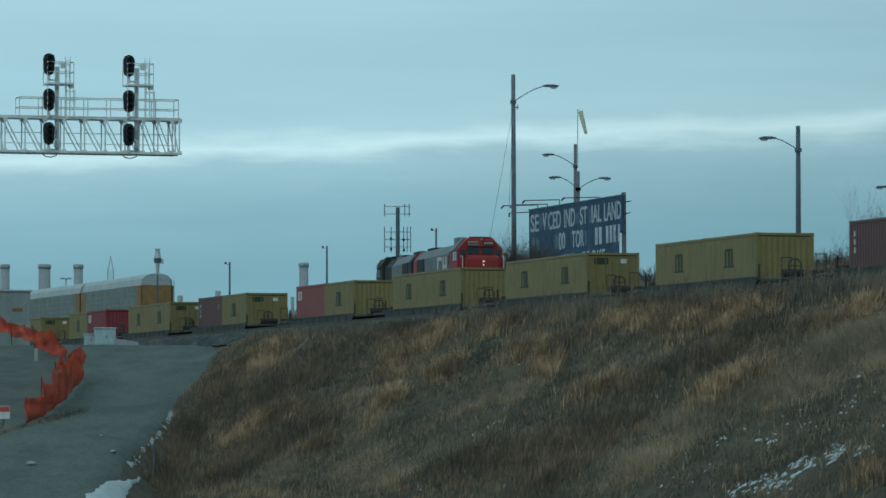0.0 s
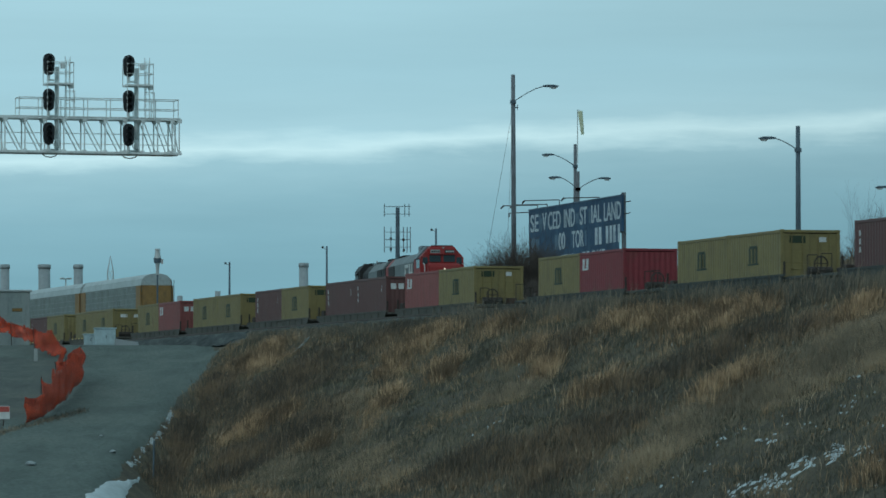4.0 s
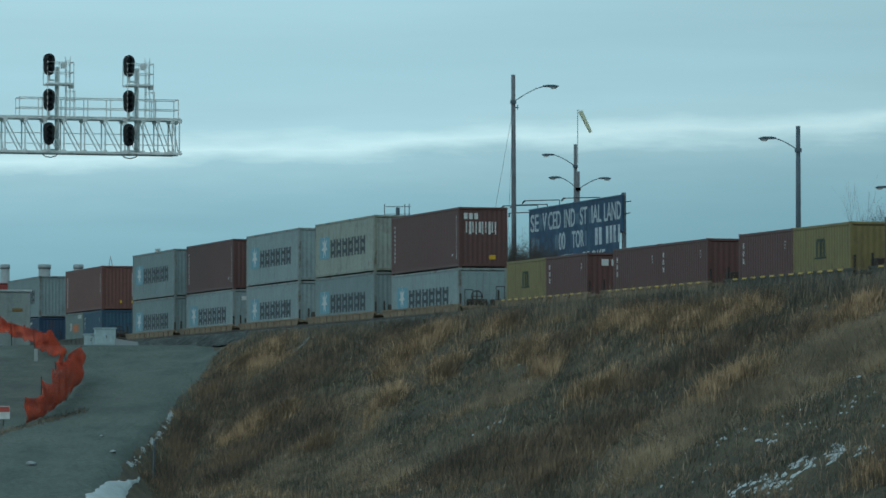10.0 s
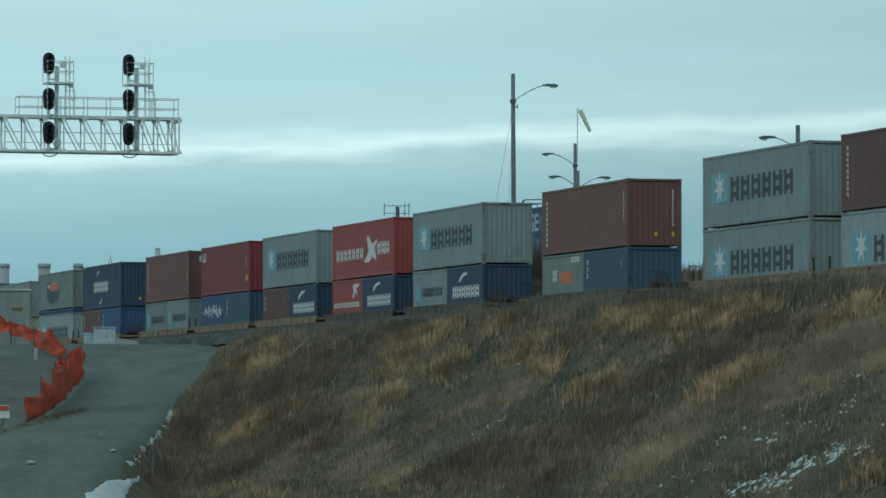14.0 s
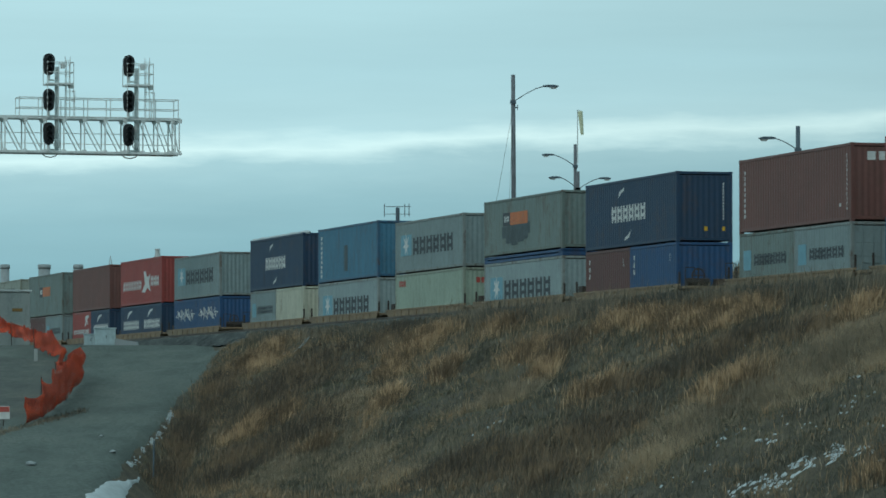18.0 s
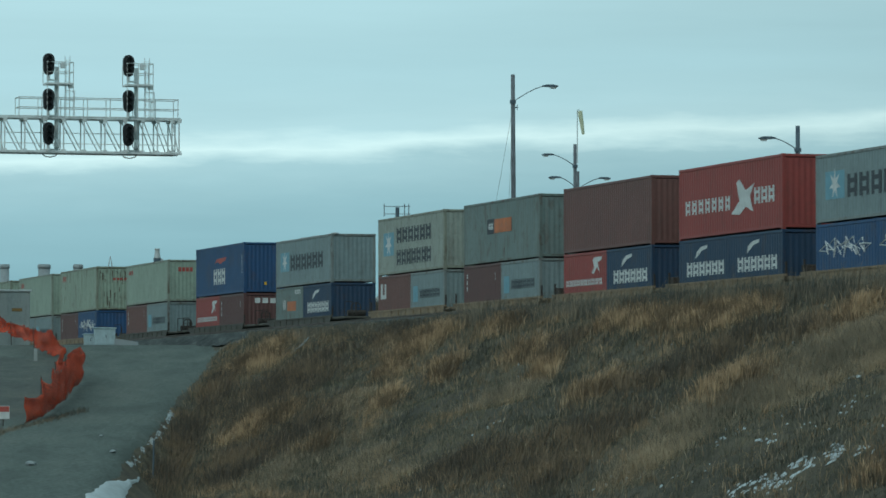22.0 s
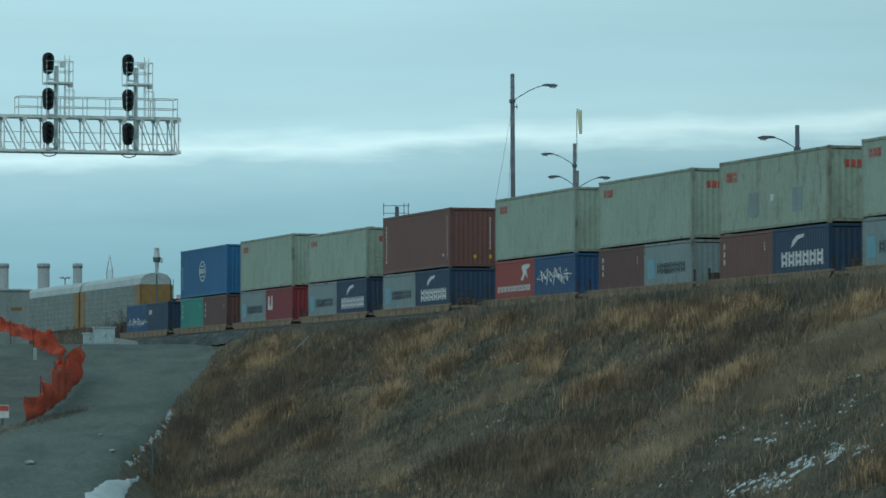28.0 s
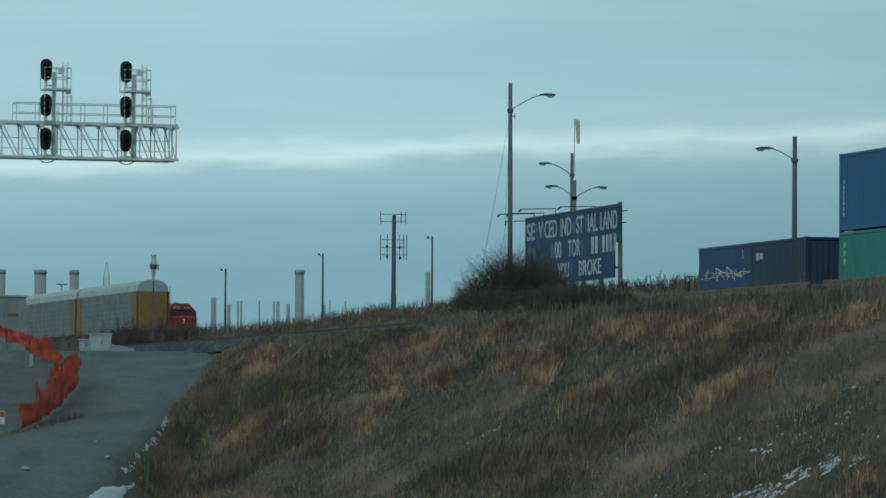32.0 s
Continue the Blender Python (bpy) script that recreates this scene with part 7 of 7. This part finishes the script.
for k in range(9):      # dark brush along the far crest
    x = 2.5 + 1.45 * k
    bare_shrub(x, 296.0 - 2.6 * k + 5 * math.sin(k * 2.1), 48, 2.1 + 0.4 * math.sin(k * 1.7), 70 + k, "dark leafless brush behind the tracks", wide=0.7, depth=1, r=0.022)
    bare_shrub(x - 0.3, 284.0 - 2.9 * k + 3 * math.sin(k * 1.3), 44, 1.7, 90 + k, "dark leafless brush behind the tracks", wide=0.9, depth=1, r=0.022)
for k in range(5):
    thicket(2.2 + 1.5 * k, 285.0 - 7.6 * k, 1.5, 2.5, 1.5 - 0.1 * k, 30, 110 + k, "low dark leafless scrub behind the tracks", 0.1)
for x, y, high in ((6.2, 256.5, 1.9), (7.3, 250.0, 1.8), (8.5, 246.5, 1.5), (9.6, 243.5, 1.1)):
    thicket(x, y, 1.1, 2.2, high, 50, int(y), "low dark leafless scrub behind the tracks", 0.1)
bare_shrub(13.8, 300.0, 12, 1.7, 23, "low leafless bush on the bank", wide=0.7)
bare_shrub(15.8, 298.0, 9, 1.4, 24, "low leafless bush on the bank", wide=0.7)
bare_shrub(27.0, 322.0, 1, 9.0, 14, "slender bare poplar behind the train", "tree", 0.25, 1.2, 0.1, 0.05, 3, "tree")
bare_shrub(30.0, 315.0, 5, 8.0, 15, "bare twiggy tree on the rise", "tree", 0.45, 0.7, 0.4, 0.035, 3, "tree")
bare_shrub(33.0, 318.0, 5, 8.0, 16, "bare twiggy tree on the rise", "tree", 0.45, 0.7, 0.4, 0.035, 3, "tree")
bare_shrub(25.4, 300.0, 8, 2.2, 17, "low leafless bush beside the lamp")
thicket(25.6, 303.0, 2.6, 3.0, 2.8, 56, 51, "low leafless bush beside the lamp", 0.3)
thicket(29.0, 306.0, 2.4, 3.0, 4.6, 64, 52, "dense leafless bush on the rise", 0.2)


def blades(X, Y, height, width, seed, mat, name, lean=0.25, head=0.8):
    """Bent stems, each an island of its own; head is the width of the seed head."""
    rng = np.random.default_rng(seed)
    n = len(X)
    Z = land(X, Y) - 0.03
    ang = rng.uniform(0, 2 * np.pi, n)
    wx, wy = np.cos(ang) * width / 2, np.sin(ang) * width / 2
    la = rng.uniform(0, 2 * np.pi, n)
    lm = np.abs(rng.normal(0, lean, n))
    lx, ly = np.cos(la) * lm * height + 0.10 * height, np.sin(la) * lm * height
    b0 = np.stack([X - wx * 0.6, Y - wy * 0.6, Z], 1)
    b1 = np.stack([X + wx * 0.6, Y + wy * 0.6, Z], 1)
    mx, my, mz = X + lx * 0.55, Y + ly * 0.55, Z + height * 0.68
    m0 = np.stack([mx - wx * head, my - wy * head, mz], 1)
    m1 = np.stack([mx + wx * head, my + wy * head, mz], 1)
    tp = np.stack([X + lx, Y + ly, Z + height * (1 - 0.35 * np.clip(lm, 0, 1.2))], 1)
    V = np.stack([b0, b1, m0, m1, tp], 1).reshape(-1, 3)
    base = np.arange(n)[:, None] * 5
    T = np.concatenate([base + np.array([[0, 1, 3]]), base + np.array([[0, 3, 2]]), base + np.array([[2, 3, 4]])])
    return tri_mesh(name, V, T, mat)


def plan(u, d):
    return TRAVEL.x * u + ASIDE.x * d, Y0 + TRAVEL.y * u + ASIDE.y * d


def scatter(count, u0, u1, d0, d1, seed, clump=9, spread=0.22):
    rng = np.random.default_rng(seed)
    k = count // clump
    u, d = rng.uniform(u0, u1, k), rng.uniform(d0, d1, k)
    u = np.repeat(u, clump) + rng.normal(0, spread, k * clump)
    d = np.repeat(d, clump) + rng.normal(0, spread, k * clump)
    x, y = plan(u, d)
    return x, y, u, d, rng, np.repeat(rng.uniform(0.35, 1.45, k), clump)


def patchy(x, y):
    """Stands and hollows, a few metres across, drawn out up the slope."""
    a, b = 0.93 * x - 0.37 * y, 0.37 * x + 0.93 * y
    return 0.5 + 0.26 * np.sin(b * 0.55 + 1.6 * np.sin(a * 0.8)) + 0.2 * np.sin(a * 1.1 + b * 0.31 + 1.3 * np.sin(b * 0.5)) + 0.16 * np.sin(b * 1.3 + a * 1.9)


def tufts(cx, cy, per, height, radius, width, seed, mat, name, lean=0.45, head=1.0, plain=False):
    """Clumps of stems that fan outwards from their middle; height is given for each clump."""
    rng = np.random.default_rng(seed)
    n = len(cx) * per
    ox, oy = rng.normal(0, 1, n), rng.normal(0, 1, n)
    X, Y = np.repeat(cx, per) + ox * radius, np.repeat(cy, per) + oy * radius
    h = np.repeat(height, per) * rng.uniform(0.45, 1.15, n)
    w = rng.uniform(*width, n)
    Z = land(X, Y) - 0.03
    ang = rng.uniform(0, np.pi, n)
    wx, wy = np.cos(ang) * w / 2, np.sin(ang) * w / 2
    lx = (ox * lean * 0.6 + rng.normal(0, 0.16, n) + 0.10) * h
    ly = (oy * lean * 0.6 + rng.normal(0, 0.16, n)) * h
    if plain:
        tip = Z + h * np.clip(1.0 - 0.35 * np.hypot(lx, ly) / np.maximum(h, 0.01), 0.35, 1.0)
        V = np.stack([np.stack(p, 1) for p in ((X - wx, Y - wy, Z), (X + wx, Y + wy, Z), (X + lx, Y + ly, tip))], 1).reshape(-1, 3)
        return tri_mesh(name, V, np.arange(n * 3).reshape(-1, 3), mat)
    mz = Z + h * 0.62
    mx, my = X + lx * 0.42, Y + ly * 0.42
    droop = np.clip(1.0 - 0.35 * np.hypot(lx, ly) / np.maximum(h, 0.01), 0.35, 1.0)
    V = np.stack([np.stack(p, 1) for p in ((X - wx * 0.7, Y - wy * 0.7, Z), (X + wx * 0.7, Y + wy * 0.7, Z), (mx - wx * head, my - wy * head, mz), (mx + wx * head, my + wy * head, mz),
                  (X + lx, Y + ly, Z + h * droop))], 1).reshape(-1, 3)
    base = np.arange(n)[:, None] * 5
    T = np.concatenate([base + np.array([[0, 1, 3]]), base + np.array([[0, 3, 2]]), base + np.array([[2, 3, 4]])])
    return tri_mesh(name, V, T, mat)


def on_bank(x, y):
    """Where the bank's grass grows: right of the gravel road and below the tracks."""
    d = -math.cos(HEAD) * x - math.sin(HEAD) * (y - Y0)
    edge = -11.3 + 0.3 * smooth_step(205, 235, y) - 0.10 * np.sin(y * 0.23)
    return (x > edge) & (d > 6.8) & (d < 25) & ~((x < -9.6) & (d < 8.6)) & (x < 0.12 * y + 3)


def stands(spots, density, seed):
    """Clump middles strewn thickly over soft-edged patches (x, y, half width, half depth)."""
    rng = np.random.default_rng(seed)
    xs, ys = [], []
    for x, y, rx, ry in spots:
        k = int(density * rx * ry * 4)
        xs.append(rng.normal(x, rx * 0.55, k))
        ys.append(rng.normal(y, ry * 0.6, k))
    xs, ys = np.concatenate(xs), np.concatenate(ys)
    ok = on_bank(xs, ys)
    return xs[ok], ys[ok], rng


def strewn(count, seed, y0=100, y1=246):
    """Clump middles strewn evenly over the bank."""
    rng = np.random.default_rng(seed)
    x, y = rng.uniform(-12, 20, count), rng.uniform(y0, y1, count)
    ok = on_bank(x, y)
    return x[ok], y[ok], rng


TAN = [(-8.5, 208.7, 1.2, 4.0), (-6.0, 179.0, 0.5, 1.5), (-7.7, 179.6, 1.0, 2.2), (-0.7, 184.8, 1.4, 3.5), (2.6, 178.0, 1.0, 2.5), (3.1, 165.1, 0.9, 1.8), (-2.1, 179.8, 0.6, 2.5), (-2.1, 169.7, 0.6, 1.4),
       (3.6, 158.4, 0.6, 1.7), (6.7, 162.7, 1.2, 2.8), (9.6, 151.5, 1.7, 3.2), (8.2, 155.0, 1.0, 2.4), (5.0, 147.0, 0.9, 2.0), (8.4, 133.8, 1.1, 2.2), (12.7, 139.2, 0.8, 1.4), (10.3, 108.6, 0.5, 1.6),
       (0.1, 171.4, 0.6, 2.4), (-4.5, 163.5, 0.6, 1.2), (7.2, 159.2, 0.8, 2.0), (10.3, 148.8, 0.9, 1.8)]
BROWN = [(-6.6, 190.7, 2.3, 8.0), (-5.1, 170.7, 1.3, 5.0), (8.9, 142.6, 1.6, 2.2), (6.7, 143.4, 1.3, 2.3), (4.5, 136.9, 1.5, 3.0), (-2.2, 192.8, 1.2, 2.4), (4.4, 163.6, 1.2, 2.3), (-7.6, 169.2, 1.3, 5.7),
         (0.5, 142.6, 1.3, 2.8), (2.2, 137.6, 1.2, 2.8), (3.2, 131.6, 1.1, 2.6), (11.2, 139.3, 0.9, 1.8), (-10.4, 186.6, 0.6, 7.0), (-10.3, 172.0, 0.5, 7.0), (-9.9, 203.0, 0.7, 8.0)]
HAZE = [(10.0, 130.5, 1.9, 3.0), (11.9, 134.0, 1.3, 3.0), (7.6, 130.9, 1.3, 1.9), (6.2, 126.9, 1.3, 2.1), (2.2, 156.0, 1.1, 1.9), (12.6, 128.0, 1.0, 2.6), (12.8, 133.0, 0.9, 2.4)]
SPECKLED = [(-2.6, 154.0, 1.5, 3.4), (-4.4, 163.0, 1.4, 3.6), (-1.6, 147.5, 1.0, 2.4), (-5.6, 161.0, 1.3, 3.2), (-3.4, 172.0, 1.2, 3.2)]
GREEN = [(0.9, 150.5, 1.9, 2.8), (3.8, 147.9, 0.8, 2.2), (-0.1, 162.2, 1.2, 3.2), (-3.9, 190.9, 1.2, 1.4), (8.2, 121.4, 1.5, 2.2), (9.8, 113.7, 1.1, 2.4), (6.3, 150.4, 0.9, 1.4)]


def inside(x, y, spots):
    """How far a place lies within any of the patches, 0 to 1."""
    most = np.zeros(len(x))
    for a, b, ra, rb in spots:
        most = np.maximum(most, np.exp(-((x - a) / ra) ** 2 - ((y - b) / rb) ** 2))
    return most


# short grey-green growth everywhere
x, y, rng = strewn(60000, 21)
tagged(put("low_grass", tufts(x, y, 10, rng.uniform(0.10, 0.30, len(x)), 0.16, (0.010, 0.024), 22, M_LOW, "low_grass", lean=0.7, plain=True)), "short grey-green winter grass covering the bank", "grass", kind="stuff")
# tussocks of dead grass, thinner in the bare grey patches
x, y, rng = strewn(36000, 23)
g = inside(x, y, GREEN)
ok = rng.uniform(0, 1, len(x)) > 0.72 * g
x, y, g = x[ok], y[ok], g[ok]
d = -math.cos(HEAD) * x - math.sin(HEAD) * (y - Y0)
hgt = rng.uniform(0.16, 0.50, len(x)) * (0.65 + 0.5 * np.clip(patchy(x, y), 0, 1)) * (1 - 0.35 * (1 - smooth_step(8.2, 9.6, d))) * (1 - 0.3 * g)
bank_grass = tagged(put("bank_grass", tufts(x, y, 10, hgt, 0.13, (0.007, 0.018), 24, M_GRASS, "bank_grass", lean=0.55)), "dead tan and brown grass covering the railway bank", "grass", kind="stuff")
# dark stands of brown weeds
x, y, rng = stands(BROWN, 19, 25)
tagged(put("brown_weeds", tufts(x, y, 12, rng.uniform(0.30, 0.72, len(x)), 0.15, (0.006, 0.014), 26, M_BROWN, "brown_weeds", lean=0.4, head=1.3)), "dense red-brown dead weeds in patches on the bank", "weeds", kind="stuff")
# taller tan grass
x, y, rng = stands(TAN, 38, 27)
tagged(put("tall_grass", tufts(x, y, 10, rng.uniform(0.30, 0.74, len(x)), 0.12, (0.008, 0.020), 28, M_TALL, "tall_grass", lean=0.4)), "stands of taller tan grass on the bank", "grass", kind="stuff")
# soft grey grass, laid over
x, y, rng = stands(HAZE, 120, 29)
tagged(put("matted_grass", tufts(x, y, 12, rng.uniform(0.20, 0.46, len(x)), 0.2, (0.008, 0.016), 30, M_MAT, "matted_grass", lean=0.9, plain=True)), "grey-brown grass lying in mats on the bank", "grass", kind="stuff")
# pale short grass between the darker stands
x, y, rng = stands(SPECKLED, 44, 33)
tagged(put("speckled_grass", tufts(x, y, 10, rng.uniform(0.16, 0.40, len(x)), 0.2, (0.008, 0.016), 34, M_MAT, "speckled_grass", lean=0.8, plain=True)), "short pale grass speckling the lower bank", "grass", kind="stuff")
# single pale stalks with seed heads
x, y, rng = strewn(24000, 31)
t = inside(x, y, TAN)
ok = rng.uniform(0, 1, len(x)) < 0.30 + 0.9 * t
x, y = x[ok], y[ok]
tagged(put("pale_stalks", tufts(x, y, 2, rng.uniform(0.22, 0.62, len(x)), 0.12, (0.005, 0.011), 32, M_HEADS, "pale_stalks", lean=0.35, head=1.7)), "single pale grass stalks with seed heads", "grass", kind="stuff")

X, Y, U, D, rng, tuft = scatter(80000, -45, 110, 6.2, 9.0, 23)
keep = (X > -9.5) & (X < 0.12 * Y + 3)
X, Y, U = X[keep], Y[keep], U[keep]
tagged(put("crest_weeds", blades(X, Y, rng.uniform(0.12, 0.85, len(X)) * (0.75 + 0.35 * smooth_step(28, 62, U)), rng.uniform(0.009, 0.022, len(X)), 24, M_WEED, "crest_weeds", lean=0.35)), "dry weeds along the crest of the bank", "weeds", kind="stuff")

x, y, rng = strewn(60000, 81, 130, 190)
d = -math.cos(HEAD) * x - math.sin(HEAD) * (y - Y0)
ok = (d > 7.0) & (d < 8.8)
x, y = x[ok], y[ok]
tagged(put("crest_stems", tufts(x, y, 2, rng.uniform(0.5, 1.25, len(x)), 0.15, (0.008, 0.016), 82, M_WEED, "crest_stems", lean=0.25, head=1.3)), "tall thin dry stalks along the crest", "weeds", kind="stuff")

X, Y, U, D, rng, tuft = scatter(44000, -130, 75, -27, -6.0, 25, spread=0.25)
tagged(put("far_grass", blades(X, Y, rng.uniform(0.1, 0.38, len(X)), rng.uniform(0.02, 0.045, len(X)), 26, M_BROWN, "far_grass")), "dead grass and weeds on the slope behind the tracks", "grass", kind="stuff")


X, Y, U, D, rng, tuft = scatter(34000, -210, 75, -27.5, -17.0, 27, clump=4, spread=0.3)
keep = (X < 0.5) | (X > 13.0) | (Y > 320)      # brush takes their place before the billboard
X, Y, tuft = X[keep], Y[keep], tuft[keep]
tagged(put("crest_stalks", blades(X, Y, rng.uniform(0.3, 0.9, len(X)) * tuft, rng.uniform(0.012, 0.026, len(X)), 28, M_BROWN, "crest_stalks", lean=0.4, head=1.3)), "tall dry weed stalks along the far crest", "weeds", kind="stuff")

stick = thing("fallen_branch", Matrix(), "pale weathered branch lying in the grass", "branch")
part("limb", rods(((-6.72, 206.2, float(land(-6.72, 206.2)) + 0.10), (-6.30, 206.0, float(land(-6.30, 206.0)) + 0.22), 0.035, 0.05), ((-6.30, 206.0, float(land(-6.30, 206.0)) + 0.22), (-6.05, 205.8, float(land(-6.05, 205.8)) + 0.42), 0.05, 0.025), sides=6), M_PALE, stick)
part("twig", rods(((-6.30, 206.0, float(land(-6.30, 206.0)) + 0.22), (-6.22, 205.7, float(land(-6.22, 205.7)) + 0.46), 0.025, 0.01), sides=5), M_PALE, stick)


# ---- snow ----
def snow_blobs(name, spots, label, up=0.05):
    vs, fs = [], []
    rnd = random.Random(5)
    for x, y, a, b, turn in spots:
        c0 = len(vs)
        vs.append((x, y, float(land(x, y)) + up + 0.02 * b))
        n = 14
        for ring, lift in ((0.6, up * 0.8), (1.0, 0.0)):
            for k in range(n):
                q = 2 * math.pi * k / n
                rr = ring * rnd.uniform(0.55, 1.25)
                ex, ey = a * rr * math.cos(q), b * rr * math.sin(q)
                px, py = x + ex * math.cos(turn) - ey * math.sin(turn), y + ex * math.sin(turn) + ey * math.cos(turn)
                vs.append((px, py, float(land(px, py)) + lift))
        for k in range(n):
            j = (k + 1) % n
            fs.append((c0, c0 + 1 + k, c0 + 1 + j))
            fs.append((c0 + 1 + k, c0 + 1 + n + k, c0 + 1 + n + j))
            fs.append((c0 + 1 + k, c0 + 1 + n + j, c0 + 1 + j))
    return tagged(put(name, tri_mesh(name, vs, fs, M_SNOW)), label, "snow", kind="stuff")


rnd = random.Random(31)
spots = []
# streaks of old snow: from x, y to x, y, and how thick they lie
STREAKS = [(11.24, 125.9, 12.24, 126.9, 0.5), (10.49, 120.7, 11.57, 122.0, 0.35), (8.29, 120.3, 8.92, 120.4, 0.8), (9.48, 121.4, 10.25, 121.3, 0.3), (9.57, 113.2, 10.01, 114.3, 1.5),
           (10.10, 112.1, 10.66, 112.4, 0.8), (8.66, 113.9, 9.28, 114.2, 2.0), (7.27, 115.6, 8.68, 113.6, 1.2), (4.14, 126.6, 5.23, 126.5, 0.5), (5.67, 120.7, 7.32, 120.8, 0.25),
           (1.66, 148.5, 2.01, 148.6, 0.3), (0.71, 147.9, 1.54, 148.4, 0.05), (7.33, 122.8, 8.27, 125.0, 0.3), (10.10, 107.4, 10.57, 109.2, 0.6), (7.76, 114.7, 8.40, 113.8, 1.2)]
for xa, ya, xb, yb, thick in STREAKS:
    span = math.hypot(xb - xa, yb - ya)
    turn = math.atan2(yb - ya, xb - xa)
    for _ in range(int(3 + 12 * span * thick)):
        f, off = rnd.uniform(0, 1), rnd.gauss(0, 0.25 + 0.35 * min(thick, 1))
        long = rnd.uniform(0.015, 0.04 + 0.05 * min(thick, 1.5))
        spots.append((xa + (xb - xa) * f, ya + (yb - ya) * f + off, long, rnd.uniform(0.03, 0.05 + 0.07 * min(thick, 1.5)), turn * 0.5 + rnd.gauss(0.35, 0.25)))
snow_blobs("snow_sheets", spots, "thin sheets of old snow under the grass", 0.045)
spots = []
for _ in range(110):      # crumbs left in the grass
    y = rnd.uniform(106, 165)
    x = rnd.uniform(-4, 0.1 * y)
    if on_bank(np.array([x]), np.array([y]))[0]:
        spots.append((x, y, rnd.uniform(0.012, 0.04), rnd.uniform(0.03, 0.10), rnd.gauss(0, 0.5)))
# thin scraps along the edge of the gravel track
for k in range(150):
    y = rnd.uniform(166, 192) if k % 4 else rnd.uniform(184, 193)
    if math.sin(y * 1.7) + math.sin(y * 0.6) < -0.6:
        continue
    spots.append((-11.42 - 0.10 * math.sin(y * 0.23) + rnd.gauss(0.0, 0.05), y, rnd.uniform(0.010, 0.034), rnd.uniform(0.12, 0.42), rnd.gauss(0, 0.12)))
snow_blobs("snow_patches", spots, "thin patches of old snow on the bank")

# one larger crust of snow beside the track's lower end
ys = np.arange(144, 166, 0.35)
vs, fs = [], []
wander, grown = 0.0, 1.0
for i, y in enumerate(ys):
    taper = float(smooth_step(164, 153, y))
    wander = 0.85 * wander + rnd.gauss(0, 0.03)
    grown = 0.85 * grown + 0.15 * rnd.uniform(0.7, 1.3)
    r = -10.75 - 0.25 * (1 - taper) + wander
    wide = (0.06 + 0.95 * taper) * grown
    for j in range(7):
        f = j / 6
        x = r - wide * f
        up = -0.02 if j in (0, 6) else 0.07 + 0.02 * math.sin(x * 7 + y * 1.3) * math.sin(math.pi * f)
        vs.append((x, y, float(land(x, y)) + up))
for i in range(len(ys) - 1):
    for j in range(6):
        a = i * 7 + j
        fs += [(a, a + 1, a + 8), (a, a + 8, a + 7)]
tagged(put("snow_crust", tri_mesh("snow_crust", vs, fs, M_SNOW)), "ragged crust of old snow beside the gravel road", "snow", kind="stuff")

# brown weeds at the foot of the netting
rng = np.random.default_rng(61)
f = np.repeat(rng.uniform(0, 1, 160), 12)
X = -17.6 + 2.6 * f + rng.normal(0, 0.16, len(f))
Y = 176 + 14 * f + rng.normal(0, 0.7, len(f))
tagged(put("road_weeds", blades(X, Y, rng.uniform(0.08, 0.26, len(f)), rng.uniform(0.015, 0.03, len(f)), 62, M_WEED, "road_weeds", lean=0.6)), "low brown weeds below the orange netting", "weeds", kind="stuff")


# ---- what moves ----
def motions():
    times = [0.0, 0.5, 1.0, 1.5, 2.0, 2.7, 3.5] + [4.0 + 2.0 * i for i in range(15)]
    turn = pose(0, 0, 0, 0, 0, LINE_TURN)
    for ob, w, z in TRAIN:
        walk(ob, [(t, Matrix.Translation(at_line(w + travelled(t), -1.22, z)) @ turn) for t in times])
    for ob, rows in OTHERS:
        walk(ob, rows)


motions()
